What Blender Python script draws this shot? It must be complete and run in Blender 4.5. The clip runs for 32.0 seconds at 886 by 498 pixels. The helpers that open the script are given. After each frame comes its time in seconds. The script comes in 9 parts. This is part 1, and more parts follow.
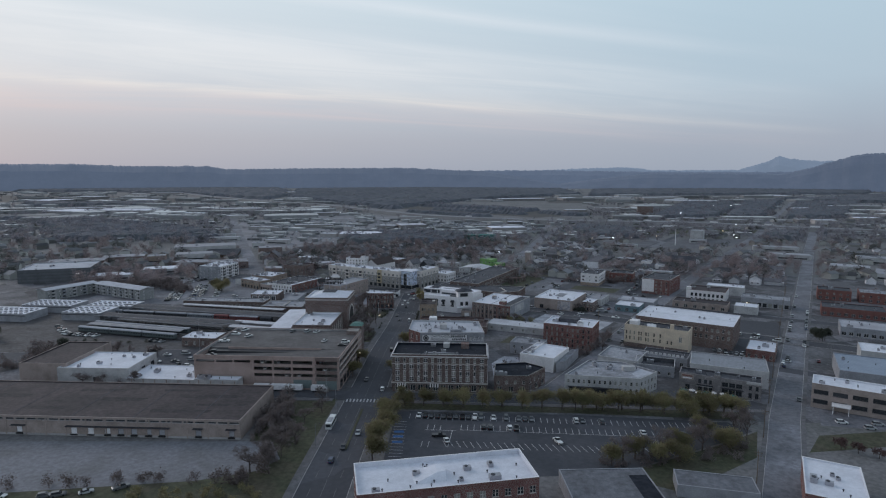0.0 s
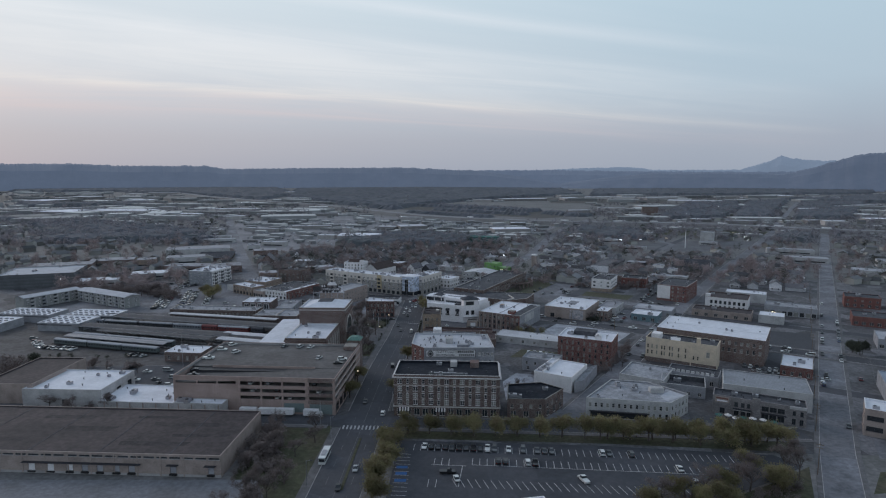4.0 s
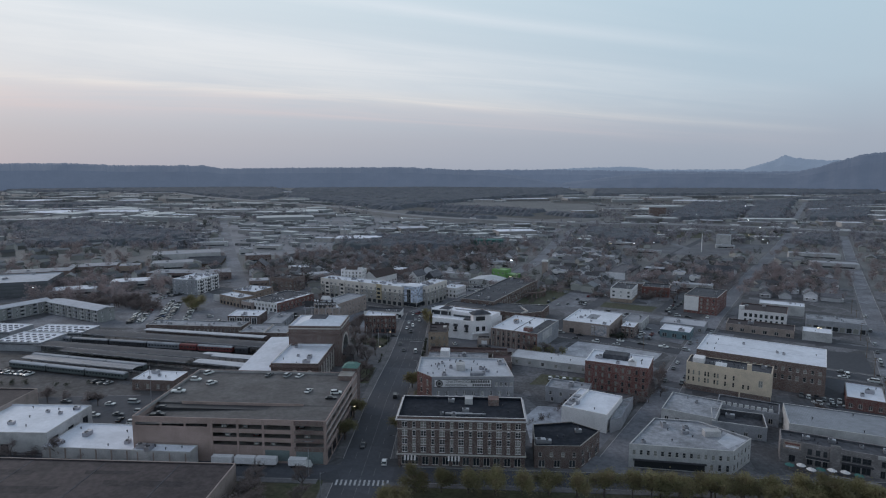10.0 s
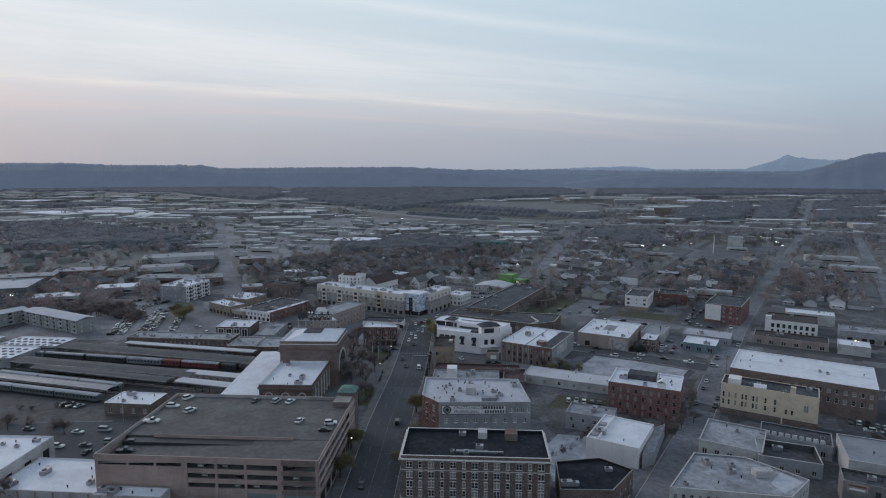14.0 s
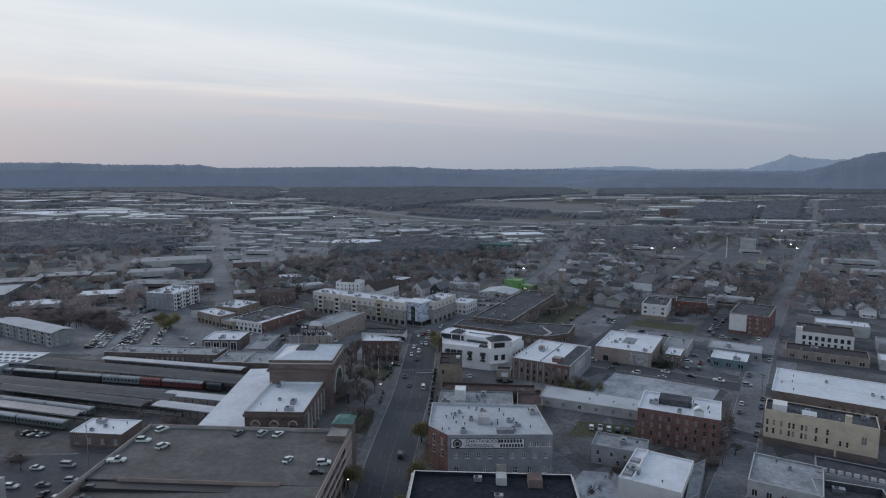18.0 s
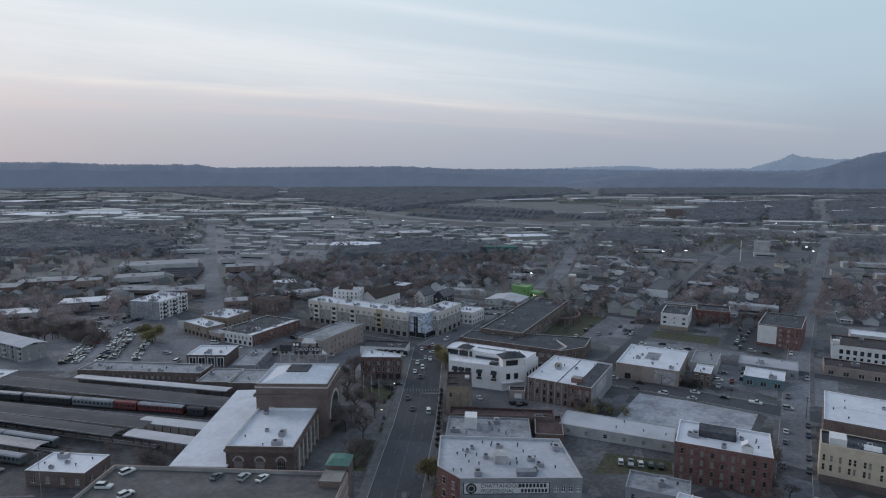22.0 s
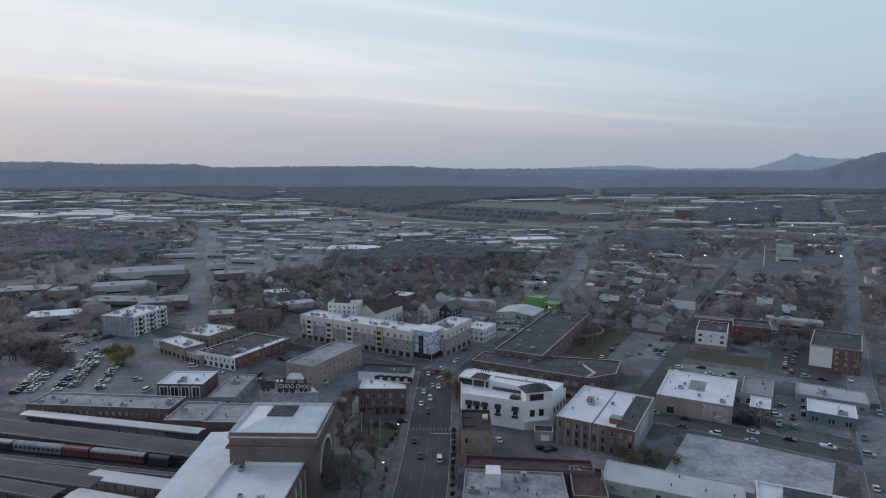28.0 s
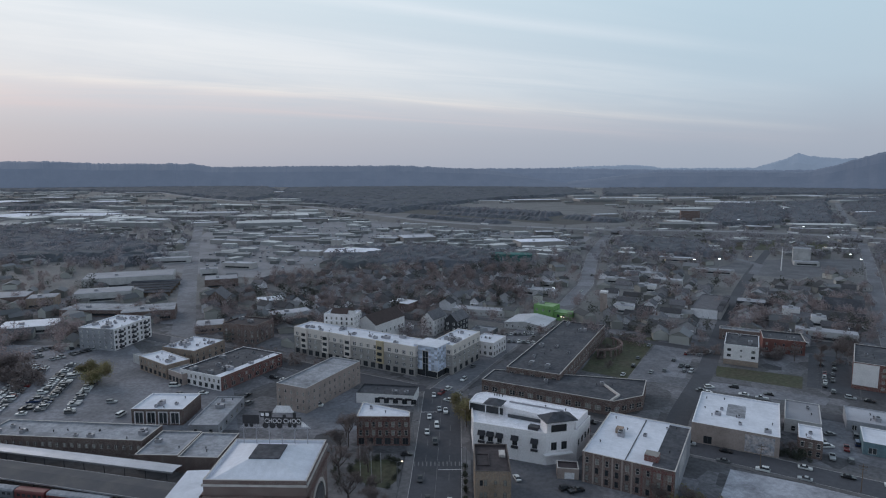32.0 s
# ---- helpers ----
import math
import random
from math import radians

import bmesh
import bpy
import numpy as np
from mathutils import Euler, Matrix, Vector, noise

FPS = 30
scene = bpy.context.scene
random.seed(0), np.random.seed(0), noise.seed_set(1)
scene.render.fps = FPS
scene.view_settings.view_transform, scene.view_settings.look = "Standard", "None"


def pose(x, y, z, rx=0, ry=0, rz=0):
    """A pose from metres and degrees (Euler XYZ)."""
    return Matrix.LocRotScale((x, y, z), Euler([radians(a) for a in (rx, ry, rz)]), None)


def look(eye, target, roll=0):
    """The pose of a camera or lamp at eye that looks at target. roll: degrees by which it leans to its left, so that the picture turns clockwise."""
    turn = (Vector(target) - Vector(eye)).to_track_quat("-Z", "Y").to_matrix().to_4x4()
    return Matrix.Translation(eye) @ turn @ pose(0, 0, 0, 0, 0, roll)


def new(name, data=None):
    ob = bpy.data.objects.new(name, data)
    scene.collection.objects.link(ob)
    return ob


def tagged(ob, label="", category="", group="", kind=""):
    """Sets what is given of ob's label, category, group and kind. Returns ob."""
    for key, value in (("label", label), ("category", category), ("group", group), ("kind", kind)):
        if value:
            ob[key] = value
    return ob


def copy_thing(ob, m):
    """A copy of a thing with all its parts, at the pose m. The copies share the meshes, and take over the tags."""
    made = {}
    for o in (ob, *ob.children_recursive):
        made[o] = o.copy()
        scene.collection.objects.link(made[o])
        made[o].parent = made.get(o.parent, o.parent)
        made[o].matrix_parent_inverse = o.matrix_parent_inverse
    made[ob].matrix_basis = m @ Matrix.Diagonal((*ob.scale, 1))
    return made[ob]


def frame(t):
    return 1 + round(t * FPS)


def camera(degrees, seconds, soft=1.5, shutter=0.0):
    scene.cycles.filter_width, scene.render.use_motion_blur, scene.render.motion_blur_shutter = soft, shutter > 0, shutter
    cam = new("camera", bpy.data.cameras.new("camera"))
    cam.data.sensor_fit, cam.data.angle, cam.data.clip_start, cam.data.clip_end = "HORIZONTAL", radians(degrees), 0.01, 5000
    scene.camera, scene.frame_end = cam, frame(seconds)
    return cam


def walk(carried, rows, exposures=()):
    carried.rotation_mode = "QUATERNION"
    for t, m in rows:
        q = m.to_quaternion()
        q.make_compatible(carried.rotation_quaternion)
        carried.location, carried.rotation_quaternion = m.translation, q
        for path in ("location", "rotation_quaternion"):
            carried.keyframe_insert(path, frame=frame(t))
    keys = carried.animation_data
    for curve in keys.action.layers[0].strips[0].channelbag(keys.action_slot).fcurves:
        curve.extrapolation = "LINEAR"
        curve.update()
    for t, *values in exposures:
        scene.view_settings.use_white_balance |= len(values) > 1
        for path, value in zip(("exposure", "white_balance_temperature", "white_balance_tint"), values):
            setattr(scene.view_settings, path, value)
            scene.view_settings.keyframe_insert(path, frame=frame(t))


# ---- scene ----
cam = camera(72.4, 32.0, soft=1.15)


def drone(t):
    """The drone flies straight and level, looking a little down and to the right of its way."""
    s = t / 32
    yaw, tilt = radians(0.06 + 0.42 * s), radians(7.17 + 0.2 * s)
    eye = Vector((0.4 - 27.5 * s, 0.4 + 241.8 * s, 105.6 + 0.9 * s))
    ahead = Vector((math.sin(yaw) * math.cos(tilt), math.cos(yaw) * math.cos(tilt), -math.sin(tilt)))
    return look(eye, eye + 100 * ahead)


walk(cam, [(t, drone(t)) for t in range(0, 33, 2)], [(0, -0.02, 6300, 11), (14, 0.0, 6300, 11), (32, 0.06, 6300, 11)])

# ---- sky and sun ----
world = bpy.data.worlds.new("dusk_sky")
scene.world = world
world.use_nodes = True
wt = world.node_tree
wt.nodes.clear()


def wmath(op, a, b=None, clamp=False):
    n = wt.nodes.new("ShaderNodeMath")
    n.operation, n.use_clamp = op, clamp
    for i, v in enumerate((a, b)):
        if v is None:
            continue
        if isinstance(v, (int, float)):
            n.inputs[i].default_value = v
        else:
            wt.links.new(v, n.inputs[i])
    return n.outputs[0]


def wramp(fac, stops):
    n = wt.nodes.new("ShaderNodeValToRGB")
    while len(n.color_ramp.elements) < len(stops):
        n.color_ramp.elements.new(0.5)
    for e, (p, c) in zip(n.color_ramp.elements, stops):
        e.position, e.color = p, (*c, 1)
    wt.links.new(fac, n.inputs[0])
    return n.outputs[0]


def wmix(fac, a, b):
    n = wt.nodes.new("ShaderNodeMixRGB")
    for i, v in enumerate((fac, a, b)):
        if isinstance(v, (int, float)):
            n.inputs[i].default_value = v
        elif isinstance(v, tuple):
            n.inputs[i].default_value = (*v, 1)
        else:
            wt.links.new(v, n.inputs[i])
    return n.outputs[0]


coord = wt.nodes.new("ShaderNodeTexCoord")
parts_xyz = wt.nodes.new("ShaderNodeSeparateXYZ")
wt.links.new(coord.outputs["Generated"], parts_xyz.inputs[0])
sx, sy, sz = parts_xyz.outputs
height_up = wmath("MAXIMUM", sz, 0.0)
clear = wramp(height_up, [(0.0, (0.335, 0.38, 0.45)), (0.05, (0.375, 0.42, 0.488)), (0.13, (0.45, 0.55, 0.625)),
                          (0.26, (0.475, 0.61, 0.69)), (0.42, (0.42, 0.53, 0.63)), (1.0, (0.27, 0.35, 0.45))])
glow = wramp(height_up, [(0.0, (0.395, 0.405, 0.46)), (0.05, (0.485, 0.48, 0.515)), (0.13, (0.65, 0.66, 0.69)),
                         (0.26, (0.72, 0.78, 0.80)), (0.45, (0.5, 0.56, 0.64)), (1.0, (0.27, 0.35, 0.46))])
west = wmath("MULTIPLY_ADD", sx, -0.95)
west.node.inputs[2].default_value = 0.38
west.node.use_clamp = True
ahead_only = wmath("MULTIPLY_ADD", sy, 1.2)
ahead_only.node.inputs[2].default_value = 0.2
ahead_only.node.use_clamp = True
base_sky = wmix(wmath("MULTIPLY", west, ahead_only), clear, glow)
# thin cloud veils in long soft bands that sink towards the right
front = wmath("MAXIMUM", sy, 0.2)
az = wmath("DIVIDE", sx, front)
rise = wmath("DIVIDE", height_up, front)
level = wmath("ADD", rise, wmath("MULTIPLY", az, wmath("ADD", wmath("MULTIPLY", rise, 0.42), wmath("ADD", wmath("MULTIPLY", az, 0.03), 0.02))))
stretch = wmath("LOGARITHM", wmath("MAXIMUM", wmath("ADD", level, 0.1), 0.01), math.e)


def band_noise(along, across, detail, rough, bend, seed):
    v, n = wt.nodes.new("ShaderNodeCombineXYZ"), wt.nodes.new("ShaderNodeTexNoise")
    wt.links.new(wmath("MULTIPLY", az, along), v.inputs[0])
    wt.links.new(wmath("MULTIPLY", stretch, across), v.inputs[1])
    v.inputs[2].default_value = seed
    wt.links.new(v.outputs[0], n.inputs["Vector"])
    for key, value in (("Scale", 1.0), ("Detail", detail), ("Roughness", rough), ("Distortion", bend)):
        n.inputs[key].default_value = value
    return n.outputs[0]


streaks = wramp(band_noise(1.6, 9.0, 7.0, 0.6, 0.9, 3.1), [(0.3, (0, 0, 0)), (0.7, (1, 1, 1))])
veil = wramp(band_noise(1.8, 2.4, 4.0, 0.5, 0.6, 7.7), [(0.3, (0, 0, 0)), (0.68, (1, 1, 1))])
# from the horizon up: grey bank, rosy band, bright thin edge, white veil, blue gap, a last wisp
layer = wramp(level, [(p, (v, v, v)) for p, v in ((0.0, 0.05), (0.06, 0.12), (0.078, 0.62), (0.1, 0.5), (0.109, 1.0), (0.119, 0.55), (0.15, 0.72), (0.19, 0.8), (0.206, 0.2), (0.234, 0.15), (0.249, 0.7), (0.27, 0.18), (0.5, 0.3))])
cloud_tint = wramp(level, [(0.0, (0.44, 0.44, 0.49)), (0.055, (0.52, 0.48, 0.52)), (0.082, (0.70, 0.59, 0.58)), (0.1, (0.76, 0.66, 0.63)), (0.11, (0.88, 0.81, 0.74)), (0.13, (0.8, 0.8, 0.79)), (0.2, (0.82, 0.84, 0.85)),
                           (0.3, (0.78, 0.82, 0.86)), (0.6, (0.5, 0.55, 0.6)), (1.0, (0.25, 0.31, 0.4))])
share = wmath("MULTIPLY_ADD", az, -1.1, True)
share.node.inputs[2].default_value = 0.74
amount = wmath("MULTIPLY_ADD", streaks, 0.75, True)
wt.links.new(wmath("MULTIPLY", veil, 0.62), amount.node.inputs[2])
fade = wmath("MULTIPLY", wmath("MULTIPLY", amount, layer), share)
clouds = wmix(fade, base_sky, cloud_tint)
nishita = wt.nodes.new("ShaderNodeTexSky")
nishita.sky_type, nishita.sun_disc = "NISHITA", False
nishita.sun_elevation, nishita.sun_rotation = radians(3), radians(-55)
both = wt.nodes.new("ShaderNodeMixRGB")
both.blend_type = "ADD"
both.inputs[0].default_value = 0.006
wt.links.new(clouds, both.inputs[1])
wt.links.new(nishita.outputs[0], both.inputs[2])
background = wt.nodes.new("ShaderNodeBackground")
background.inputs[1].default_value = 1.0
wt.links.new(both.outputs[0], background.inputs[0])
world_out = wt.nodes.new("ShaderNodeOutputWorld")
wt.links.new(background.outputs[0], world_out.inputs[0])

sun = new("sun", bpy.data.lights.new("sun", "SUN"))
sun.data.energy, sun.data.angle, sun.data.color = 0.75, radians(25), (1.0, 0.93, 0.88)
sun.matrix_world = look((-80, 60, 45), (0, 0, 0))

# ---- materials ----
MATS = {}


def surface(name, color, rough=0.8, vary=0.25, stain=0.25, fine=3.0, broad=0.15, bump=0.15, metal=0.0, tint=None, each=0.0, pattern=None, spec=0.3, mottle=0.0):
    """A weathered surface: broad stains and fine grain on one colour, both in metres. each: how far single objects differ."""
    color = tuple(c * k for c, k in zip(color, (1.025, 0.99, 1.035)))
    tint = tint and tuple(c * k for c, k in zip(tint, (1.025, 0.99, 1.035)))
    m = bpy.data.materials.new(name)
    m.use_nodes = True
    nt = m.node_tree
    nt.nodes.clear()
    N, L = nt.nodes.new, nt.links.new
    out, b = N("ShaderNodeOutputMaterial"), N("ShaderNodeBsdfPrincipled")
    L(b.outputs[0], out.inputs[0])
    tc, info = N("ShaderNodeTexCoord"), N("ShaderNodeObjectInfo")
    shift = N("ShaderNodeVectorMath")
    shift.operation = "ADD"
    spread = N("ShaderNodeVectorMath")
    spread.operation = "SCALE"
    spread.inputs[0].default_value = (173.0, 91.0, 57.0)
    L(info.outputs["Random"], spread.inputs["Scale"])
    L(tc.outputs["Object"], shift.inputs[0])
    L(spread.outputs[0], shift.inputs[1])

    def noise_tex(scale, detail, vec):
        n = N("ShaderNodeTexNoise")
        n.inputs["Scale"].default_value, n.inputs["Detail"].default_value, n.inputs["Roughness"].default_value = scale, detail, 0.62
        L(vec, n.inputs["Vector"])
        return n.outputs[0]

    def mapped(src, a0, a1, b0, b1):
        n = N("ShaderNodeMapRange")
        n.inputs[1].default_value, n.inputs[2].default_value, n.inputs[3].default_value, n.inputs[4].default_value = a0, a1, b0, b1
        L(src, n.inputs[0])
        return n.outputs[0]

    def blend(kind, fac, c1, c2):
        n = N("ShaderNodeMixRGB")
        n.blend_type = kind
        for i, v in enumerate((fac, c1, c2)):
            if isinstance(v, (int, float)):
                n.inputs[i].default_value = v
            elif isinstance(v, tuple):
                n.inputs[i].default_value = (*v, 1)
            else:
                L(v, n.inputs[i])
        return n.outputs[0]

    vec = shift.outputs[0]
    big, small = noise_tex(broad, 5, vec), noise_tex(fine, 4, vec)
    col = color
    if pattern:
        col = pattern(nt, tc.outputs["Object"], blend, color)
    second = tint or tuple(c * 0.45 for c in color)
    col = blend("MIX", mapped(big, 0.42, 0.72, 0.0, min(1.0, stain * 2)), col, second)
    col = blend("MULTIPLY", 1.0, col, blend("MIX", mapped(small, 0.3, 0.7, 0, 1), (1 - vary,) * 3, (1 + vary * 0.5,) * 3))
    if mottle:
        col = blend("MULTIPLY", 1.0, col, blend("MIX", mapped(noise_tex(0.55, 3, vec), 0.35, 0.65, 0, 1), (1 - mottle,) * 3, (1 + mottle * 0.6,) * 3))
    if each:
        col = blend("MULTIPLY", 1.0, col, blend("MIX", info.outputs["Random"], (1 - each,) * 3, (1 + each,) * 3))
    L(col, b.inputs["Base Color"])
    b.inputs["Metallic"].default_value = metal
    b.inputs["Specular IOR Level"].default_value = spec
    L(mapped(small, 0.3, 0.7, max(0.02, rough - 0.12), min(1, rough + 0.12)), b.inputs["Roughness"])
    if bump:
        bp = N("ShaderNodeBump")
        bp.inputs["Strength"].default_value, bp.inputs["Distance"].default_value = bump, 0.05
        L(small, bp.inputs["Height"])
        L(bp.outputs[0], b.inputs["Normal"])
    MATS[name] = m
    return m


def wall_uv(nt, obj):
    """Along the wall and up it, for walls square to their building."""
    sep, com, add = nt.nodes.new("ShaderNodeSeparateXYZ"), nt.nodes.new("ShaderNodeCombineXYZ"), nt.nodes.new("ShaderNodeMath")
    nt.links.new(obj, sep.inputs[0])
    nt.links.new(sep.outputs[0], add.inputs[0])
    nt.links.new(sep.outputs[1], add.inputs[1])
    nt.links.new(add.outputs[0], com.inputs[0])
    nt.links.new(sep.outputs[2], com.inputs[1])
    return com.outputs[0]


def brickwork(course=0.075, length=0.22, joint=(0.3, 0.28, 0.26), spread=0.35):
    def pattern(nt, obj, blend, color):
        n = nt.nodes.new("ShaderNodeTexBrick")
        n.inputs["Scale"].default_value = 1.0
        n.inputs["Brick Width"].default_value, n.inputs["Row Height"].default_value = length, course
        n.inputs["Mortar Size"].default_value = course * 0.12
        n.inputs["Color1"].default_value = (*[c * (1 - spread) for c in color], 1)
        n.inputs["Color2"].default_value = (*[c * (1 + spread) for c in color], 1)
        n.inputs["Mortar"].default_value = (*joint, 1)
        nt.links.new(wall_uv(nt, obj), n.inputs["Vector"])
        return n.outputs["Color"]
    return pattern


def ribs(pitch=0.6, axis=0, depth=0.7):
    def pattern(nt, obj, blend, color):
        n = nt.nodes.new("ShaderNodeTexWave")
        n.wave_profile = "SAW"
        n.bands_direction = "XYZ"[axis]
        n.inputs["Scale"].default_value = 1 / pitch / 3.2
        nt.links.new(obj, n.inputs["Vector"])
        return blend("MIX", n.outputs["Fac"], tuple(c * depth for c in color), color)
    return pattern


def patches(scale=0.05, dark=0.6):
    """Repaired and worn fields with sharp borders."""
    def pattern(nt, obj, blend, color):
        n = nt.nodes.new("ShaderNodeTexVoronoi")
        n.inputs["Scale"].default_value = scale
        nt.links.new(obj, n.inputs["Vector"])
        sep = nt.nodes.new("ShaderNodeSeparateColor")
        nt.links.new(n.outputs["Color"], sep.inputs[0])
        return blend("MIX", sep.outputs[0], tuple(c * dark for c in color), tuple(min(1, c * (2 - dark)) for c in color))
    return pattern


brick_dark = surface("dark_red_brick", (0.115, 0.072, 0.064), pattern=brickwork(), broad=0.2, stain=0.25)
brick_red = surface("red_brick", (0.175, 0.06, 0.052), pattern=brickwork(), broad=0.2, stain=0.3)
brick_brown = surface("brown_brick", (0.165, 0.108, 0.094), pattern=brickwork(), broad=0.2, stain=0.25)
brick_school = surface("plum_brown_brick", (0.135, 0.082, 0.07), pattern=brickwork(), broad=0.25, stain=0.3)
brick_corner = surface("old_dark_red_brick", (0.13, 0.056, 0.048), pattern=brickwork(), broad=0.25, stain=0.3)
stone_dark = surface("dark_stone_coping", (0.14, 0.12, 0.105), stain=0.3)
brick_tan = surface("tan_brick", (0.32, 0.24, 0.18), pattern=brickwork(), broad=0.2, stain=0.25)
garage_panel = surface("pinkish_precast_concrete", (0.42, 0.325, 0.285), pattern=brickwork(0.4, 2.4, (0.3, 0.23, 0.2), 0.05), broad=0.1, stain=0.3)
stucco_cream = surface("cream_stucco", (0.66, 0.56, 0.42), stain=0.25, broad=0.3, tint=(0.38, 0.33, 0.25))
stucco_white = surface("white_painted_stucco", (0.76, 0.75, 0.72), stain=0.2, broad=0.25, tint=(0.5, 0.49, 0.47))
stucco_grey = surface("grey_painted_masonry", (0.33, 0.34, 0.35), stain=0.3, broad=0.2)
stucco_dark = surface("dark_grey_cladding", (0.15, 0.16, 0.165), stain=0.3, broad=0.2, pattern=ribs(3.0, 2, 0.7))
stucco_light = surface("light_grey_masonry", (0.5, 0.5, 0.48), stain=0.3, broad=0.2)
stucco_tan = surface("beige_masonry", (0.37, 0.31, 0.27), stain=0.3, broad=0.2)
concrete = surface("concrete", (0.4, 0.39, 0.37), stain=0.35, broad=0.12)
stone_trim = surface("pale_stone_trim", (0.56, 0.53, 0.48), stain=0.25, broad=0.5)
roof_white = surface("white_roof_membrane", (0.69, 0.715, 0.74), stain=0.2, broad=0.11, tint=(0.4, 0.42, 0.44), vary=0.1, rough=0.6, mottle=0.07)
roof_soft = surface("dull_white_membrane", (0.47, 0.49, 0.51), stain=0.3, broad=0.1, tint=(0.33, 0.345, 0.36), vary=0.1, mottle=0.1)
roof_grey = surface("grey_gravel_roof", (0.34, 0.355, 0.37), stain=0.45, broad=0.1, tint=(0.17, 0.175, 0.18), fine=5, mottle=0.25)
roof_dark = surface("black_tar_roof", (0.062, 0.066, 0.075), stain=0.4, broad=0.12, tint=(0.12, 0.12, 0.125), mottle=0.35)
roof_black = surface("black_tar_felt", (0.02, 0.024, 0.032), stain=0.35, broad=0.2, tint=(0.04, 0.045, 0.055), mottle=0.35, rough=0.88, spec=0.15)
roof_brown = surface("weathered_brown_roof", (0.074, 0.06, 0.06), stain=0.9, broad=0.06, tint=(0.034, 0.03, 0.032), fine=1.5, mottle=0.3)
roof_shingle = surface("asphalt_shingle", (0.125, 0.123, 0.13), stain=0.3, broad=0.3, each=0.55, pattern=brickwork(0.14, 0.3, (0.06, 0.06, 0.06), 0.25))
roof_metal = surface("ribbed_light_metal", (0.6, 0.62, 0.64), pattern=ribs(0.6), rough=0.45, metal=0.2, stain=0.25, broad=0.1)
roof_greymetal = surface("ribbed_grey_metal", (0.3, 0.315, 0.335), pattern=ribs(0.6), rough=0.5, metal=0.2, stain=0.3, broad=0.1, mottle=0.15)
roof_bluemetal = surface("blue_grey_metal_roof", (0.3, 0.36, 0.43), pattern=ribs(0.6), rough=0.5, metal=0.2, stain=0.2)
roof_brown_tile = surface("dark_brown_tile_roof", (0.085, 0.062, 0.056), stain=0.3, broad=0.4, pattern=ribs(0.35))
roof_red_tile = surface("brown_red_tile_roof", (0.2, 0.1, 0.075), stain=0.3, broad=0.4, pattern=ribs(0.35))
green_copper = surface("green_copper_roof", (0.13, 0.24, 0.2), stain=0.3, broad=0.4)
lime_paint = surface("lime_green_paint", (0.2, 0.38, 0.13), stain=0.2, broad=0.3)
lime_pale = surface("pale_green_roof_paint", (0.3, 0.45, 0.22), stain=0.25, broad=0.2)
teal_paint = surface("teal_paint", (0.16, 0.24, 0.26), stain=0.2, broad=0.4)
red_paint = surface("red_train_paint", (0.17, 0.05, 0.048), stain=0.2, broad=0.3, rough=0.5)
orange_red = surface("orange_red_wall", (0.21, 0.098, 0.082), stain=0.25, broad=0.3)
white_paint = surface("white_paint", (0.8, 0.8, 0.78), stain=0.1, broad=0.4, rough=0.5)
black_paint = surface("black_paint", (0.045, 0.045, 0.048), stain=0.1, rough=0.5)
steel = surface("galvanised_steel", (0.42, 0.43, 0.44), rough=0.45, metal=0.7, stain=0.2)
steel_dark = surface("dark_steel", (0.07, 0.072, 0.08), rough=0.5, metal=0.5, stain=0.2)
sleeper_green = surface("grey_green_carriage_paint", (0.12, 0.145, 0.14), pattern=ribs(0.4, 2), rough=0.5, stain=0.25)
car_steel = surface("corrugated_carriage_grey", (0.3, 0.32, 0.34), pattern=ribs(0.4, 2), rough=0.5, metal=0.4, stain=0.25)
tile_blue = surface("pale_blue_facade_tile", (0.5, 0.56, 0.64), each=0.45, stain=0.1, rough=0.5)
panel_grey = surface("grey_green_fibre_panel", (0.34, 0.325, 0.295), stain=0.15, broad=0.2)
panel_cream = surface("pale_fibre_panel", (0.68, 0.64, 0.57), stain=0.12, broad=0.2)
yellow_panel = surface("ochre_panel", (0.48, 0.41, 0.27), stain=0.15)
asphalt = surface("asphalt", (0.078, 0.081, 0.089), stain=0.3, broad=0.06, tint=(0.062, 0.064, 0.068), fine=6, pattern=patches(0.04, 0.82), rough=0.85, mottle=0.12)
asphalt_lot = surface("dark_lot_asphalt", (0.058, 0.063, 0.072), stain=0.3, broad=0.05, tint=(0.1, 0.1, 0.105), fine=6, pattern=patches(0.03, 0.85), mottle=0.15)
asphalt_court = surface("mid_grey_asphalt", (0.135, 0.138, 0.145), stain=0.5, broad=0.06, tint=(0.085, 0.087, 0.092), fine=5, pattern=patches(0.05, 0.85), mottle=0.2)
asphalt_pale = surface("worn_grey_asphalt", (0.205, 0.211, 0.224), stain=0.5, broad=0.045, tint=(0.11, 0.113, 0.12), fine=5, pattern=patches(0.035, 0.8), mottle=0.25)
gravel = surface("grey_gravel", (0.21, 0.215, 0.225), stain=0.4, broad=0.05, tint=(0.13, 0.13, 0.125), fine=4, bump=0.4, mottle=0.2)
paving = surface("concrete_paving", (0.15, 0.148, 0.147), stain=0.3, broad=0.12, pattern=patches(0.25, 0.88), fine=4, mottle=0.2)
puddled = surface("pale_wet_gravel", (0.42, 0.435, 0.46), stain=0.7, broad=0.09, tint=(0.16, 0.165, 0.175), rough=0.55, fine=3, mottle=0.2)
kerb_stone = surface("kerb_concrete", (0.42, 0.41, 0.39), stain=0.3)
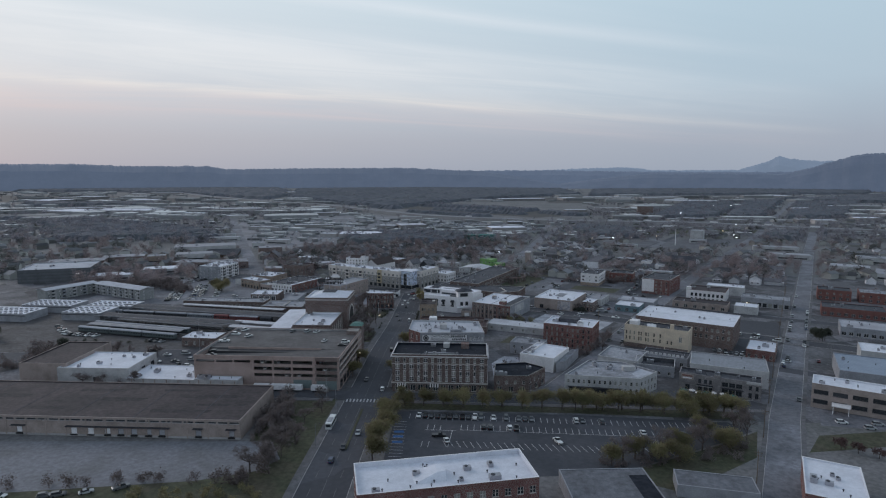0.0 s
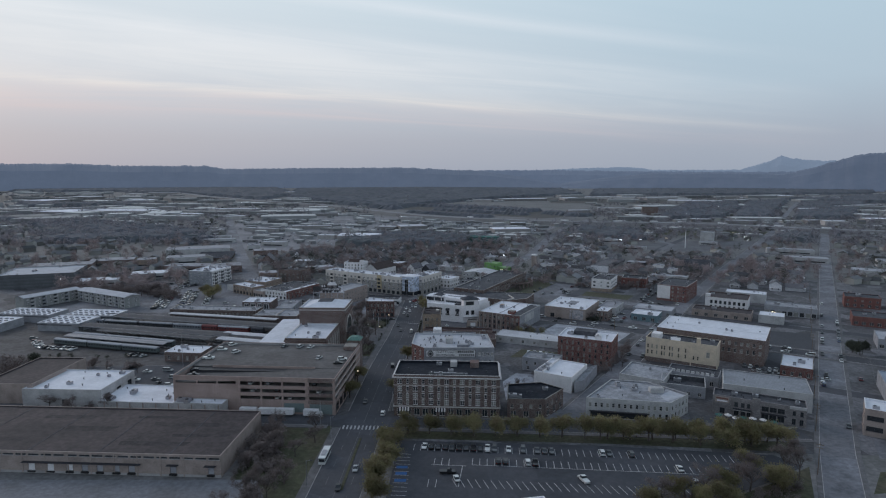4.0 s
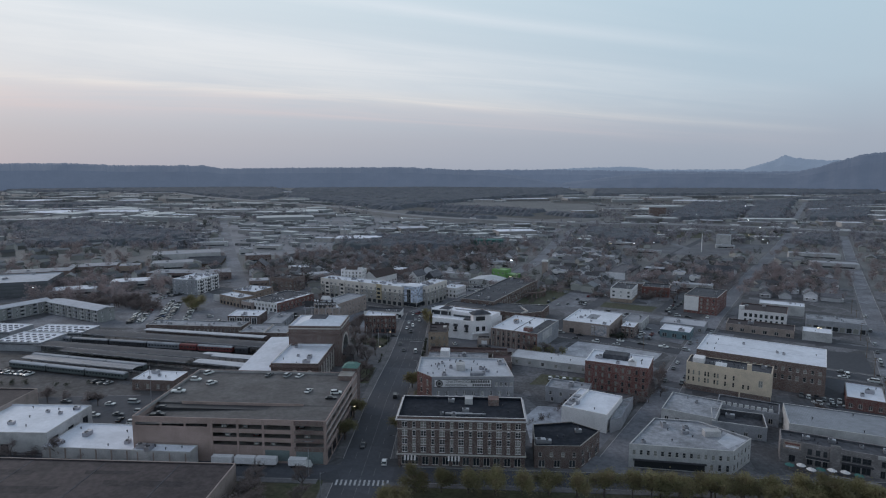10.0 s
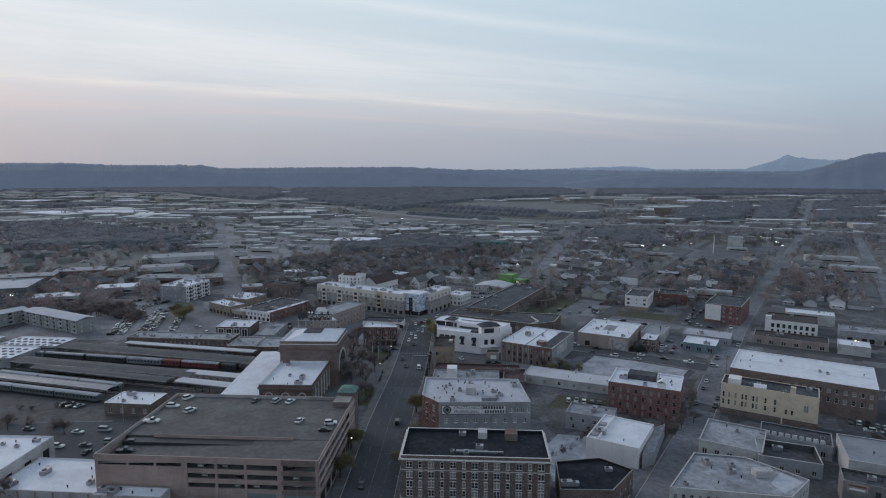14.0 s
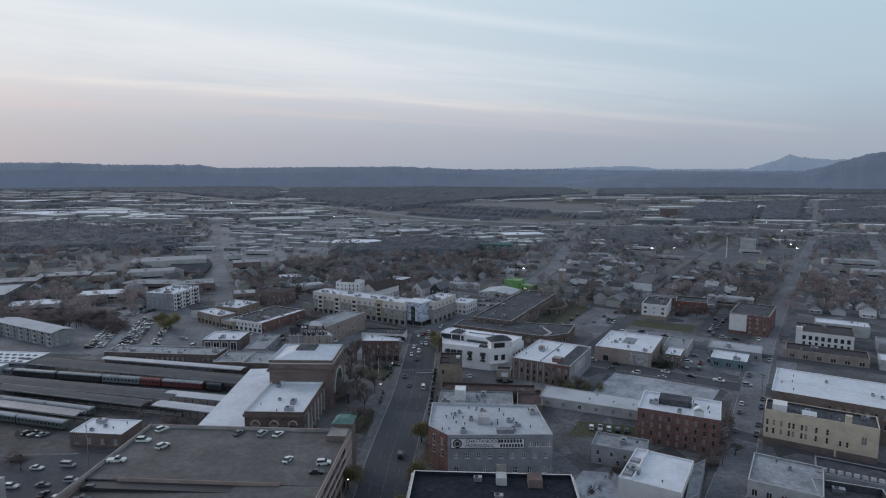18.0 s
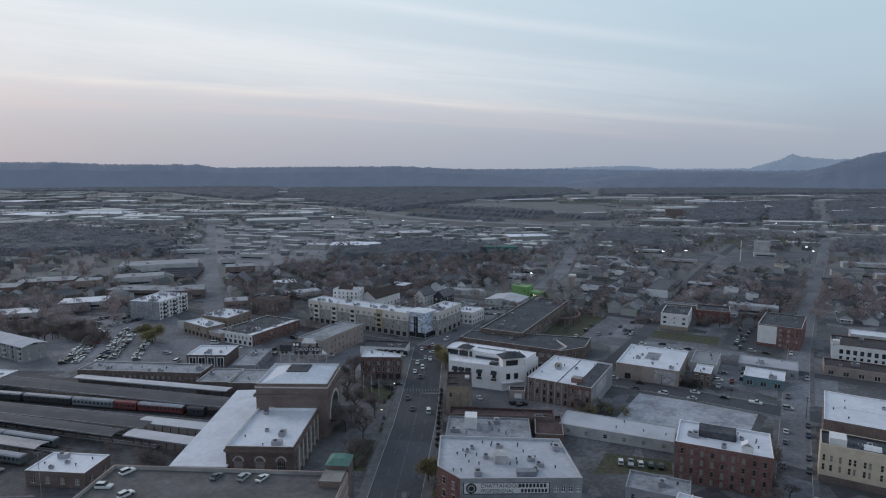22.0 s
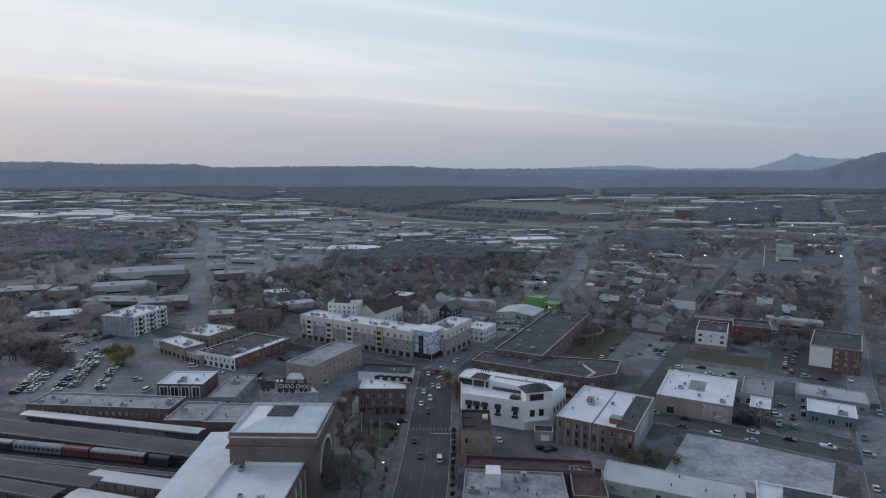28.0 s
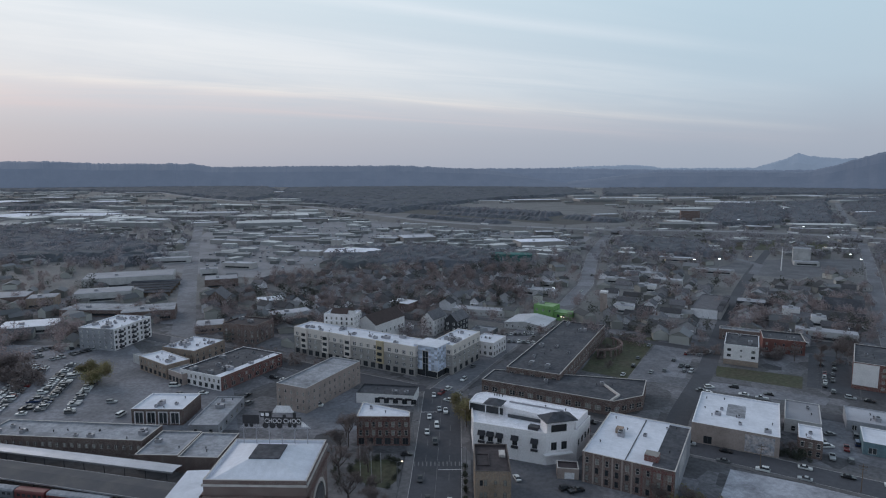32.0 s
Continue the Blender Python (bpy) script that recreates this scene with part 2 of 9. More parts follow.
lane_paint = surface("faded_lane_paint", (0.2, 0.2, 0.195), stain=0.6, broad=0.5, vary=0.4, tint=(0.11, 0.11, 0.115))
line_paint = surface("worn_road_paint", (0.55, 0.55, 0.53), stain=0.5, broad=0.6, vary=0.4, tint=(0.25, 0.25, 0.25))
blue_paint = surface("blue_stall_paint", (0.05, 0.14, 0.33), stain=0.3)
block_ground = surface("city_block_asphalt", (0.135, 0.135, 0.14), stain=0.6, broad=0.05, tint=(0.08, 0.08, 0.08), fine=2.5, pattern=patches(0.085, 0.45), mottle=0.3)
grass = surface("winter_grass", (0.068, 0.074, 0.04), stain=0.5, broad=0.09, tint=(0.085, 0.075, 0.05), fine=4, bump=0.6, mottle=0.35)
earth = surface("dry_ground", (0.182, 0.18, 0.174), stain=0.6, broad=0.02, tint=(0.122, 0.126, 0.115), fine=0.5, bump=0.4, mottle=0.25)
rail_ballast = surface("rail_ballast", (0.1, 0.097, 0.098), stain=0.4, broad=0.1, tint=(0.05, 0.045, 0.04), fine=4, mottle=0.3)
bark = surface("bark", (0.12, 0.1, 0.09), stain=0.3, broad=1.0)
# Distant twigs lightened, the farthest also blue-greyed: haze painted into the base colour.
twigs = surface("hazed_bare_twigs", (0.275, 0.275, 0.293), stain=0.4, broad=0.05, each=0.2, bump=0, tint=(0.21, 0.198, 0.2))
twigs_brown = surface("brown_bare_twigs", (0.315, 0.278, 0.272), stain=0.5, broad=0.06, each=0.2, bump=0, tint=(0.255, 0.2, 0.185))
field_mat = surface("winter_field", (0.088, 0.08, 0.074), stain=0.6, broad=0.012, tint=(0.06, 0.066, 0.056), fine=0.1, mottle=0.2)
twigs_near = surface("dark_bare_twigs", (0.205, 0.18, 0.17), stain=0.4, broad=0.2, each=0.2, bump=0, tint=(0.13, 0.1, 0.085))
# Far crowns tinted blue-grey to carry the haze in their own colour.
crowns = surface("hazed_bare_crowns", (0.112, 0.12, 0.135), stain=0.6, broad=0.012, tint=(0.088, 0.098, 0.1), fine=0.09, vary=0.35, bump=0)
asphalt_far = surface("worn_pale_asphalt_far", (0.24, 0.243, 0.25), stain=0.6, broad=0.02, tint=(0.12, 0.122, 0.125), fine=0.2)
roof_pale = surface("dull_pale_roof", (0.36, 0.37, 0.385), each=0.2, stain=0.4, broad=0.06, tint=(0.25, 0.255, 0.265))
charcoal_panel = surface("charcoal_panelling", (0.06, 0.062, 0.068), stain=0.2, pattern=ribs(0.3, 0, 0.8))
green_metal = surface("green_sheet_metal", (0.06, 0.17, 0.15), stain=0.3, broad=0.1)


def see_through(m, share):
    """Twig masses pass on part of the light that falls on their far side."""
    nt = m.node_tree
    out = next(n for n in nt.nodes if n.type == "OUTPUT_MATERIAL")
    b = next(n for n in nt.nodes if n.type == "BSDF_PRINCIPLED")
    mix, tr = nt.nodes.new("ShaderNodeMixShader"), nt.nodes.new("ShaderNodeBsdfTranslucent")
    nt.links.new(b.inputs["Base Color"].links[0].from_socket, tr.inputs[0])
    mix.inputs[0].default_value = share
    nt.links.new(b.outputs[0], mix.inputs[1])
    nt.links.new(tr.outputs[0], mix.inputs[2])
    nt.links.new(mix.outputs[0], out.inputs[0])


see_through(twigs, 0.55)
see_through(twigs_brown, 0.55)
see_through(twigs_near, 0.4)
leaf_spring = surface("spring_leaves", (0.255, 0.245, 0.125), stain=0.5, broad=0.3, tint=(0.24, 0.19, 0.12), each=0.25, bump=0, rough=0.7)
leaf_dark = surface("evergreen_leaves", (0.08, 0.09, 0.068), stain=0.3, broad=0.3, each=0.3, bump=0)
leaf_dull = surface("dull_evergreen_leaves", (0.1, 0.104, 0.088), stain=0.3, broad=0.3, each=0.25, bump=0)
leaf_red = surface("reddish_twigs", (0.115, 0.07, 0.064), stain=0.3, broad=0.3, bump=0)
see_through(leaf_spring, 0.58)
see_through(leaf_dark, 0.35)
rubber = surface("tyre_rubber", (0.025, 0.025, 0.026), bump=0)
lamp_lens = surface("red_lamp_lens", (0.3, 0.02, 0.02), rough=0.3, bump=0)
stripe_awning = surface("white_awning_cloth", (0.72, 0.7, 0.66), stain=0.15)
black_awning = surface("black_awning_cloth", (0.035, 0.035, 0.04), stain=0.1)
wood_brown = surface("weathered_timber", (0.19, 0.14, 0.1), stain=0.3, pattern=ribs(0.15, 0))
house_siding = surface("painted_siding", (0.54, 0.54, 0.54), each=0.6, stain=0.2, pattern=ribs(0.2, 2, 0.85))
far_wall = surface("plain_far_wall", (0.34, 0.33, 0.31), each=0.6, stain=0.2)
far_roof = surface("far_flat_roof", (0.66, 0.68, 0.71), each=0.35, stain=0.35, broad=0.05, tint=(0.3, 0.31, 0.32))


def glass(name, color, light, share):
    """Dark window glass; behind some panes pale blinds are drawn."""
    m = bpy.data.materials.new(name)
    m.use_nodes = True
    nt = m.node_tree
    b = nt.nodes["Principled BSDF"]
    info, ramp = nt.nodes.new("ShaderNodeObjectInfo"), nt.nodes.new("ShaderNodeValToRGB")
    ramp.color_ramp.interpolation = "CONSTANT"
    ramp.color_ramp.elements[0].color = (*color, 1)
    ramp.color_ramp.elements[1].color = (*light, 1)
    ramp.color_ramp.elements[1].position = 1 - share
    nt.links.new(info.outputs["Random"], ramp.inputs[0])
    nt.links.new(ramp.outputs[0], b.inputs["Base Color"])
    b.inputs["Roughness"].default_value = 0.12
    MATS[name] = m
    return m


pane_glass = glass("window_glass", (0.035, 0.038, 0.043), (0.24, 0.235, 0.22), 0.45)
dark_glass = glass("dark_glass", (0.032, 0.035, 0.04), (0.055, 0.058, 0.065), 0.4)


def paint(name, color, rough=0.3):
    m = bpy.data.materials.new(name)
    m.use_nodes = True
    nt = m.node_tree
    b = nt.nodes["Principled BSDF"]
    n, mix = nt.nodes.new("ShaderNodeTexNoise"), nt.nodes.new("ShaderNodeMixRGB")
    n.inputs["Scale"].default_value = 1.3
    mix.inputs[1].default_value, mix.inputs[2].default_value = (*color, 1), (*[c * 0.75 for c in color], 1)
    nt.links.new(n.outputs[0], mix.inputs[0])
    nt.links.new(mix.outputs[0], b.inputs["Base Color"])
    b.inputs["Roughness"].default_value = rough
    b.inputs["Coat Weight"].default_value = 0.4
    MATS[name] = m
    return m


CAR_PAINTS = [("white", paint("white_car_paint", (0.75, 0.75, 0.74))), ("silver", paint("silver_car_paint", (0.4, 0.41, 0.42))),
              ("grey", paint("grey_car_paint", (0.13, 0.135, 0.14))), ("black", paint("black_car_paint", (0.02, 0.02, 0.022))),
              ("dark red", paint("dark_red_car_paint", (0.17, 0.02, 0.02))), ("dark blue", paint("dark_blue_car_paint", (0.025, 0.045, 0.11))),
              ("green", paint("green_car_paint", (0.05, 0.16, 0.05)))]


def glowing(name, color, strength):
    m = bpy.data.materials.new(name)
    m.use_nodes = True
    b = m.node_tree.nodes["Principled BSDF"]
    b.inputs["Base Color"].default_value = (*color, 1)
    b.inputs["Emission Color"].default_value = (*color, 1)
    b.inputs["Emission Strength"].default_value = strength
    MATS[name] = m
    return m


lamp_warm = glowing("lit_street_lamp", (1.0, 0.82, 0.55), 1.6)
lamp_white = glowing("lit_white_lamp", (0.95, 0.97, 1.0), 8)

# ---- building blocks ----
class Shape:
    """Vertices and faces of one mesh, each face with a material slot."""

    def __init__(self):
        self.v, self.f, self.m = [], [], []

    def face(self, pts, mat=0):
        n = len(self.v)
        self.v.extend(pts)
        self.f.append(tuple(range(n, n + len(pts))))
        self.m.append(mat)

    def box(self, x0, x1, y0, y1, z0, z1, mat=0):
        n = len(self.v)
        self.v += [(x, y, z) for z in (z0, z1) for x, y in ((x0, y0), (x1, y0), (x1, y1), (x0, y1))]
        for q in ((3, 2, 1, 0), (4, 5, 6, 7), (0, 1, 5, 4), (1, 2, 6, 5), (2, 3, 7, 6), (3, 0, 4, 7)):
            self.f.append(tuple(n + i for i in q))
            self.m.append(mat)
        return self

    def prism(self, poly, z0, z1, mat=0, top=None):
        k = len(poly)
        n = len(self.v)
        top = top or poly
        self.v += [(x, y, z0) for x, y in poly] + [(x, y, z1) for x, y in top]
        self.f += [tuple(n + k + i for i in range(k)), tuple(n + i for i in reversed(range(k)))]
        self.f += [(n + i, n + (i + 1) % k, n + k + (i + 1) % k, n + k + i) for i in range(k)]
        self.m += [mat] * (k + 2)
        return self

    def ring(self, outer, inner, z0, z1, mat=0):
        k = len(outer)
        n = len(self.v)
        for z in (z0, z1):
            self.v += [(x, y, z) for x, y in outer] + [(x, y, z) for x, y in inner]
        for i in range(k):
            j = (i + 1) % k
            self.f += [(n + i, n + j, n + 2 * k + j, n + 2 * k + i), (n + k + j, n + k + i, n + 3 * k + i, n + 3 * k + j),
                       (n + 2 * k + i, n + 2 * k + j, n + 3 * k + j, n + 3 * k + i), (n + j, n + i, n + k + i, n + k + j)]
            self.m += [mat] * 4
        return self

    def tube(self, x, y, z0, z1, r0, r1, k=8, mat=0):
        a = [(math.cos(2 * math.pi * i / k), math.sin(2 * math.pi * i / k)) for i in range(k)]
        return self.prism([(x + r0 * c, y + r0 * s) for c, s in a], z0, z1, mat, [(x + r1 * c, y + r1 * s) for c, s in a])

    def rod(self, p, q, r0, r1, k=5, mat=0):
        p, q = Vector(p), Vector(q)
        d = (q - p).normalized()
        a = d.orthogonal().normalized()
        b = d.cross(a)
        n = len(self.v)
        for c, r in ((p, r0), (q, r1)):
            self.v += [tuple(c + r * (a * math.cos(2 * math.pi * i / k) + b * math.sin(2 * math.pi * i / k))) for i in range(k)]
        self.f += [(n + i, n + (i + 1) % k, n + k + (i + 1) % k, n + k + i) for i in range(k)]
        self.f += [tuple(n + k + i for i in range(k))]
        self.m += [mat] * (k + 1)
        return self

    def gable(self, x0, x1, y0, y1, z0, z1, over=0.4, mat=0, thick=0.18, axis="x"):
        """A pitched roof of two slabs, ridge along x or y."""
        if axis == "y":
            s = Shape().gable(y0, y1, x0, x1, z0, z1, over, mat, thick)
            n = len(self.v)
            self.v += [(b, a, c) for a, b, c in s.v]
            self.f += [tuple(n + i for i in reversed(f)) for f in s.f]
            self.m += s.m
            return self
        ym = (y0 + y1) / 2
        drop = (z1 - z0) / (ym - y0) * over
        sec = [(y0 - over, z0 - drop), (ym, z1), (y1 + over, z0 - drop), (y1 + over, z0 - drop + thick), (ym, z1 + thick), (y0 - over, z0 - drop + thick)]
        n = len(self.v)
        for x in (x0 - over, x1 + over):
            self.v += [(x, y, z) for y, z in sec]
        for a, b in ((0, 1), (1, 2), (2, 3), (3, 4), (4, 5), (5, 0)):
            self.f.append((n + b, n + a, n + a + 6, n + b + 6))
        self.f += [(n, n + 1, n + 4, n + 5), (n + 1, n + 2, n + 3, n + 4), (n + 11, n + 10, n + 7, n + 6), (n + 10, n + 9, n + 8, n + 7)]
        self.m += [mat] * 10
        return self

    def mesh(self, name):
        me = bpy.data.meshes.new(name)
        me.from_pydata(self.v, [], self.f)
        if any(self.m):
            me.polygons.foreach_set("material_index", self.m)
        me.update()
        return me


def part(name, shape, materials, parent=None, label="", m=None):
    """One mesh object under a thing or a part. shape: a Shape or a mesh."""
    me = shape.mesh(name) if isinstance(shape, Shape) else shape
    if not me.materials:
        for mat in materials if isinstance(materials, (list, tuple)) else (materials,):
            me.materials.append(mat)
    ob = new(name, me)
    if parent:
        ob.parent = parent
    if m is not None:
        ob.matrix_basis = m
    if label:
        ob["label"] = label
    return ob


def thing(name, label, category, m=None, group="", kind=""):
    ob = new(name)
    ob.empty_display_size = 0.5
    if m is not None:
        ob.matrix_basis = m
    return tagged(ob, label, category, group, kind)


def inset(poly, d):
    """A convex polygon, counter-clockwise, moved in by d."""
    k, out = len(poly), []
    for i in range(k):
        p0, p1, p2 = (Vector(poly[(i + j) % k]) for j in (-1, 0, 1))
        a, b = (p1 - p0).normalized(), (p2 - p1).normalized()
        na, nb = Vector((-a.y, a.x)), Vector((-b.y, b.x))
        s = na + nb
        out.append(tuple(p1 + s * (d / max(0.2, 0.5 * s.length_squared))))
    return out


WINDOWS = {}


def window_meshes(w, h, style):
    """Frame and pane of a window, centred, sill at 0, outside towards -y."""
    key = (round(w, 2), round(h, 2), style)
    if key in WINDOWS:
        return WINDOWS[key]
    fr, x, b = Shape(), w / 2, min(0.09, w / 10)
    y0, y1 = 0.08, 0.2
    ring = Shape().ring([(-x, 0), (x, 0), (x, h), (-x, h)], [(-x + b, b), (x - b, b), (x - b, h - b), (-x + b, h - b)], y0, y1)
    fr.v, fr.f, fr.m = [(u, w_, v) for u, v, w_ in ring.v], [tuple(reversed(f)) for f in ring.f], list(ring.m)
    if style in ("sash", "stone", "double", "stone_double"):
        fr.box(-x + b, x - b, y0 + 0.02, y1, h / 2 - b / 2, h / 2 + b / 2)
    if style in ("double", "stone_double", "shop"):
        fr.box(-b, b, y0, y1 - 0.01, b, h - b)
    if style == "grid":
        for i in range(1, 4):
            fr.box(-x + w * i / 4 - 0.03, -x + w * i / 4 + 0.03, y0 + 0.02, y1, b, h - b)
        for i in range(1, 3):
            fr.box(-x + b, x - b, y0 + 0.03, y1, h * i / 3 - 0.03, h * i / 3 + 0.03)
    plain = Shape()
    plain.v, plain.f, plain.m = list(fr.v), list(fr.f), list(fr.m)
    fr.box(-x - 0.12, x + 0.12, -0.1, 0.08, -0.14, -0.002)
    if style.startswith("stone"):
        fr.box(-x - 0.12, x + 0.12, -0.07, 0.05, h + 0.004, h + 0.22)
        fr.prism([(-0.12, -0.12), (0.12, -0.12), (0.12, 0.04), (-0.12, 0.04)], h + 0.01, h + 0.4, 0, [(-0.18, -0.12), (0.18, -0.12), (0.18, 0.04), (-0.18, 0.04)])
    pane = Shape().box(-x + b * 0.5, x - b * 0.5, 0.13, 0.17, b * 0.5, h - b * 0.5)
    both = Shape()
    low = fr if style.startswith("stone") else plain
    both.v, both.f, both.m = low.v + pane.v, low.f + [tuple(len(low.v) + i for i in f) for f in pane.f], low.m + [1] * len(pane.f)
    WINDOWS[key] = (fr.mesh("window"), pane.mesh("pane"), both.mesh("window"))
    return WINDOWS[key]


class Building:
    """A flat-roofed house on a convex footprint (counter-clockwise from the front left), sides 0 front, 1 right, 2 back, 3 left."""

    def __init__(self, name, label, cx, cy, w, d, ang, h, wall, roof, parapet=0.7, coping=None, poly=None, category="building", base=0.0, group="", fronts=None):
        self.ob = thing(name, label, category, pose(cx, cy, base, 0, 0, ang), group)
        self.w, self.d, self.h, self.wall, self.roof = w, d, h, wall, roof
        self.poly = poly or [(-w / 2, -d / 2), (w / 2, -d / 2), (w / 2, d / 2), (-w / 2, d / 2)]
        self.parapet, self.coping = parapet, coping or wall
        self.holes, self.fronts, self.near = {}, fronts or {}, cy < 400

    def side(self, s):
        p, q = Vector(self.poly[s]), Vector(self.poly[(s + 1) % len(self.poly)])
        u = (q - p).normalized()
        return p, u, (q - p).length

    def at(self, s, u, z, out=0.0):
        p, d, _ = self.side(s)
        q = p + d * u + Vector((d.y, -d.x)) * out
        return Matrix.Translation((q.x, q.y, z)) @ Matrix.Rotation(math.atan2(d.y, d.x), 4, "Z")

    def window(self, s, u, z, w, h, style="sash", frame=None, pane=None, name="window", label=""):
        self.holes.setdefault(s, []).append((u - w / 2, u + w / 2, z, z + h))
        fm, pm, whole = window_meshes(w, h, style)
        if not self.near:
            ob = part(name, whole, [white_paint, pane_glass], self.ob, label, self.at(s, u, z))
            for slot, mat in zip(ob.material_slots, (frame, pane)):
                if mat is not None:
                    slot.link, slot.material = "OBJECT", mat
            return ob
        ob = part(name, fm, white_paint, self.ob, label, self.at(s, u, z))
        if frame is not None:
            ob.material_slots[0].link, ob.material_slots[0].material = "OBJECT", frame
        pn = part("pane", pm, pane_glass, ob)
        if pane is not None:
            pn.material_slots[0].link, pn.material_slots[0].material = "OBJECT", pane
        return ob

    def row(self, s, n, z, w, h, style="sash", u0=None, u1=None, **more):
        length = self.side(s)[2]
        u0, u1 = u0 if u0 is not None else length / n / 2, u1 if u1 is not None else length - length / n / 2
        for i in range(n):
            u = (u0 + u1) / 2 if n == 1 else u0 + (u1 - u0) * i / (n - 1)
            self.window(s, u, z, w, h, style, **more)

    def block(self, name, s, u0, u1, z0, z1, out0, out1, mat, label=""):
        """A block along side s, from out0 to out1 before the wall."""
        b = Shape().box(u0, u1, -out1, -out0, z0, z1)
        return part(name, b, mat, self.ob, label, self.at(s, 0, 0))

    def finish(self, roof_name="roof", flat=True):
        sh, H, T, k = Shape(), self.h, self.h + self.parapet, len(self.poly)
        for s in range(k):
            p, d, length = self.side(s)
            n = Vector((d.y, -d.x))
            gaps = self.holes.get(s, [])
            mt = list(self.fronts).index(s) + 1 if s in self.fronts else 0
            us = sorted({0.0, length, *[min(max(x, 0), length) for o in gaps for x in o[:2]]})
            zs = sorted({0.0, T, *[x for o in gaps for x in o[2:]]})

            def P(u, z, back=0.0):
                q = p + d * u - n * back
                return (q.x, q.y, z)
            for z0, z1 in zip(zs, zs[1:]):
                run = None
                for u0, u1 in zip(us, us[1:]):
                    um, zm = (u0 + u1) / 2, (z0 + z1) / 2
                    if any(a < um < b and c < zm < e for a, b, c, e in gaps):
                        if run is not None:
                            sh.face([P(run, z0), P(u0, z0), P(u0, z1), P(run, z1)], mt)
                        run = None
                    elif run is None:
                        run = u0
                if run is not None:
                    sh.face([P(run, z0), P(us[-1], z0), P(us[-1], z1), P(run, z1)], mt)
            for a, b, c, e in gaps:
                r = 0.22
                sh.face([P(a, c), P(a, c, r), P(a, e, r), P(a, e)])
                sh.face([P(b, c, r), P(b, c), P(b, e), P(b, e, r)])
                sh.face([P(a, c), P(b, c), P(b, c, r), P(a, c, r)])
                sh.face([P(a, e, r), P(b, e, r), P(b, e), P(a, e)])
        inner = inset(self.poly, 0.35)
        for i in range(k):
            a, b = inner[i], inner[(i + 1) % k]
            sh.face([(b[0], b[1], H), (a[0], a[1], H), (a[0], a[1], T), (b[0], b[1], T)], len(self.fronts) + 1)
        part("wall", sh, [self.wall, *self.fronts.values(), self.roof], self.ob)
        cap = Shape().ring(inset(self.poly, -0.04), inset(self.poly, 0.36), T, T + 0.1)
        part("coping", cap, self.coping, self.ob)
        if flat:
            part(roof_name, Shape().prism(inset(self.poly, 0.3), H - 0.3, H), self.roof, self.ob)
        return self


def unit_set():
    """Rooftop machines: casing, fan cowl and curb."""
    kinds = []
    for w, d, h in ((2.4, 1.6, 1.3), (3.6, 2.0, 1.7), (1.3, 1.3, 1.0)):
        t = thing("rooftop_unit", "grey metal air-conditioning unit on a flat roof", "air conditioner", pose(0, 0, -500), "rooftop units")
        part("casing", Shape().box(-w / 2 + 0.1, w / 2 - 0.1, -d / 2 + 0.1, d / 2 - 0.1, 0, 0.25).box(-w / 2, w / 2, -d / 2, d / 2, 0.25, h), steel, t)
        part("fan_cowl", Shape().tube(-w / 6, 0, h, h + 0.22, min(w, d) * 0.38, min(w, d) * 0.34, 10), steel_dark, t, "dark fan cowl")
        kinds.append(t)
    v = part("roof_vent", Shape().tube(0, 0, 0, 0.7, 0.16, 0.16, 7).tube(0, 0, 0.7, 0.95, 0.36, 0.1, 7), steel_dark, None, "small dark roof vent pipe on a flat roof", pose(0, 0, -500))
    tagged(v, "", "vent", "roof vents")
    return kinds, v


skylight = surface("weathered_roof_light", (0.2, 0.21, 0.23), stain=0.4, broad=0.3, rough=0.5)
UNITS, VENT = unit_set()


def roof_things(b, units, vents, seed, edge=2.5):
    rnd = random.Random(seed)
    m = b.ob.matrix_basis
    xs, ys = [p[0] for p in b.poly], [p[1] for p in b.poly]
    for i in range(units + vents):
        x, y = rnd.uniform(min(xs) + edge, max(xs) - edge), rnd.uniform(min(ys) + edge, max(ys) - edge)
        src = UNITS[rnd.randrange(3)] if i < units else VENT
        copy_thing(src, m @ pose(x, y, b.h, 0, 0, rnd.choice((0, 90)) + rnd.uniform(-2, 2)))

# ---- ground, streets and lots ----
def sheet(name, pts, z, mat, label, category, kind="structure"):
    sh = Shape()
    sh.face([(x, y, z) for x, y in pts])
    ob = part(name, sh, mat)
    return tagged(ob, label, category, "", kind)


def band(pts, width, off=0.0):
    """Both borders of a strip along a line of points."""
    left, right = [], []
    for i, p in enumerate(pts):
        p = Vector(p)
        a = (p - Vector(pts[i - 1])).normalized() if i else None
        b = (Vector(pts[i + 1]) - p).normalized() if i + 1 < len(pts) else None
        d = ((a or b) + (b or a)).normalized()
        n = Vector((-d.y, d.x)) / max(0.5, d.dot(a or b))
        left.append(tuple(p + n * (width / 2 + off)))
        right.append(tuple(p - n * (width / 2 - off)))
    return left, right


def strip(name, pts, width, z, mat, label, category, off=0.0, thick=0.0):
    le, ri = band(pts, width, off)
    sh = Shape()
    for i in range(len(pts) - 1):
        q = [ri[i], ri[i + 1], le[i + 1], le[i]]
        if thick:
            sh.prism(q, z - thick, z)
        else:
            sh.face([(x, y, z) for x, y in q])
    return tagged(part(name, sh, mat), label, category, "", "structure")


g = Shape()
g.face([(-4950, -4950, 0), (4950, -4950, 0), (4950, 4950, 0), (-4950, 4950, 0)])
tagged(part("ground", g, earth), "dry brownish ground with patches of winter grass", "ground", "", "structure")

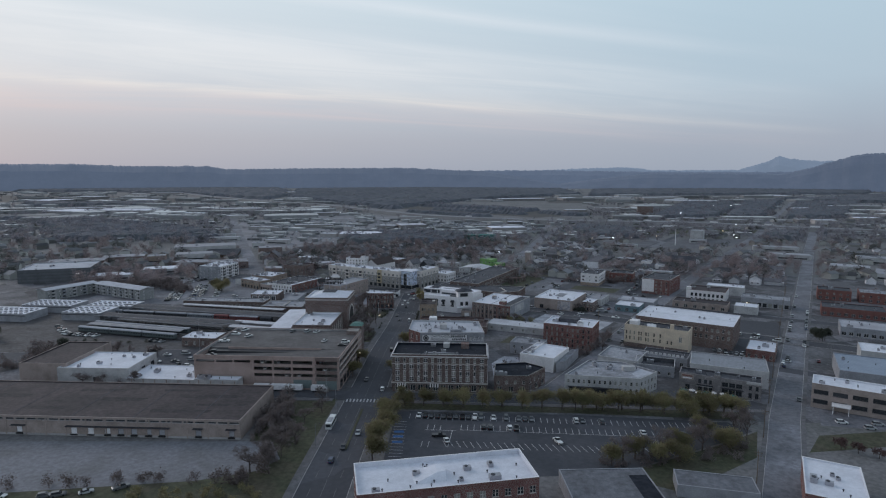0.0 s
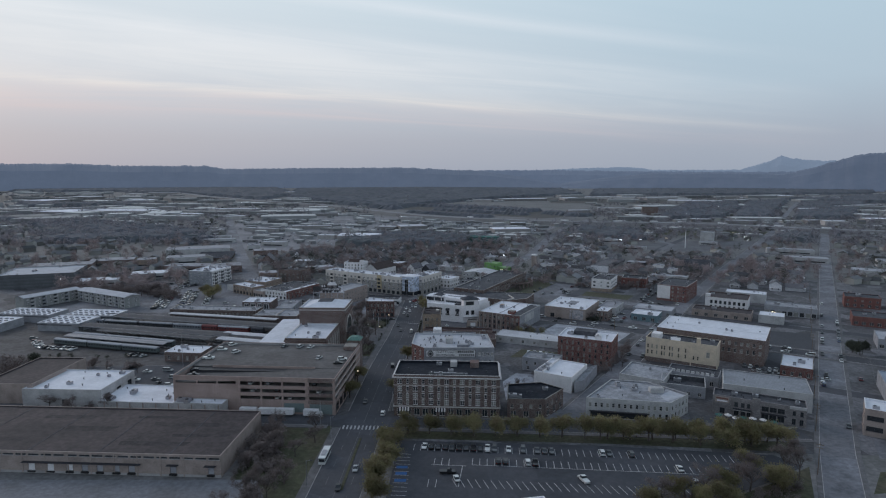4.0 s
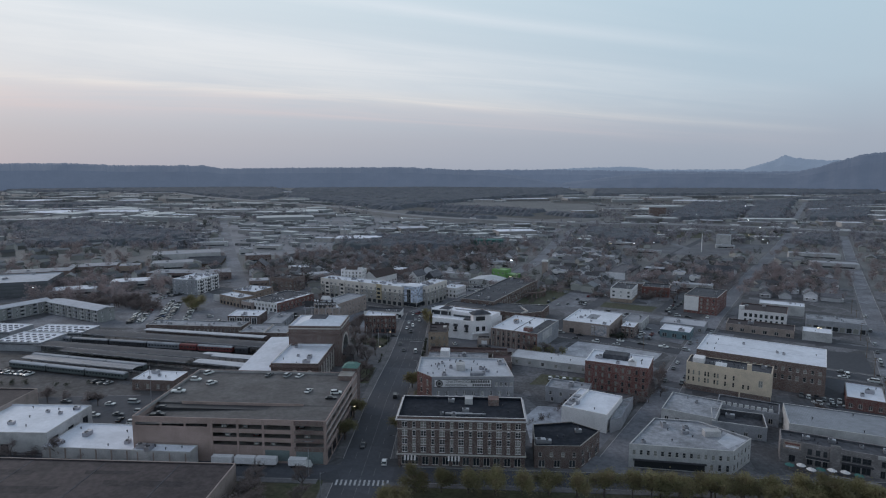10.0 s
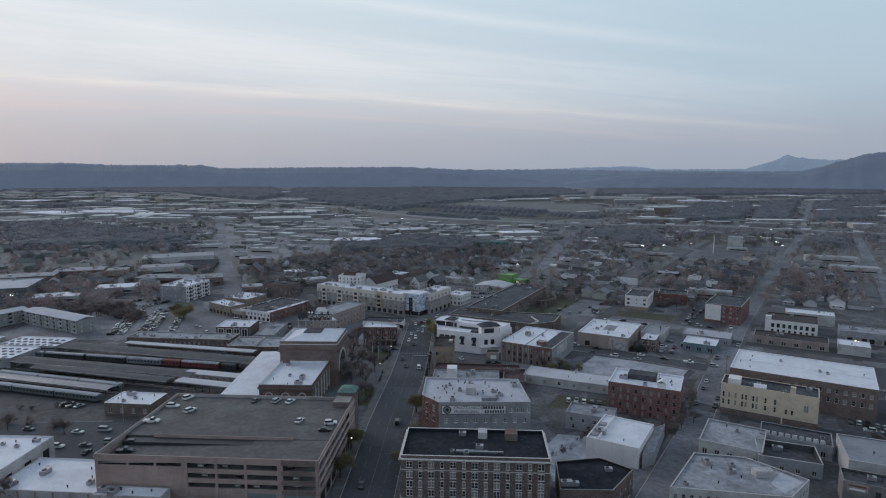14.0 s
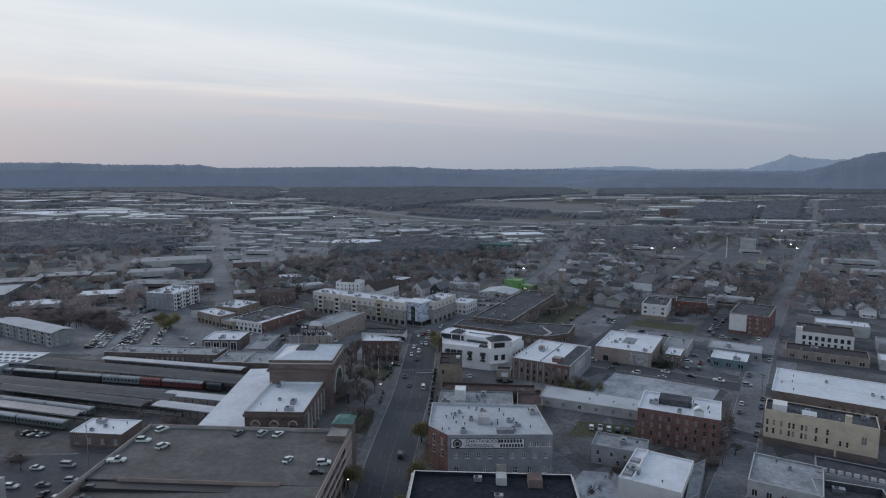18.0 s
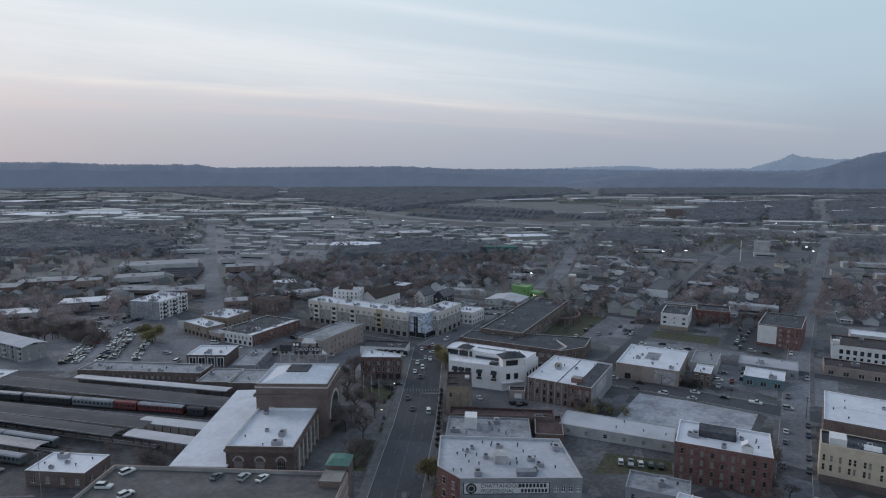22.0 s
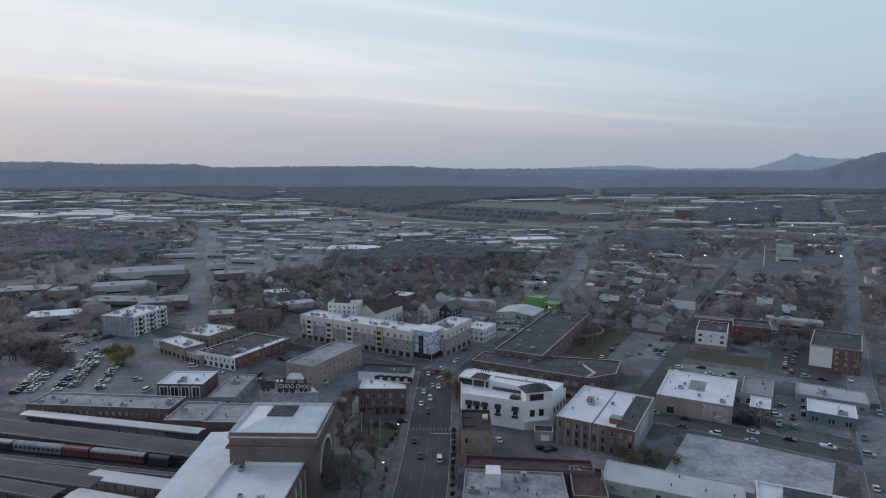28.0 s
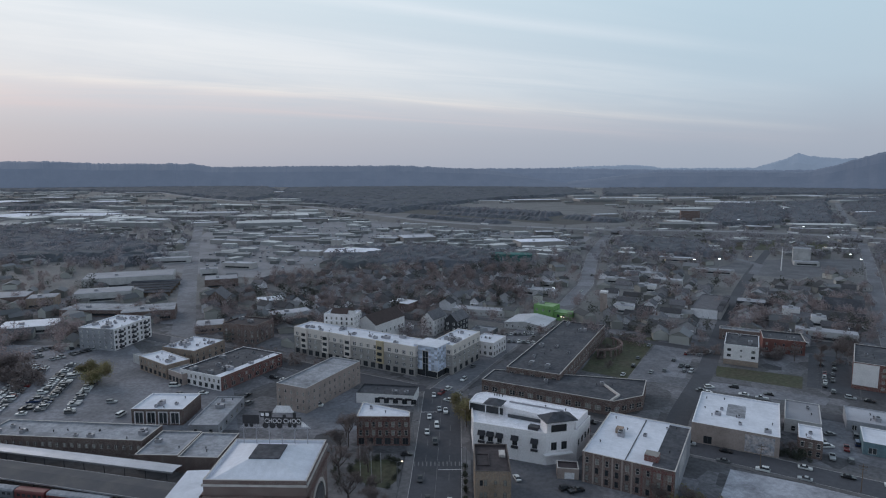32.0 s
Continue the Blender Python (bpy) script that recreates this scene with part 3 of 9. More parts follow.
MARKET = [(-47, -100), (-42, 100), (-39.5, 200), (-35.8, 290), (-33.6, 350), (-31.2, 385), (-29.2, 410), (-27.8, 440), (-26.5, 480), (-25, 525)]
SOUTH = [(-25, 525), (8.6, 594), (74.5, 712), (112, 803), (170, 1003), (214, 1129), (260, 1250), (330, 1400)]
MAIN = [(-240, 640), (-95, 560), (-26, 521), (84, 457), (125, 430), (230, 366), (420, 250)]
QUEST = [(56, 288), (92, 343), (140, 424), (193, 511), (311, 692), (433, 871), (494, 963), (603, 1130), (715, 1318), (1061, 1866), (1385, 2383)]
RIGHT = [(-60, -110), (85, 140), (148, 250), (228, 380), (318, 524), (513, 839), (640, 1040), (746, 1212)]
CROSS = [(-300, 297), (-37, 279), (145, 266)]
PASS = [(66, 402), (92, 381), (138, 347), (182, 318), (214, 298)]
LEFT = [(-183, 600), (-188, 615), (-226, 711), (-264, 810), (-340, 1010), (-431, 1255), (-499, 1440)]
HIGH = [(-1334, 3100), (-1016, 2643), (-652, 2200), (-393, 1960), (-254, 1748), (-118, 1556), (-37, 1445), (68, 1368), (173, 1312), (268, 1270), (359, 1262), (476, 1240), (533, 1209), (618, 1150), (696, 1094), (1000, 960), (1600, 780)]
RAMP = [(533, 1196), (420, 1130), (350, 1070), (335, 990), (339, 922), (300, 860)]
BACK1 = [(135, 590), (60, 640), (-60, 705), (-190, 780)]
BACK2 = [(62, 466), (81, 499), (118, 557), (182, 671), (245, 777), (304, 872), (420, 1050)]
BACK3 = [(140, 495), (240, 435), (330, 385)]
for n, (line, width, what) in enumerate(((MARKET, 17.5, "four-lane grey asphalt street"), (SOUTH, 14, "grey asphalt avenue"), (MAIN, 13, "grey asphalt main street"),
                                         (QUEST, 11, "side street of worn asphalt"), (RIGHT, 11.5, "wide straight asphalt street"), (CROSS, 11, "cross street of dark asphalt"),
                                         (PASS, 9, "narrow asphalt lane"), (LEFT, 15, "straight asphalt avenue running into the distance"),
                                         (HIGH, 26, "pale distant motorway"), (BACK1, 8, "narrow residential street"), (BACK2, 9, "narrow residential street"),
                                         (BACK3, 9, "asphalt side street"), (RAMP, 9, "slip road curving down from the motorway"))):
    if line is HIGH:
        continue
    strip("road", line, width, 0.03 + n * 0.004, asphalt_pale if n in (1, 3, 4, 7, 12) else asphalt, what, "road")


# the motorway runs on a grassy bank and crosses two streets on bridges
strip("motorway", HIGH, 27, 6.0, asphalt_far, "pale motorway on an embankment with bridges", "road", thick=1.3)
bank = Shape()
for i in range(len(HIGH) - 1):
    for side in (0, 1):
        top, foot = band(HIGH, 27)[side], band(HIGH, 60)[side]
        cuts = [0.0, 1.0]
        for road, wide in ((SOUTH, 24), (QUEST, 24)):
            for a, b in zip(road, road[1:]):
                p, d, q, e = Vector(HIGH[i]), Vector(HIGH[i + 1]) - Vector(HIGH[i]), Vector(a), Vector(b) - Vector(a)
                den = d.x * e.y - d.y * e.x
                u, v = ((q - p).x * e.y - (q - p).y * e.x) / den, ((q - p).x * d.y - (q - p).y * d.x) / den
                if 0 <= u <= 1 and 0 <= v <= 1:
                    cuts += [max(0, u - wide / 2 / d.length), min(1, u + wide / 2 / d.length)]
        cuts.sort()
        for f0, f1 in list(zip(cuts, cuts[1:]))[::2]:
            a, b = Vector(top[i]).lerp(Vector(top[i + 1]), f0), Vector(top[i]).lerp(Vector(top[i + 1]), f1)
            c, d = Vector(foot[i]).lerp(Vector(foot[i + 1]), f1), Vector(foot[i]).lerp(Vector(foot[i + 1]), f0)
            bank.face([(*d, 0), (*c, 0), (*b, 5.9), (*a, 5.9)] if side else [(*a, 5.9), (*b, 5.9), (*c, 0), (*d, 0)])
tagged(part("verge", bank, earth), "grassy motorway embankment", "verge", "", "structure")


def pavements(line, width, side, wide=3.0, cut=()):
    """A raised pavement with a kerb beside a street; cut: stretches, in metres along it, left open for crossings."""
    le, ri = band(line, width)
    edge = le if side > 0 else ri
    outer = band(line, width + 2 * wide)[0 if side > 0 else 1]
    sh, ke = Shape(), Shape()
    gone = 0.0
    for i in range(len(line) - 1):
        a, b, c, d = Vector(edge[i]), Vector(edge[i + 1]), Vector(outer[i + 1]), Vector(outer[i])
        length = (b - a).length
        marks = [0.0, length]
        for u0, u1 in cut:
            marks += [min(max(u - gone, 0), length) for u in (u0, u1)]
        marks = sorted(set(marks))
        for m0, m1 in zip(marks, marks[1:]):
            mid = gone + (m0 + m1) / 2
            if any(u0 < mid < u1 for u0, u1 in cut) or m1 - m0 < 0.2:
                continue
            f0, f1 = m0 / length, m1 / length
            p, q, r, s = a.lerp(b, f0), a.lerp(b, f1), d.lerp(c, f1), d.lerp(c, f0)
            k0, k1 = p.lerp(s, 0.18 / wide), q.lerp(r, 0.18 / wide)
            for shape, quad in ((ke, (p, q, k1, k0)), (sh, (k0, k1, r, s))):
                quad = [tuple(v) for v in (quad if side < 0 else tuple(reversed(quad)))]
                shape.prism([quad[3], quad[2], quad[1], quad[0]], 0, 0.15 if shape is ke else 0.146)
        gone += length
    ob = tagged(part("pavement", sh, paving), "pale concrete pavement beside the street", "pavement", "", "structure")
    part("kerb", ke, kerb_stone, ob)
    return ob


pavements(MARKET, 17.5, 1, 3.5, ((372, 390),))
pavements(MARKET, 17.5, -1, 3.5, ((372, 390),))
pavements(MAIN, 13, 1, 2.6, ((228, 262), (430, 455)))
pavements(MAIN, 13, -1, 2.6, ((228, 262), (425, 450)))
pavements(CROSS, 11, 1, 3.0, ((250, 278),))
pavements(CROSS, 11, -1, 3.0, ((250, 278),))
pavements(QUEST, 11, 1, 2.2, ((58, 76), (146, 170)))
pavements(QUEST, 11, -1, 2.2, ((58, 76), (146, 170)))
pavements(RIGHT, 11.5, 1, 1.9, ((619, 639),))
pavements(RIGHT, 11.5, -1, 1.9)
pavements(SOUTH, 14, 1, 2.4)
pavements(SOUTH, 14, -1, 2.4)

sheet("city_block", [(-420, 275), (400, 235), (460, 560), (300, 660), (90, 660), (20, 620), (-220, 720), (-420, 700)], 0.012, block_ground, "worn dark asphalt and yards between the buildings", "ground")
LOT = sheet("parking_lot", [(-20, 260), (-22, 196), (62, 203), (108, 226), (128, 238), (122, 247), (60, 255)], 0.035, asphalt_lot, "dark asphalt car park with white stall lines", "parking lot")
sheet("yard", [(-240, 229), (-67, 229), (-60, 214), (-66, 205), (-85, 198), (-147, 190), (-240, 186)], 0.02, gravel, "pale grey gravel yard before the warehouse", "yard")
sheet("lawn", [(-160, 176), (-50, 176), (-49, 274), (-79, 275), (-76, 227), (-160, 227)], 0.016, grass, "rough verge of winter grass and undergrowth", "verge")
sheet("lawn", [(-22, 272), (135, 262), (135, 249), (60, 257), (-22, 262)], 0.022, grass, "grass strip under street trees", "lawn")
sheet("lawn", [(62, 202), (110, 226), (130, 238), (118, 215), (80, 190)], 0.022, grass, "rough grass bank", "lawn")
sheet("forecourt", [(-67, 368), (-46.5, 368), (-42, 405), (-40.6, 440), (-40, 460), (-67, 462)], 0.05, paving, "paved station forecourt", "forecourt")
LAWN = [(-51, 437), (-44.6, 434.6), (-41.6, 440), (-41.8, 452.6), (-46, 455.6), (-56.6, 454.8), (-59, 448), (-56.4, 442)]
sheet("lawn", LAWN, 0.06, grass, "dark hedged lawn with three flagpoles", "lawn")
sheet("planting_bed", [(-53, 371), (-45, 371), (-43.8, 396), (-52, 397)], 0.06, grass, "planted bed on the station forecourt", "planting bed")
sheet("car_park", [(-2.6, 420), (27, 414), (27, 434), (20, 448), (12, 449.6), (-13.4, 459.6), (-14, 441), (-2.6, 441)], 0.03, asphalt_court, "grey asphalt yard behind a tan brick block", "parking lot")
sheet("rail_yard", [(-330, 345), (-112, 358), (-112, 446), (-330, 500)], 0.02, rail_ballast, "dark ballast of the old rail yard", "rail yard")
sheet("car_park", [(-330, 330), (-130, 320), (-112, 357), (-330, 344)], 0.024, asphalt_lot, "dark asphalt car park", "parking lot")
sheet("car_park", [(-300, 482), (-110, 482), (-128, 530), (-190, 575), (-215, 606), (-300, 606)], 0.026, asphalt_pale, "pale worn asphalt car park", "parking lot")
sheet("car_park", [(-100, 482), (-48, 482), (-50, 520), (-100, 545)], 0.024, asphalt_pale, "pale asphalt yard", "parking lot")
sheet("lawn", [(85, 629), (114, 619), (70, 542), (50, 556)], 0.024, grass, "school lawn of winter grass", "lawn")
sheet("car_park", [(116, 619), (137, 612), (98, 538), (71, 543)], 0.028, asphalt_pale, "small asphalt car park", "parking lot")
sheet("car_park", [(56, 414), (78, 447), (124, 424), (100, 390)], 0.022, puddled, "pale gravel lot with puddles", "parking lot")
sheet("car_park", [(116, 462), (135, 495), (186, 465), (160, 425)], 0.022, asphalt_pale, "pale asphalt lot", "parking lot")
sheet("car_park", [(175, 310), (205, 375), (215, 372), (240, 420), (180, 440), (160, 415), (200, 395), (160, 325)], 0.019, asphalt, "asphalt lot beside brick buildings", "parking lot")
sheet("car_park", [(26, 272), (52, 318), (70, 300), (60, 272)], 0.02, asphalt_pale, "pale concrete yard", "parking lot")
sheet("yard", [(27, 303), (42, 305), (44, 318), (52, 338), (36, 341), (28, 328)], 0.03, puddled, "pale cluttered gravel yard behind the hotel", "yard")
sheet("lawn", [(126, 563), (163, 545), (152, 527), (118, 546)], 0.024, grass, "grass strip before a white block", "lawn")
sheet("car_park", [(160, 525), (186, 510), (215, 560), (185, 572)], 0.024, asphalt, "asphalt car park", "parking lot")
sheet("car_park", [(-10, 425), (14, 430), (30, 420), (40, 410), (20, 405), (-10, 412)], 0.022, asphalt_pale, "pale concrete back yard", "parking lot")

sheet("car_park", [(190, 584), (207, 576), (172, 520), (156, 530)], 0.028, asphalt_lot, "dark asphalt car park beside an orange block", "parking lot")
sheet("car_park", [(78, 540), (112, 522), (150, 506), (158, 514), (118, 535), (90, 548)], 0.03, asphalt_pale, "pale asphalt lot behind a store", "parking lot")
sheet("car_park", [(170, 262), (196, 246), (188, 238), (160, 244)], 0.03, asphalt_pale, "pale forecourt of an office", "parking lot")
sheet("lawn", [(140, 219), (175, 224), (184, 238), (153, 234)], 0.026, grass, "strip of winter grass beside the street", "lawn")

sheet("lawn", [(45, 385), (67, 378), (64, 368), (36, 369)], 0.03, grass, "small green lawn with parked cars", "lawn")

# painted lines on the car park and streets
def lines(name, items, mat, parent, label=""):
    sh = Shape()
    for x0, y0, x1, y1, w, z in items:
        d = Vector((x1 - x0, y1 - y0)).normalized()
        n = Vector((-d.y, d.x)) * w / 2
        sh.face([(x0 - n.x, y0 - n.y, z), (x1 - n.x, y1 - n.y, z), (x1 + n.x, y1 + n.y, z), (x0 + n.x, y0 + n.y, z)])
    ob = part(name, sh, mat, parent, label)
    ob["kind"] = "stuff"
    return ob


tilt = Vector((math.cos(radians(-5)), math.sin(radians(-5))))
up = Vector((-tilt.y, tilt.x))


def row_lines(x, y, n, pitch=2.7, length=5.4, lean=0.0):
    p, q = Vector((x, y)), up * length + tilt * lean
    return [(*(p + tilt * pitch * i), *(p + tilt * pitch * i + q), 0.22, 0.045) for i in range(n)]


stalls = row_lines(-14, 251.5, 48) + row_lines(8, 239.5, 36) + row_lines(-6, 239.5, 3) + row_lines(2, 224, 33, lean=-2.0) + row_lines(-8, 224, 2)
stalls += [(8, 239.6, 8 + 95, 239.6 - 8.4, 0.22, 0.045), (-7, 240, 6, 238.8, 0.22, 0.045), (4.5, 239, 2.5, 224, 0.22, 0.045)]
stalls += [(-20, 208 + 2.7 * i, -14.8, 207.6 + 2.7 * i, 0.22, 0.045) for i in range(16)]
lines("stall_line", stalls, line_paint, LOT)
lines("stall_mark", [(-19.5, 238, -15.4, 238, 2.0, 0.046), (-19.5, 233.4, -15.4, 233.4, 2.0, 0.046), (-19.5, 228.5, -15.4, 228.5, 2.0, 0.046)], blue_paint, LOT, "blue painted stalls")
marks = thing("road_marking", "worn white and yellow street markings", "road marking", pose(0, 0, 0), "", "structure")
zebra = [(-44.2 + i * 1.6, 270.6 - i * 0.06, -44.2 + i * 1.6, 274.4 - i * 0.06, 0.7, 0.066) for i in range(12)]
lines("crossing_bar", zebra, line_paint, marks)
lanes = []
for off in (-4.4, 0.0, 4.4):
    for (x0, y0), (x1, y1) in zip(MARKET, MARKET[1:]):
        n = max(1, int((y1 - y0) / 12))
        for i in range(n):
            f0, f1 = i / n, (i + (0.42 if off else 0.9)) / n
            lanes.append((x0 + (x1 - x0) * f0 + off, y0 + (y1 - y0) * f0, x0 + (x1 - x0) * f1 + off, y0 + (y1 - y0) * f1, 0.16, 0.066))
lines("lane_line", lanes, lane_paint, marks)
stop = [(-27.2, 447.6, -18.8, 447.6, 0.5, 0.066), (-36.2, 500, -27, 500, 0.5, 0.066)]
worn = [(-35.8 + i * 1.5, 450.2, -35.8 + i * 1.5, 453.6, 0.45, 0.066) for i in range(12)]
lines("crossing_bar", worn, lane_paint, marks)
lines("stop_line", stop, line_paint, marks)
tagged(part("median", Shape().prism([(-37.4, 222), (-36.4, 222), (-35.2, 262), (-36.2, 262)], 0.02, 0.2), grass), "narrow grassy median with a kerb in the street", "median", "", "structure")


def stall_rows(x, y, ang, n, rows, gap, pitch=2.7, length=5.2):
    """Rows of stall lines across a car park, turned by ang degrees."""
    e = Vector((math.cos(radians(ang)), math.sin(radians(ang))))
    f = Vector((-e.y, e.x))
    out = []
    for r in range(rows):
        o = Vector((x, y)) + f * gap * r
        out += [(*(o + e * pitch * i), *(o + e * pitch * i + f * length), 0.2, 0.06) for i in range(n)]
        out.append((*(o + f * length / 2), *(o + f * length / 2 + e * pitch * (n - 1)), 0.16, 0.06))
    return out


more = stall_rows(-276, 496, 15, 34, 6, 15) + stall_rows(-296, 330, -3, 40, 1, 8) + stall_rows(84, 546, 58, 16, 2, -14) + stall_rows(160, 520, 57, 18, 2, -16) + stall_rows(206, 330, 58, 22, 2, -14)
more += stall_rows(94, 526, -28, 22, 1, 8) + stall_rows(122, 466, -30, 14, 2, 10) + stall_rows(-100, 490, -3, 14, 2, 12)
lines("stall_line", [l for l in more if not (-128 < l[0] < -110 and 478 < l[1] < 510)], lane_paint, marks)

# ---- buildings near the start of the flight ----
tar_patch = surface("dark_felt_patch", (0.034, 0.03, 0.033), stain=0.6, broad=0.2, tint=(0.06, 0.05, 0.05), mottle=0.4)
wh = Building("warehouse", "long low beige warehouse with brown flat roof and loading docks", -153.8, 254.65, 150, 40.1, -3.2, 7.6, stucco_tan, roof_brown, 0.4, category="warehouse")
for i, u in enumerate(k + 48.4 for k in (10, 33, 40, 47, 52.5, 58, 64, 69.5, 84.5, 98, -12, -28)):
    pale = i in (0, 1, 2, 3)
    wh.window(0, u, 1.1, 2.3, 2.4, "plain", white_paint if i in (1, 2) else steel_dark, white_paint if pale else roof_pale, name="dock_door")
    wh.block("dock_bumper", 0, u - 1.4, u + 1.4, 0.4, 0.95, 0.0, 0.45, rubber)
for u0, u1 in ((30, 73), (82.5, 86.5), (96, 100), (7, 13)):
    wh.block("dock_canopy", 0, u0 + 48.4, u1 + 48.4, 4.2, 4.4, 0.0, 1.3, steel_dark)
wh.block("plinth", 0, 0, 150, 0, 0.9, 0.0, 0.06, concrete)
wh.row(0, 32, 6.4, 4.0, 0.8, "plain", 3, 147.6, frame=concrete, pane=dark_glass)
for i in range(17):
    wh.block("pilaster", 0, 10.6 + i * 8.4, 11.1 + i * 8.4, 0, 7.9, 0.0, 0.12, stucco_tan)
wh.finish()
for x0, x1, y0, y1 in ((-20, -4, -12, -8), (6, 24, -2, 3), (34, 58, -13, -9), (38, 64, 4, 8), (-52, -30, 0, 5), (-10, 10, 9, 13), (28, 44, 11, 14), (50, 70, -5, -2)):
    part("felt_patch", Shape().prism([(x0, y0), (x1, y0 + 0.6), (x1 + 1.5, y1), (x0 - 1, y1 - 0.5)], 7.6, 7.612), tar_patch, wh.ob, "dark repaired felt patch")
for i in range(6):
    part("roof_seam", Shape().box(-74 + i * 26, -73.6 + i * 26, -19.4, 19.4, 7.6, 7.68), roof_dark, wh.ob)

wa = Building("workshop_hall", "tall tan hall with a brown flat roof", -202.8, 319.3, 24.6, 40, -2.1, 8.8, stucco_tan, roof_brown, 0.5)
wa.finish()
wb = Building("workshop_hall", "beige hall with a bright white membrane roof", -175.1, 309.1, 36.9, 27.7, -2.2, 7.6, stucco_light, roof_white, 0.5)
wb.window(0, 20, 0.2, 3.2, 3.2, "plain", steel_dark, dark_glass, name="roller_door")
wb.row(1, 3, 1.0, 3.4, 4.0, "shop", frame=steel_dark, pane=dark_glass)
wb.finish()
roof_things(wb, 5, 6, 2)
wc = Building("low_shop", "low brick shop with a stained white roof", -138.2, 300.7, 36.6, 22.0, -4.6, 3.8, stucco_light, roof_white, 0.4)
for i in range(6):
    wc.block("pilaster", 0, 3 + i * 6, 3.5 + i * 6, 0, 4.0, 0.0, 0.15, stucco_tan)
wc.finish()
roof_things(wc, 4, 9, 3)
wf = Building("low_shop", "narrow low shop with a white roof before the garage", -108.8, 285.8, 22, 5.6, -4.6, 6.0, stucco_light, roof_white, 0.3)
for i in range(4):
    wf.block("pilaster", 0, 2 + i * 6, 2.5 + i * 6, 0, 5.8, 0.0, 0.15, stucco_tan)
wf.finish()
roof_things(wf, 2, 4, 4, 1.2)

louvre_grey = surface("grey_green_louvre", (0.2, 0.25, 0.24), pattern=ribs(0.4, 2), stain=0.2)
# parking garage: precast bands, open slots, upper deck and ramp
ga = Building("parking_garage", "four-level pinkish concrete parking garage with an open roof deck", -84.25, 314.5, 72.8, 53.6, -4.0, 15.4, garage_panel, concrete, 1.1, category="parking garage")
slots = ((12.8, 1.7), (9.6, 1.6), (6.5, 1.5))
for z, hh in slots:
    for u0, u1 in ((30.5, 39.5), (40.3, 49.0), (49.8, 59.6), (61.4, 71.8)):
        ga.holes.setdefault(0, []).append((u0, u1, z, z + hh))
    for i in range(6):
        ga.holes.setdefault(1, []).append((1.2 + i * 7.2, 7.8 + i * 7.2, z, z + hh))
for u0, u1 in ((1.0, 10.5), (11.2, 19.6), (20.3, 28.5)):
    ga.holes.setdefault(0, []).append((u0, u1, 13.2, 14.4))
for i in range(6):
    ga.holes.setdefault(1, []).append((1.6 + i * 7.2, 7.4 + i * 7.2, 0.4, 4.6))
ga.finish(flat=False)
part("roof_deck", Shape().prism([(-36, -9.7), (36, -9.7), (36, 26.4), (-36, 26.4)], 15.0, 15.4), surface("deck_asphalt", (0.115, 0.108, 0.102), stain=0.8, broad=0.09, tint=(0.16, 0.155, 0.148), fine=4, mottle=0.2), ga.ob, "stained grey-brown roof deck")
ramp = Shape()
ramp.face([(-36, -26.4, 13.4), (10, -26.4, 14.9), (36, -26.4, 15.35), (36, -9.7, 15.35), (10, -9.7, 14.9), (-36, -9.7, 13.4)])
part("ramp", ramp, MATS["deck_asphalt"], ga.ob, "sloping ramp below the deck")
part("ramp_wall", Shape().box(-26, 23, -9.9, -9.6, 12.4, 16.0), garage_panel, ga.ob)
for z in (11.9, 8.7, 5.5):
    part("floor_slab", Shape().box(-36, 36, -26.4, 26.4, z - 0.25, z), concrete, ga.ob)
# Added black box: paints the shade behind the open slots.
part("core_wall", Shape().box(-35, 35, -14, 20, 0, 14.9), black_paint, ga.ob, "black inner box in place of the shaded interior")
for i in range(6):
    ga.block("arch_surround", 1, 1.4 + i * 7.2, 7.6 + i * 7.2, 4.5, 5.1, 0.0, 0.2, brick_brown)
for z in (15.3, 11.6, 8.5):
    ga.block("band", 1, 0, 53.6, z, z + 0.35, 0.0, 0.12, stone_trim)
for u in (30, 39.9, 49.4, 60.5, 72.3):
    ga.block("column", 0, u - 0.4, u + 0.4, 0, 16.5, 0.0, 0.15, garage_panel)
ga.block("louvre", 0, 50, 59, 1.0, 5.0, 0.0, 0.1, louvre_grey, "grey-green louvre panel")
ga.block("doorway_panel", 0, 61.5, 71.5, 0.3, 4.8, 0.0, 0.1, louvre_grey)
for z0, z1 in ((0, 0.3), (4.8, 6.4), (8.1, 9.5), (11.3, 12.7), (14.6, 16.48)):
    ga.block("brick_band", 0, 60.6, 72.8, z0, z1, 0.0, 0.14, brick_brown, "brown brick band")
part("stair_tower", Shape().box(29.5, 36.0, 19.5, 26.4, 15.3, 17.4).box(30.0, 36.4, 27.0, 33.5, 0, 18.6), brick_brown, ga.ob)
part("stair_roof", Shape().prism([(29.5, 26.5), (36.9, 26.5), (36.9, 34), (29.5, 34)], 18.6, 20.0, 0, [(31.5, 28.5), (34.9, 28.5), (34.9, 32), (31.5, 32)]), green_copper, ga.ob, "green copper hipped roof")

white_stone = surface("white_painted_stone", (0.68, 0.66, 0.63), stain=0.25, broad=0.6)
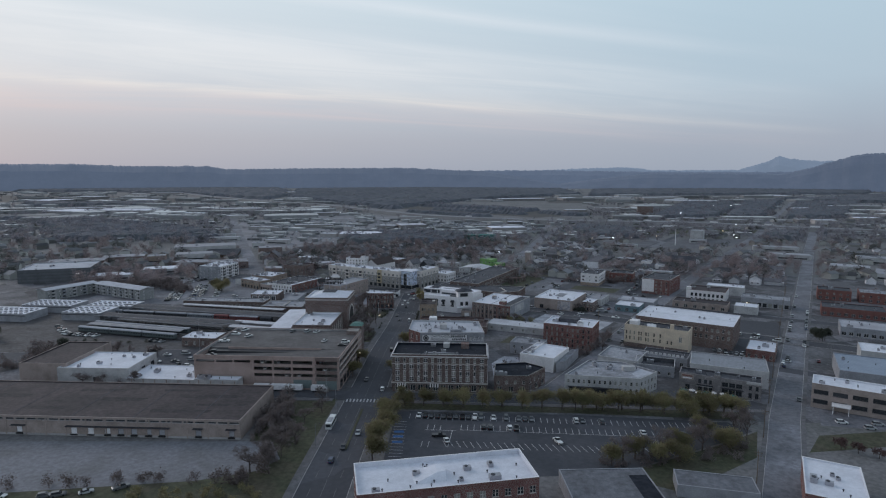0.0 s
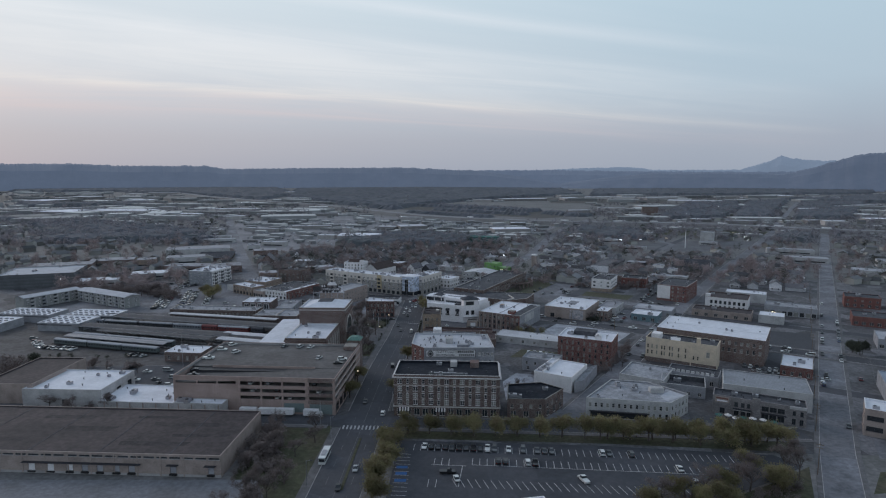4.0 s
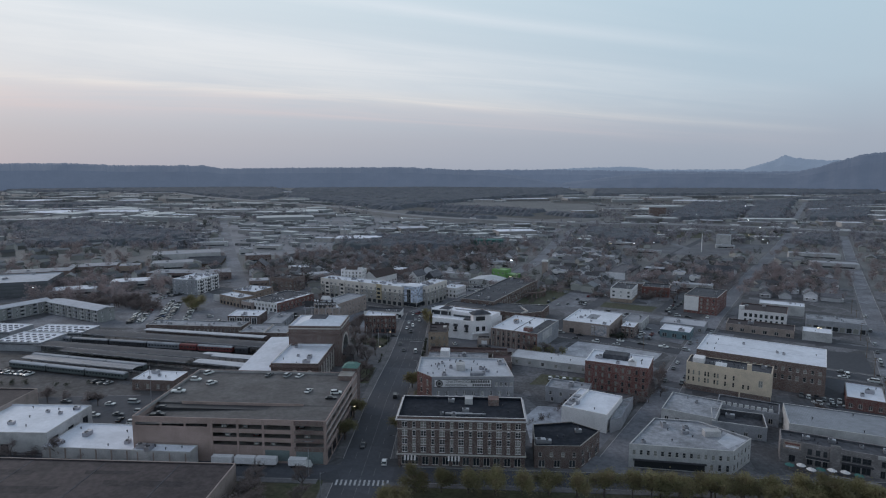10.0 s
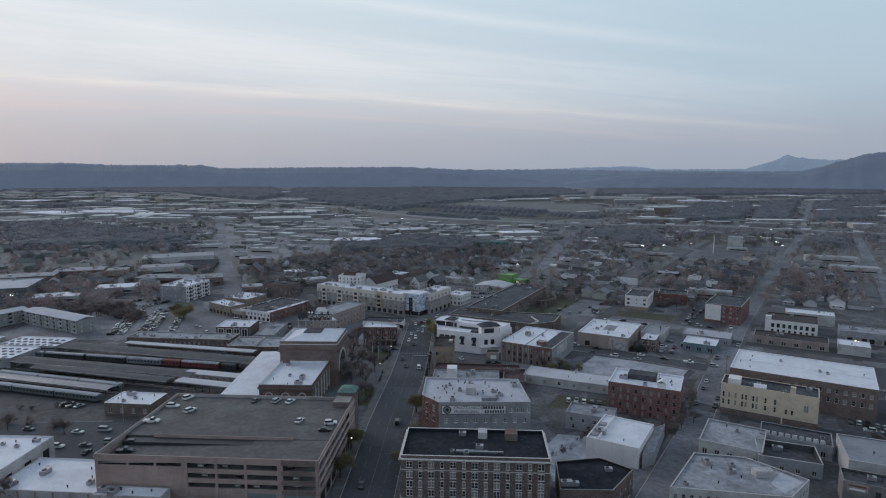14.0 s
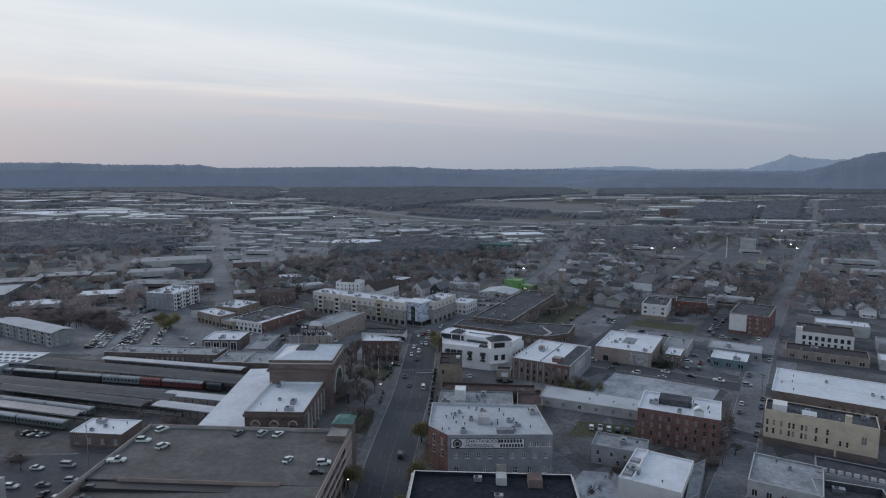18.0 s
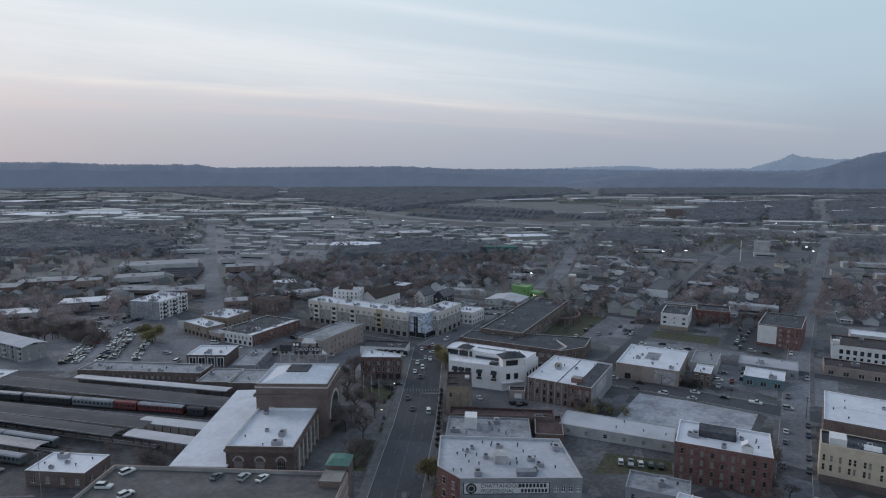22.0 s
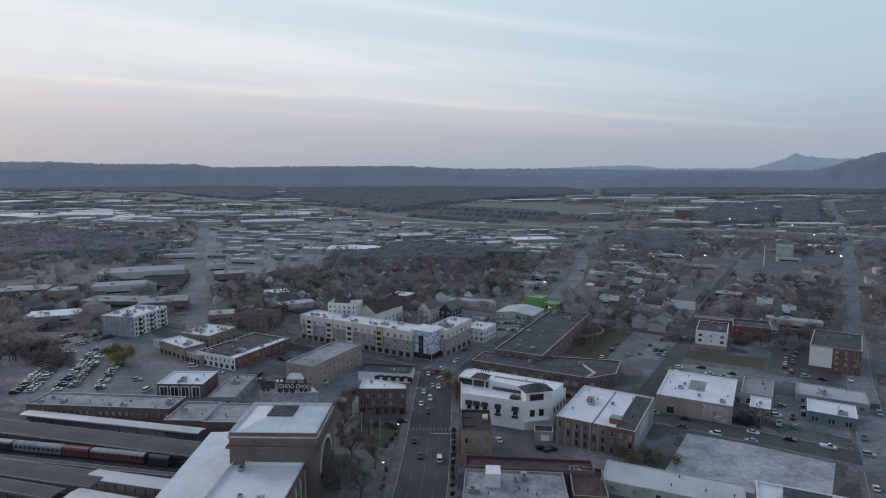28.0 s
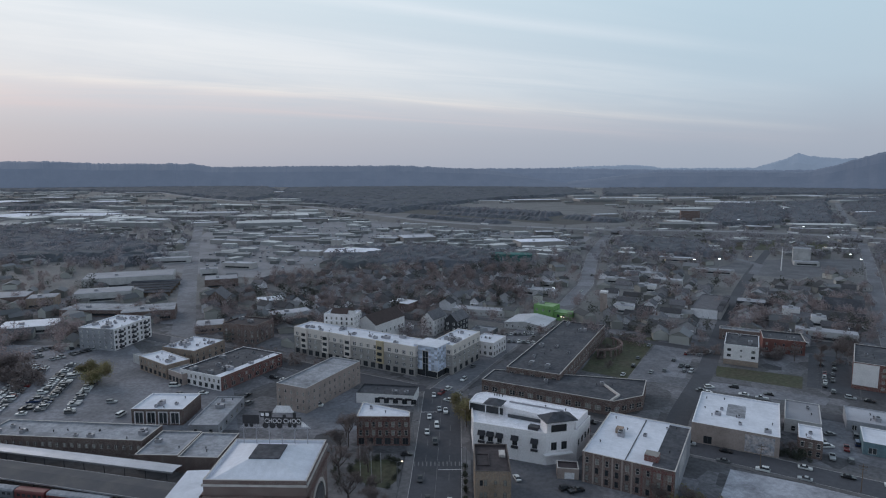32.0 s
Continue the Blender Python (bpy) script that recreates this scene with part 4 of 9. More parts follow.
# the brick hotel on the corner
ho = Building("brick_hotel", "five-storey dark brick hotel with pale stone trim and a white cornice", -0.4, 293.6, 46.0, 20.5, -3.4, 17.6, brick_dark, roof_black, 1.1, white_stone, category="hotel")
for z, style in ((14.7, "stone"), (11.4, "stone"), (8.3, "stone"), (5.4, "stone")):
    for i in range(13):
        ho.window(0, 2.6 + i * 3.4, z, 1.9 if i % 2 == 0 else 1.1, 2.0, "stone_double" if i % 2 == 0 else style, white_stone)
    for s in (1, 3):
        for i in range(5):
            ho.window(s, 2.6 + i * 3.8, z, 1.2, 1.9, style, white_stone)
for i in range(12):
    ho.window(0, 2.6 + i * 3.7, 0.6, 2.3, 3.0, "shop", stone_trim, dark_glass, name="shop_window")
for s in (0, 1, 3):
    length = ho.side(s)[2]
    ho.block("belt_course", s, -0.3, length + 0.3, 4.3, 4.75, 0.0, 0.4, stone_trim)
    ho.block("string_course", s, -0.1, length + 0.1, 13.9, 14.15, 0.0, 0.15, stone_trim)
    ho.block("cornice", s, -0.6, length + 0.6, 17.45, 17.75, 0.0, 0.75, white_stone, "projecting white cornice")
    ho.block("cornice_bed", s, -0.3, length + 0.3, 17.0, 17.45, 0.0, 0.35, brick_dark)
for u in (4.5, 20.4):
    aw = Shape()
    for i in range(7):
        aw.prism([(u - 2.1 + i * 0.6, -1.2), (u - 1.5 + i * 0.6, -1.2), (u - 1.5 + i * 0.6, 0), (u - 2.1 + i * 0.6, 0)], 2.7, 4.1, i % 2, [(u - 2.1 + i * 0.6, -0.1), (u - 1.5 + i * 0.6, -0.1), (u - 1.5 + i * 0.6, 0), (u - 2.1 + i * 0.6, 0)])
    part("striped_awning", aw, [stripe_awning, black_awning], ho.ob, "black and white striped awning", ho.at(0, 0, 0))
ho.finish()
part("roof_hatch", Shape().box(10, 14, 4, 8.5, 17.6, 20.0), brick_brown, ho.ob)
part("stair_bulkhead", Shape().box(1, 4, 5, 8.8, 17.6, 19.8), stucco_light, ho.ob)
part("duct", Shape().box(-6, 9, -5.5, -4.9, 17.6, 18.2).box(-6, 4, -4.2, -3.8, 17.6, 18.0), steel, ho.ob)
roof_things(ho, 5, 8, 7)

# white-roofed brick building below the start
nw = Building("brick_block", "brick block with a bright white membrane roof", 1.0, 178.6, 55.0, 19.6, 11.0, 12.4, brick_red, roof_white, 1.5, white_paint)
for z in (1.0, 5.0, 9.0):
    nw.row(0, 14, z, 1.9, 2.3, "double", frame=stone_trim)
    nw.row(3, 4, z, 1.6, 2.2, "double", frame=stone_trim)
nw.finish()
part("roof_hood", Shape().prism([(-10, -4), (0, -4), (0, 4), (-10, 4)], 12.4, 14.6, 0, [(-2.5, -2), (0, -2), (0, 3), (-2.5, 3)]), roof_white, nw.ob, "wedge-shaped white roof hood")
roof_things(nw, 7, 16, 11)
nr = Building("brick_block", "small brick block with a bright white roof", 126.0, 183.5, 16.9, 27.7, -28.6, 7.5, brick_red, roof_white, 0.5, white_paint)
nr.row(0, 4, 3.4, 1.4, 1.8)
nr.finish()
roof_things(nr, 4, 4, 12)
shed_felt = surface("grey_shed_felt", (0.16, 0.168, 0.18), stain=0.5, broad=0.12, tint=(0.1, 0.104, 0.11), mottle=0.25)
sh1 = Building("metal_shed", "low grey shed by the parking lot", 55, 186, 29, 21, 2, 5, stucco_grey, shed_felt, 0.1)
sh1.finish()
sh2 = Building("metal_shed", "long low shed with a grey felt roof", 91, 190, 25, 11, -14, 4, stucco_grey, shed_felt, 0.1)
part("roof_bay", Shape().box(8, 14, -10, 6, 5.0, 5.03), roof_black, sh1.ob, "black felt end of the roof")
sh2.finish()

# sign building south of the hotel
sg = Building("ballpark_shop", "grey-fronted three-storey brick building with a long painted sign", 0, 355, 40, 28, 0, 14.2, brick_red, roof_soft, 0.8, stucco_light,
              poly=[(-12.4, -17.4), (24.4, -17.2), (22.7, 9.4), (-18.2, 12.4), (-19.2, -9.4)], fronts={0: stucco_grey})
sg.row(0, 9, 6.4, 1.3, 1.9, "double", 3, 34.5, frame=white_paint)
sg.row(0, 4, 10.6, 1.3, 1.8, "double", 29, 35.6, frame=white_paint)
sg.row(0, 7, 1.0, 1.6, 2.2, "double", 3, 34, frame=white_paint)
for z in (6.2, 10.4):
    sg.row(4, 2, z, 1.3, 2.2, "stone", 3, 7.5, frame=stone_trim)
sg.finish()
board = sg.block("sign_board", 0, 1.0, 27.0, 10.0, 13.8, 0.0, 0.12, white_paint, "long white painted sign board")
board_edge = Shape().box(1.0, 27, -0.16, -0.12, 13.55, 13.8).box(1.0, 27, -0.16, -0.12, 10.0, 10.25).box(1, 1.25, -0.16, -0.12, 10.25, 13.55).box(26.75, 27, -0.16, -0.12, 10.25, 13.55)
part("sign_border", board_edge, black_paint, board, "black border")
badge = Shape().tube(0, 0, 0, 0.1, 1.6, 1.6, 20)
part("badge", badge, black_paint, board, "round dark emblem", pose(3.4, -0.14, 11.9, 90))
part("badge_ring", Shape().tube(0, 0, 0.1, 0.16, 1.15, 1.15, 20), stucco_light, board, "pale ring", pose(3.4, -0.14, 11.9, 90))
part("badge_dot", Shape().tube(0, 0, 0.16, 0.2, 0.75, 0.75, 20), black_paint, board, "dark centre", pose(3.4, -0.14, 11.9, 90))


def words(text, size, m, mat, parent, stretch=1.0):
    cu = bpy.data.curves.new("lettering", "FONT")
    cu.body, cu.size, cu.extrude = text, size, 0.03
    ob = new("lettering", cu)
    me = bpy.data.meshes.new_from_object(ob)
    bpy.data.objects.remove(ob)
    return part("lettering", me, mat, parent, "painted lettering", m @ Matrix.Diagonal((stretch, 1, 1, 1)))


words("CHATTANOOGA", 1.75, pose(6.2, -0.16, 12.15, 90), black_paint, board, 0.95)
words("PROFESSIONAL", 1.55, pose(6.2, -0.16, 10.55, 90), black_paint, board, 0.95)
bars = Shape()
for i in range(8):
    bars.box(17.6 + i * 1.08, 18.35 + i * 1.08, -0.17, -0.13, 12.15, 13.35)
for i in range(8):
    bars.box(18.4 + i * 1.02, 19.1 + i * 1.02, -0.17, -0.13, 10.55, 11.65)
part("lettering", bars, black_paint, board, "row of dark painted letter bars")
sg.block("doorway", 0, 17.2, 20.6, 0, 4.2, 0.0, 0.5, stone_trim, "pale entrance surround")
part("penthouse", Shape().box(-1, 3, -7, -2, 14.2, 17.0), stucco_light, sg.ob)
part("penthouse", Shape().box(5, 11, -15, -12.5, 14.2, 15.8), roof_greymetal, sg.ob)
roof_things(sg, 9, 26, 21, 4)

# ---- buildings along the middle of the flight ----
def shop(name, label, cx, cy, w, d, ang, h, wall, roof, rows=(), parapet=0.6, coping=None, units=2, vents=4, seed=1, fronts=None, sides=(0, 1), poly=None):
    """A plain flat-roofed town building. rows: (count, sill, width, height, style) on the front; the right side takes as many as fit."""
    b = Building(name, label, cx, cy, w, d, ang, h, wall, roof, parapet, coping, fronts=fronts, poly=poly)
    for n, z, ww, hh, style in rows:
        for s in sides:
            length = b.side(s)[2]
            k = n if s == 0 else max(1, int(n * length / b.side(0)[2]))
            b.row(s, k, z, ww, hh, style, frame=stone_trim, pane=dark_glass if style == "shop" else None)
    b.finish()
    if units + vents:
        roof_things(b, units, vents, seed)
    return b


def outline(*pts):
    """Middle of a footprint and its corners about it."""
    cx, cy = sum(p[0] for p in pts) / len(pts), sum(p[1] for p in pts) / len(pts)
    return cx, cy, [(x - cx, y - cy) for x, y in pts]


cx, cy, poly = outline((25.3, 282.2), (41.6, 281.6), (52.0, 294.8), (43.0, 303.2), (27.4, 300.6))
shop("brick_house", "dark brick corner shop with a black roof and an angled side", cx, cy, 20, 20, 0, 7.9, brick_dark, roof_black, ((4, 4.6, 1.2, 1.6, "sash"), (3, 0.6, 2.2, 2.6, "shop")), 0.7, units=3, vents=3, seed=31, poly=poly)
cx, cy, poly = outline((60.7, 311.8), (66.2, 315.0), (78.6, 338.4), (72.4, 334.2))
shop("grey_annex", "narrow grey annex along the white store", cx, cy, 8, 26, 0, 5.0, stucco_grey, roof_grey, (), 0.4, units=0, vents=0, seed=301, poly=poly)
shop("white_store", "white rendered store with a bright white stepped roof", 57.3, 326.8, 19.2, 24.3, -31, 7.4, stucco_white, roof_white, ((2, 0.4, 1.4, 2.2, "shop"),), 0.5, units=1, vents=1, seed=32, sides=(1,))
ws = bpy.data.objects["white_store"]
for i in range(3):
    part("roof_notch", Shape().box(-9.0, -6.2, -9 + i * 5.2, -6.6 + i * 5.2, 7.41, 8.3), stucco_grey, ws, "grey roof light housing")
part("roof_upstand", Shape().box(-5.6, -5.2, -11.6, 11.6, 7.41, 8.6), stucco_white, ws)
shop("grey_store", "small grey block with a flat roof", 51.5, 348.5, 19, 12, -24, 6.6, stucco_grey, roof_grey, ((4, 3.6, 1.2, 1.6, "sash"), (3, 0.6, 1.2, 1.8, "sash")), units=1, vents=2, seed=33)
cx, cy, poly = outline((59.6, 283.2), (94.2, 277.0), (105.8, 287.4), (93.0, 303.0), (76.8, 306.4))
co = Building("corner_block", "two-storey pale grey corner block with a stained flat roof", cx, cy, 46, 28, 0, 8.2, stucco_light, roof_grey, 0.6, stucco_light, poly=poly)
co.row(0, 14, 5.0, 1.1, 1.8, "sash", 1.8, 33.6, frame=stone_trim)
co.row(0, 3, 1.0, 1.1, 2.4, "sash", 28.4, 33.6, frame=stone_trim)
co.block("shop_front", 0, 2, 26, 0.4, 3.0, 0.0, 0.08, dark_glass, "dark shop front")
co.block("shop_canopy", 0, 1.5, 26.5, 3.1, 3.4, 0.0, 1.0, steel_dark)
co.row(1, 5, 5.0, 1.1, 1.8, "sash", frame=stone_trim)
co.row(1, 5, 1.0, 1.1, 2.4, "sash", frame=stone_trim)
co.row(4, 8, 5.0, 1.1, 1.7, "sash", frame=stone_trim)
co.finish()
part("penthouse", Shape().box(4, 10, -1.5, 1.5, 8.2, 10.4), stucco_light, co.ob)
part("white_patch", Shape().prism([(8, -11), (18, -4.4), (14, 2), (7, -5)], 8.2, 8.225), roof_soft, co.ob, "white-coated patch of roof")
roof_things(co, 4, 4, 34, 6)
shop("low_block", "low block with a pale roof and a row of roof lights", 100.8, 327, 21.2, 22.7, -32, 5.5, stucco_light, roof_grey, ((5, 1.0, 1.6, 2.2, "shop"),), units=1, vents=1, seed=35)
shop("walled_court", "sunken court with high grey parapet walls", 114.2, 314.3, 20, 15, -22, 3.2, stucco_grey, roof_dark, ((4, 1.0, 1.4, 1.6, "shop"),), 2.4, stucco_light, units=1, vents=2, seed=36)
lb = shop("low_block", "low dark-roofed block with a strip of white roof lights", 125.5, 328.5, 24, 13, -30, 5.2, stucco_grey, roof_dark, ((4, 1.0, 1.6, 2.2, "shop"),), units=1, vents=1, seed=302)
for i in range(9):
    part("roof_light", Shape().prism([(-10.4 + i * 2.3, -4), (-8.6 + i * 2.3, -4), (-8.6 + i * 2.3, -2.4), (-10.4 + i * 2.3, -2.4)], 5.2, 6.2, 0, [(-10.2 + i * 2.3, -3.6), (-8.8 + i * 2.3, -3.6), (-8.8 + i * 2.3, -2.8), (-10.2 + i * 2.3, -2.8)]), stucco_light, lb.ob)
ye = Building("cream_block", "three-storey cream-painted block with tall narrow windows", 131.6, 359.4, 37, 13.0, -31.5, 12.9, stucco_cream, roof_dark, 0.8, stucco_cream)
for z, hh in ((7.7, 2.3), (4.4, 2.3)):
    for u in (1.2, 3.4, 6.0, 8.7, 10.1, 12.9, 14.3, 17.6, 21.2):
        ye.window(0, u, z, 0.9, hh, "sash", stucco_cream)
for u in (25.4, 27.6):
    ye.window(0, u, 4.4, 0.9, 2.1, "sash", stucco_cream)
ye.window(0, 32.6, 6.6, 1.7, 3.0, "double", stone_trim)
ye.block("plinth", 0, 0, 37, 0, 2.6, 0.0, 0.1, brick_brown)
for u in (24.0,):
    ye.block("pilaster", 0, u - 0.3, u + 0.3, 0, 13.6, 0.0, 0.18, stucco_cream)
ye.finish()
part("chimney", Shape().box(8, 10, -6.2, -4.2, 12.9, 16.4), stucco_cream, ye.ob)
part("penthouse", Shape().box(-16, -11, -5, 1, 12.9, 15.8), stucco_white, ye.ob)
part("roof_light", Shape().prism([(-6, -3), (-1, -3), (-1, 0), (-6, 0)], 12.9, 14.2, 0, [(-6, -1.8), (-1, -1.8), (-1, -1.2), (-6, -1.2)]), white_paint, ye.ob)
roof_things(ye, 4, 5, 37)
lr = Building("long_brick_hall", "long brown brick hall with a bright white roof", 158.3, 380.8, 57.3, 34.6, -32.4, 14.3, brick_brown, roof_white, 0.4, white_paint)
lr.row(0, 12, 10.2, 1.3, 1.9, "sash", 21, 55, frame=stone_trim)
lr.row(0, 12, 6.0, 1.3, 2.2, "sash", 21, 55, frame=stone_trim)
lr.row(1, 4, 9.6, 2.0, 2.2, "grid", frame=steel_dark)
lr.row(3, 5, 9.0, 1.4, 2.0, "sash", frame=stone_trim)
lr.finish()
part("roof_ridge", Shape().box(-28.2, 28.2, -0.25, 0.25, 14.3, 14.45), roof_white, lr.ob)
roof_things(lr, 3, 5, 38)
shop("grey_hall", "grey hall with a pale sheet roof", 148.6, 304.2, 36, 22.9, -24, 8.4, stucco_light, roof_greymetal, (), 0.3, units=0, vents=3, seed=39)
stone_brown = surface("grey_brown_stonework", (0.27, 0.25, 0.245), stain=0.35, broad=0.25, pattern=brickwork(0.3, 0.6, (0.2, 0.19, 0.18), 0.25))
gf = Building("restaurant_row", "two-storey grey-brown stone restaurant row with dark glazing and a terrace", 135.1, 284.0, 36, 10, -27.2, 7.6, stone_brown, roof_dark, 0.8)
for u, w in ((9.4, 1.4), (12.0, 1.4), (14.2, 1.2), (20.6, 2.6), (23.6, 2.6), (26.6, 2.6), (31.4, 1.2), (34.2, 1.2)):
    gf.window(0, u, 4.5, w, 2.0, "double" if w > 2 else "sash", steel_dark, dark_glass)
for u, w in ((4.0, 2.0), (9.6, 1.8), (12.2, 1.8), (14.4, 1.4), (20.6, 2.6), (23.6, 2.6), (26.6, 2.6), (31.4, 1.4), (34.2, 1.4)):
    gf.window(0, u, 0.7, w, 2.4, "shop", steel_dark, dark_glass)
gf.block("stair_tower", 0, 15.6, 18.6, 0, 9.6, 0.0, 0.8, stone_brown)
gf.block("stone_bay", 0, 0.2, 7.4, 3.6, 8.8, 0.0, 0.3, stone_brown)
gf.block("balcony", 0, 8.2, 15.4, 3.4, 3.7, 0.0, 1.8, concrete)
gf.block("balcony_rail", 0, 8.2, 15.4, 3.7, 4.5, 1.7, 1.8, steel_dark)
gf.block("glazed_bay", 0, 19.2, 28.6, 3.3, 3.9, 0.0, 0.5, steel_dark)
gf.block("corner_bay", 0, 29.6, 35.9, 7.3, 8.5, 0.0, 0.3, stucco_light)
gf.block("garden_wall", 0, 15, 30, 0, 1.2, 6.4, 6.7, concrete)
board = gf.block("sign_board", 0, 1.0, 6.6, 5.6, 8.2, 0.3, 0.5, stucco_tan, "tan sign board with pale bars")
for i, z in enumerate((7.2, 6.1)):
    part("sign_bar", Shape().box(1.4 + i * 0.3, 6.2 - i * 0.3, -0.56, -0.51, z, z + 0.6), orange_red if i == 0 else white_paint, board, "unreadable line of the sign")
gf.finish()
for n, (u, out) in enumerate(((3, 6.5), (6.6, 5.2), (9.6, 7.2), (12.6, 5.6), (16, 4.6), (20, 4.2), (24, 4.8))):
    p = gf.ob.matrix_basis @ gf.at(0, u, 0, out) @ Vector((0, 0, 0))
    t = thing("patio_umbrella", "pale cloth patio umbrella over a small terrace table" if n % 3 else "dark green cloth patio umbrella on the terrace", "umbrella", pose(p.x, p.y, 0.02), "terrace umbrellas")
    part("canopy", Shape().tube(0, 0, 2.1, 2.8, 1.6, 0.08, 8), stripe_awning if n % 3 else green_metal, t)
    part("pole", Shape().tube(0, 0, 0, 2.3, 0.04, 0.04, 6), steel, t)
    part("table", Shape().tube(0, 0, 0.7, 0.75, 0.5, 0.5, 10), wood_brown, t)
roof_things(gf, 4, 5, 40, 2)
shop("brick_house", "small brick shop with slatted roof vents", 186.7, 343.2, 14.8, 22.7, -32, 5.0, brick_red, roof_white, ((4, 1.0, 1.4, 2.0, "shop"),), units=2, vents=2, seed=41)
rg = Building("tan_office", "tan two-storey office with dark window bands and a white roof edge", 190.2, 258.6, 44, 14, -33, 10.6, stucco_tan, roof_white, 0.7, white_paint)
for z in (2.2, 6.6):
    rg.row(0, 6, z, 5.6, 1.9, "grid", frame=steel_dark, pane=dark_glass)
    rg.row(3, 2, z, 3.4, 1.7, "grid", frame=steel_dark, pane=dark_glass)
rg.block("porch_roof", 0, 8, 15, 3.4, 3.8, 0.0, 5.0, stucco_white, "white porch roof")
for u in (8.6, 14.4):
    rg.block("porch_post", 0, u - 0.15, u + 0.15, 0, 3.4, 4.4, 4.7, stucco_white)
rg.finish()
roof_things(rg, 5, 6, 42)
shop("blue_roof_hall", "low hall with a blue-grey metal roof", 222, 300, 34, 34, -28, 7.4, stucco_grey, roof_bluemetal, ((6, 1, 2.4, 2.2, "shop"),), 0.3, units=2, vents=3, seed=43)
shop("white_hall", "pale flat-roofed hall beside the street", 250, 330, 26, 20, -30, 7, stucco_light, roof_white, ((5, 1, 2.0, 2.0, "shop"),), 0.4, units=3, vents=2, seed=44)
shop("grey_hall", "long grey hall with a pale roof", 283, 385, 40, 24, -30, 6, stucco_grey, roof_pale, ((10, 1, 2.4, 2.2, "shop"),), 0.4, units=4, vents=4, seed=45)
shop("red_hall", "low orange-red brick row", 306, 442, 40, 22, -30, 6, orange_red, roof_dark, ((9, 1, 2.4, 2.2, "shop"),), 0.6, units=3, vents=3, seed=46)
shop("red_hall", "orange-red two-storey brick block beside the street", 331, 503, 24, 18, -30, 8, orange_red, roof_dark, ((5, 1, 2.2, 2.2, "shop"), (5, 4.8, 1.4, 1.6, "sash")), 0.6, units=2, vents=3, seed=47)
shop("red_hall", "orange-red brick block with a pale roof", 358, 489, 26, 20, -30, 8, orange_red, roof_grey, ((5, 1, 2.2, 2.2, "shop"), (5, 4.8, 1.4, 1.6, "sash")), 0.6, units=2, vents=3, seed=48)
re_ = Building("red_brick_block", "four-storey red brick block with a white-edged roof", 80.6, 367.2, 29.8, 20.5, -25.5, 13.4, brick_red, roof_white, 0.7, white_paint)
for z in (10.2, 6.9, 3.6, 0.6):
    re_.row(0, 9, z, 1.1, 1.9, "stone", 2.2, 27.6, frame=brick_brown)
    re_.row(1, 6, z, 1.1, 1.9, "sash", frame=brick_brown)
    re_.row(3, 5, z, 1.1, 1.9, "sash", frame=brick_brown)
re_.finish()
part("dormer", Shape().box(5.5, 9.0, -9.6, -6.6, 13.4, 16.2).gable(5.5, 9.0, -9.6, -6.6, 16.2, 17.4, 0.2, axis="y"), white_paint, re_.ob, "white gabled roof house")
part("penthouse", Shape().box(-8, 4, -1, 6, 13.4, 15.8), roof_dark, re_.ob)
roof_things(re_, 5, 6, 49)
shop("long_shed", "long low pale shed with a white sheet roof", 53.4, 400, 43.8, 15, -23.9, 4.2, stucco_light, roof_metal, ((6, 1.2, 1.6, 1.6, "sash"),), 0.15, units=0, vents=4, seed=50)
b2 = Building("brick_block", "three-storey brick block, half its roof white and half black", 45.2, 448.6, 30.2, 39.0, -29.5, 10.4, brick_brown, roof_white, 0.6, stone_trim, fronts={1: stucco_grey})
for z in (7.2, 4.0, 0.7):
    b2.row(3, 8, z, 1.1, 1.9, "sash", frame=stone_trim)
    b2.row(0, 9, z, 1.2, 2.1, "sash", frame=stone_trim if z > 5 else steel_dark)
for i in range(10):
    b2.block("pilaster", 0, 0.4 + i * 3.2, 0.95 + i * 3.2, 0, 10.9, 0.0, 0.12, stucco_tan if i < 6 else brick_red)
b2.block("patch", 1, 9, 26, 4.5, 9.6, 0.0, 0.06, stucco_light, "pale rendered patch")
b2.block("red_front", 0, 20.4, 30.1, 9.3, 10.3, 0.0, 0.1, brick_red, "red brick part of the front")
b2.finish()
part("dark_roof", Shape().box(7.5, 14.7, -19, 19, 10.4, 10.43), roof_dark, b2.ob, "black tar half of the roof")
part("brick_stack", Shape().box(4.5, 9, -15, -11, 10.4, 12.6), brick_red, b2.ob)
part("roof_seam", Shape().box(-1.2, -0.9, -19, 19, 10.4, 10.6), steel_dark, b2.ob)
part("penthouse", Shape().box(-9, -6.5, 2, 5, 10.4, 12.2), brick_tan, b2.ob)
roof_things(b2, 3, 6, 51)

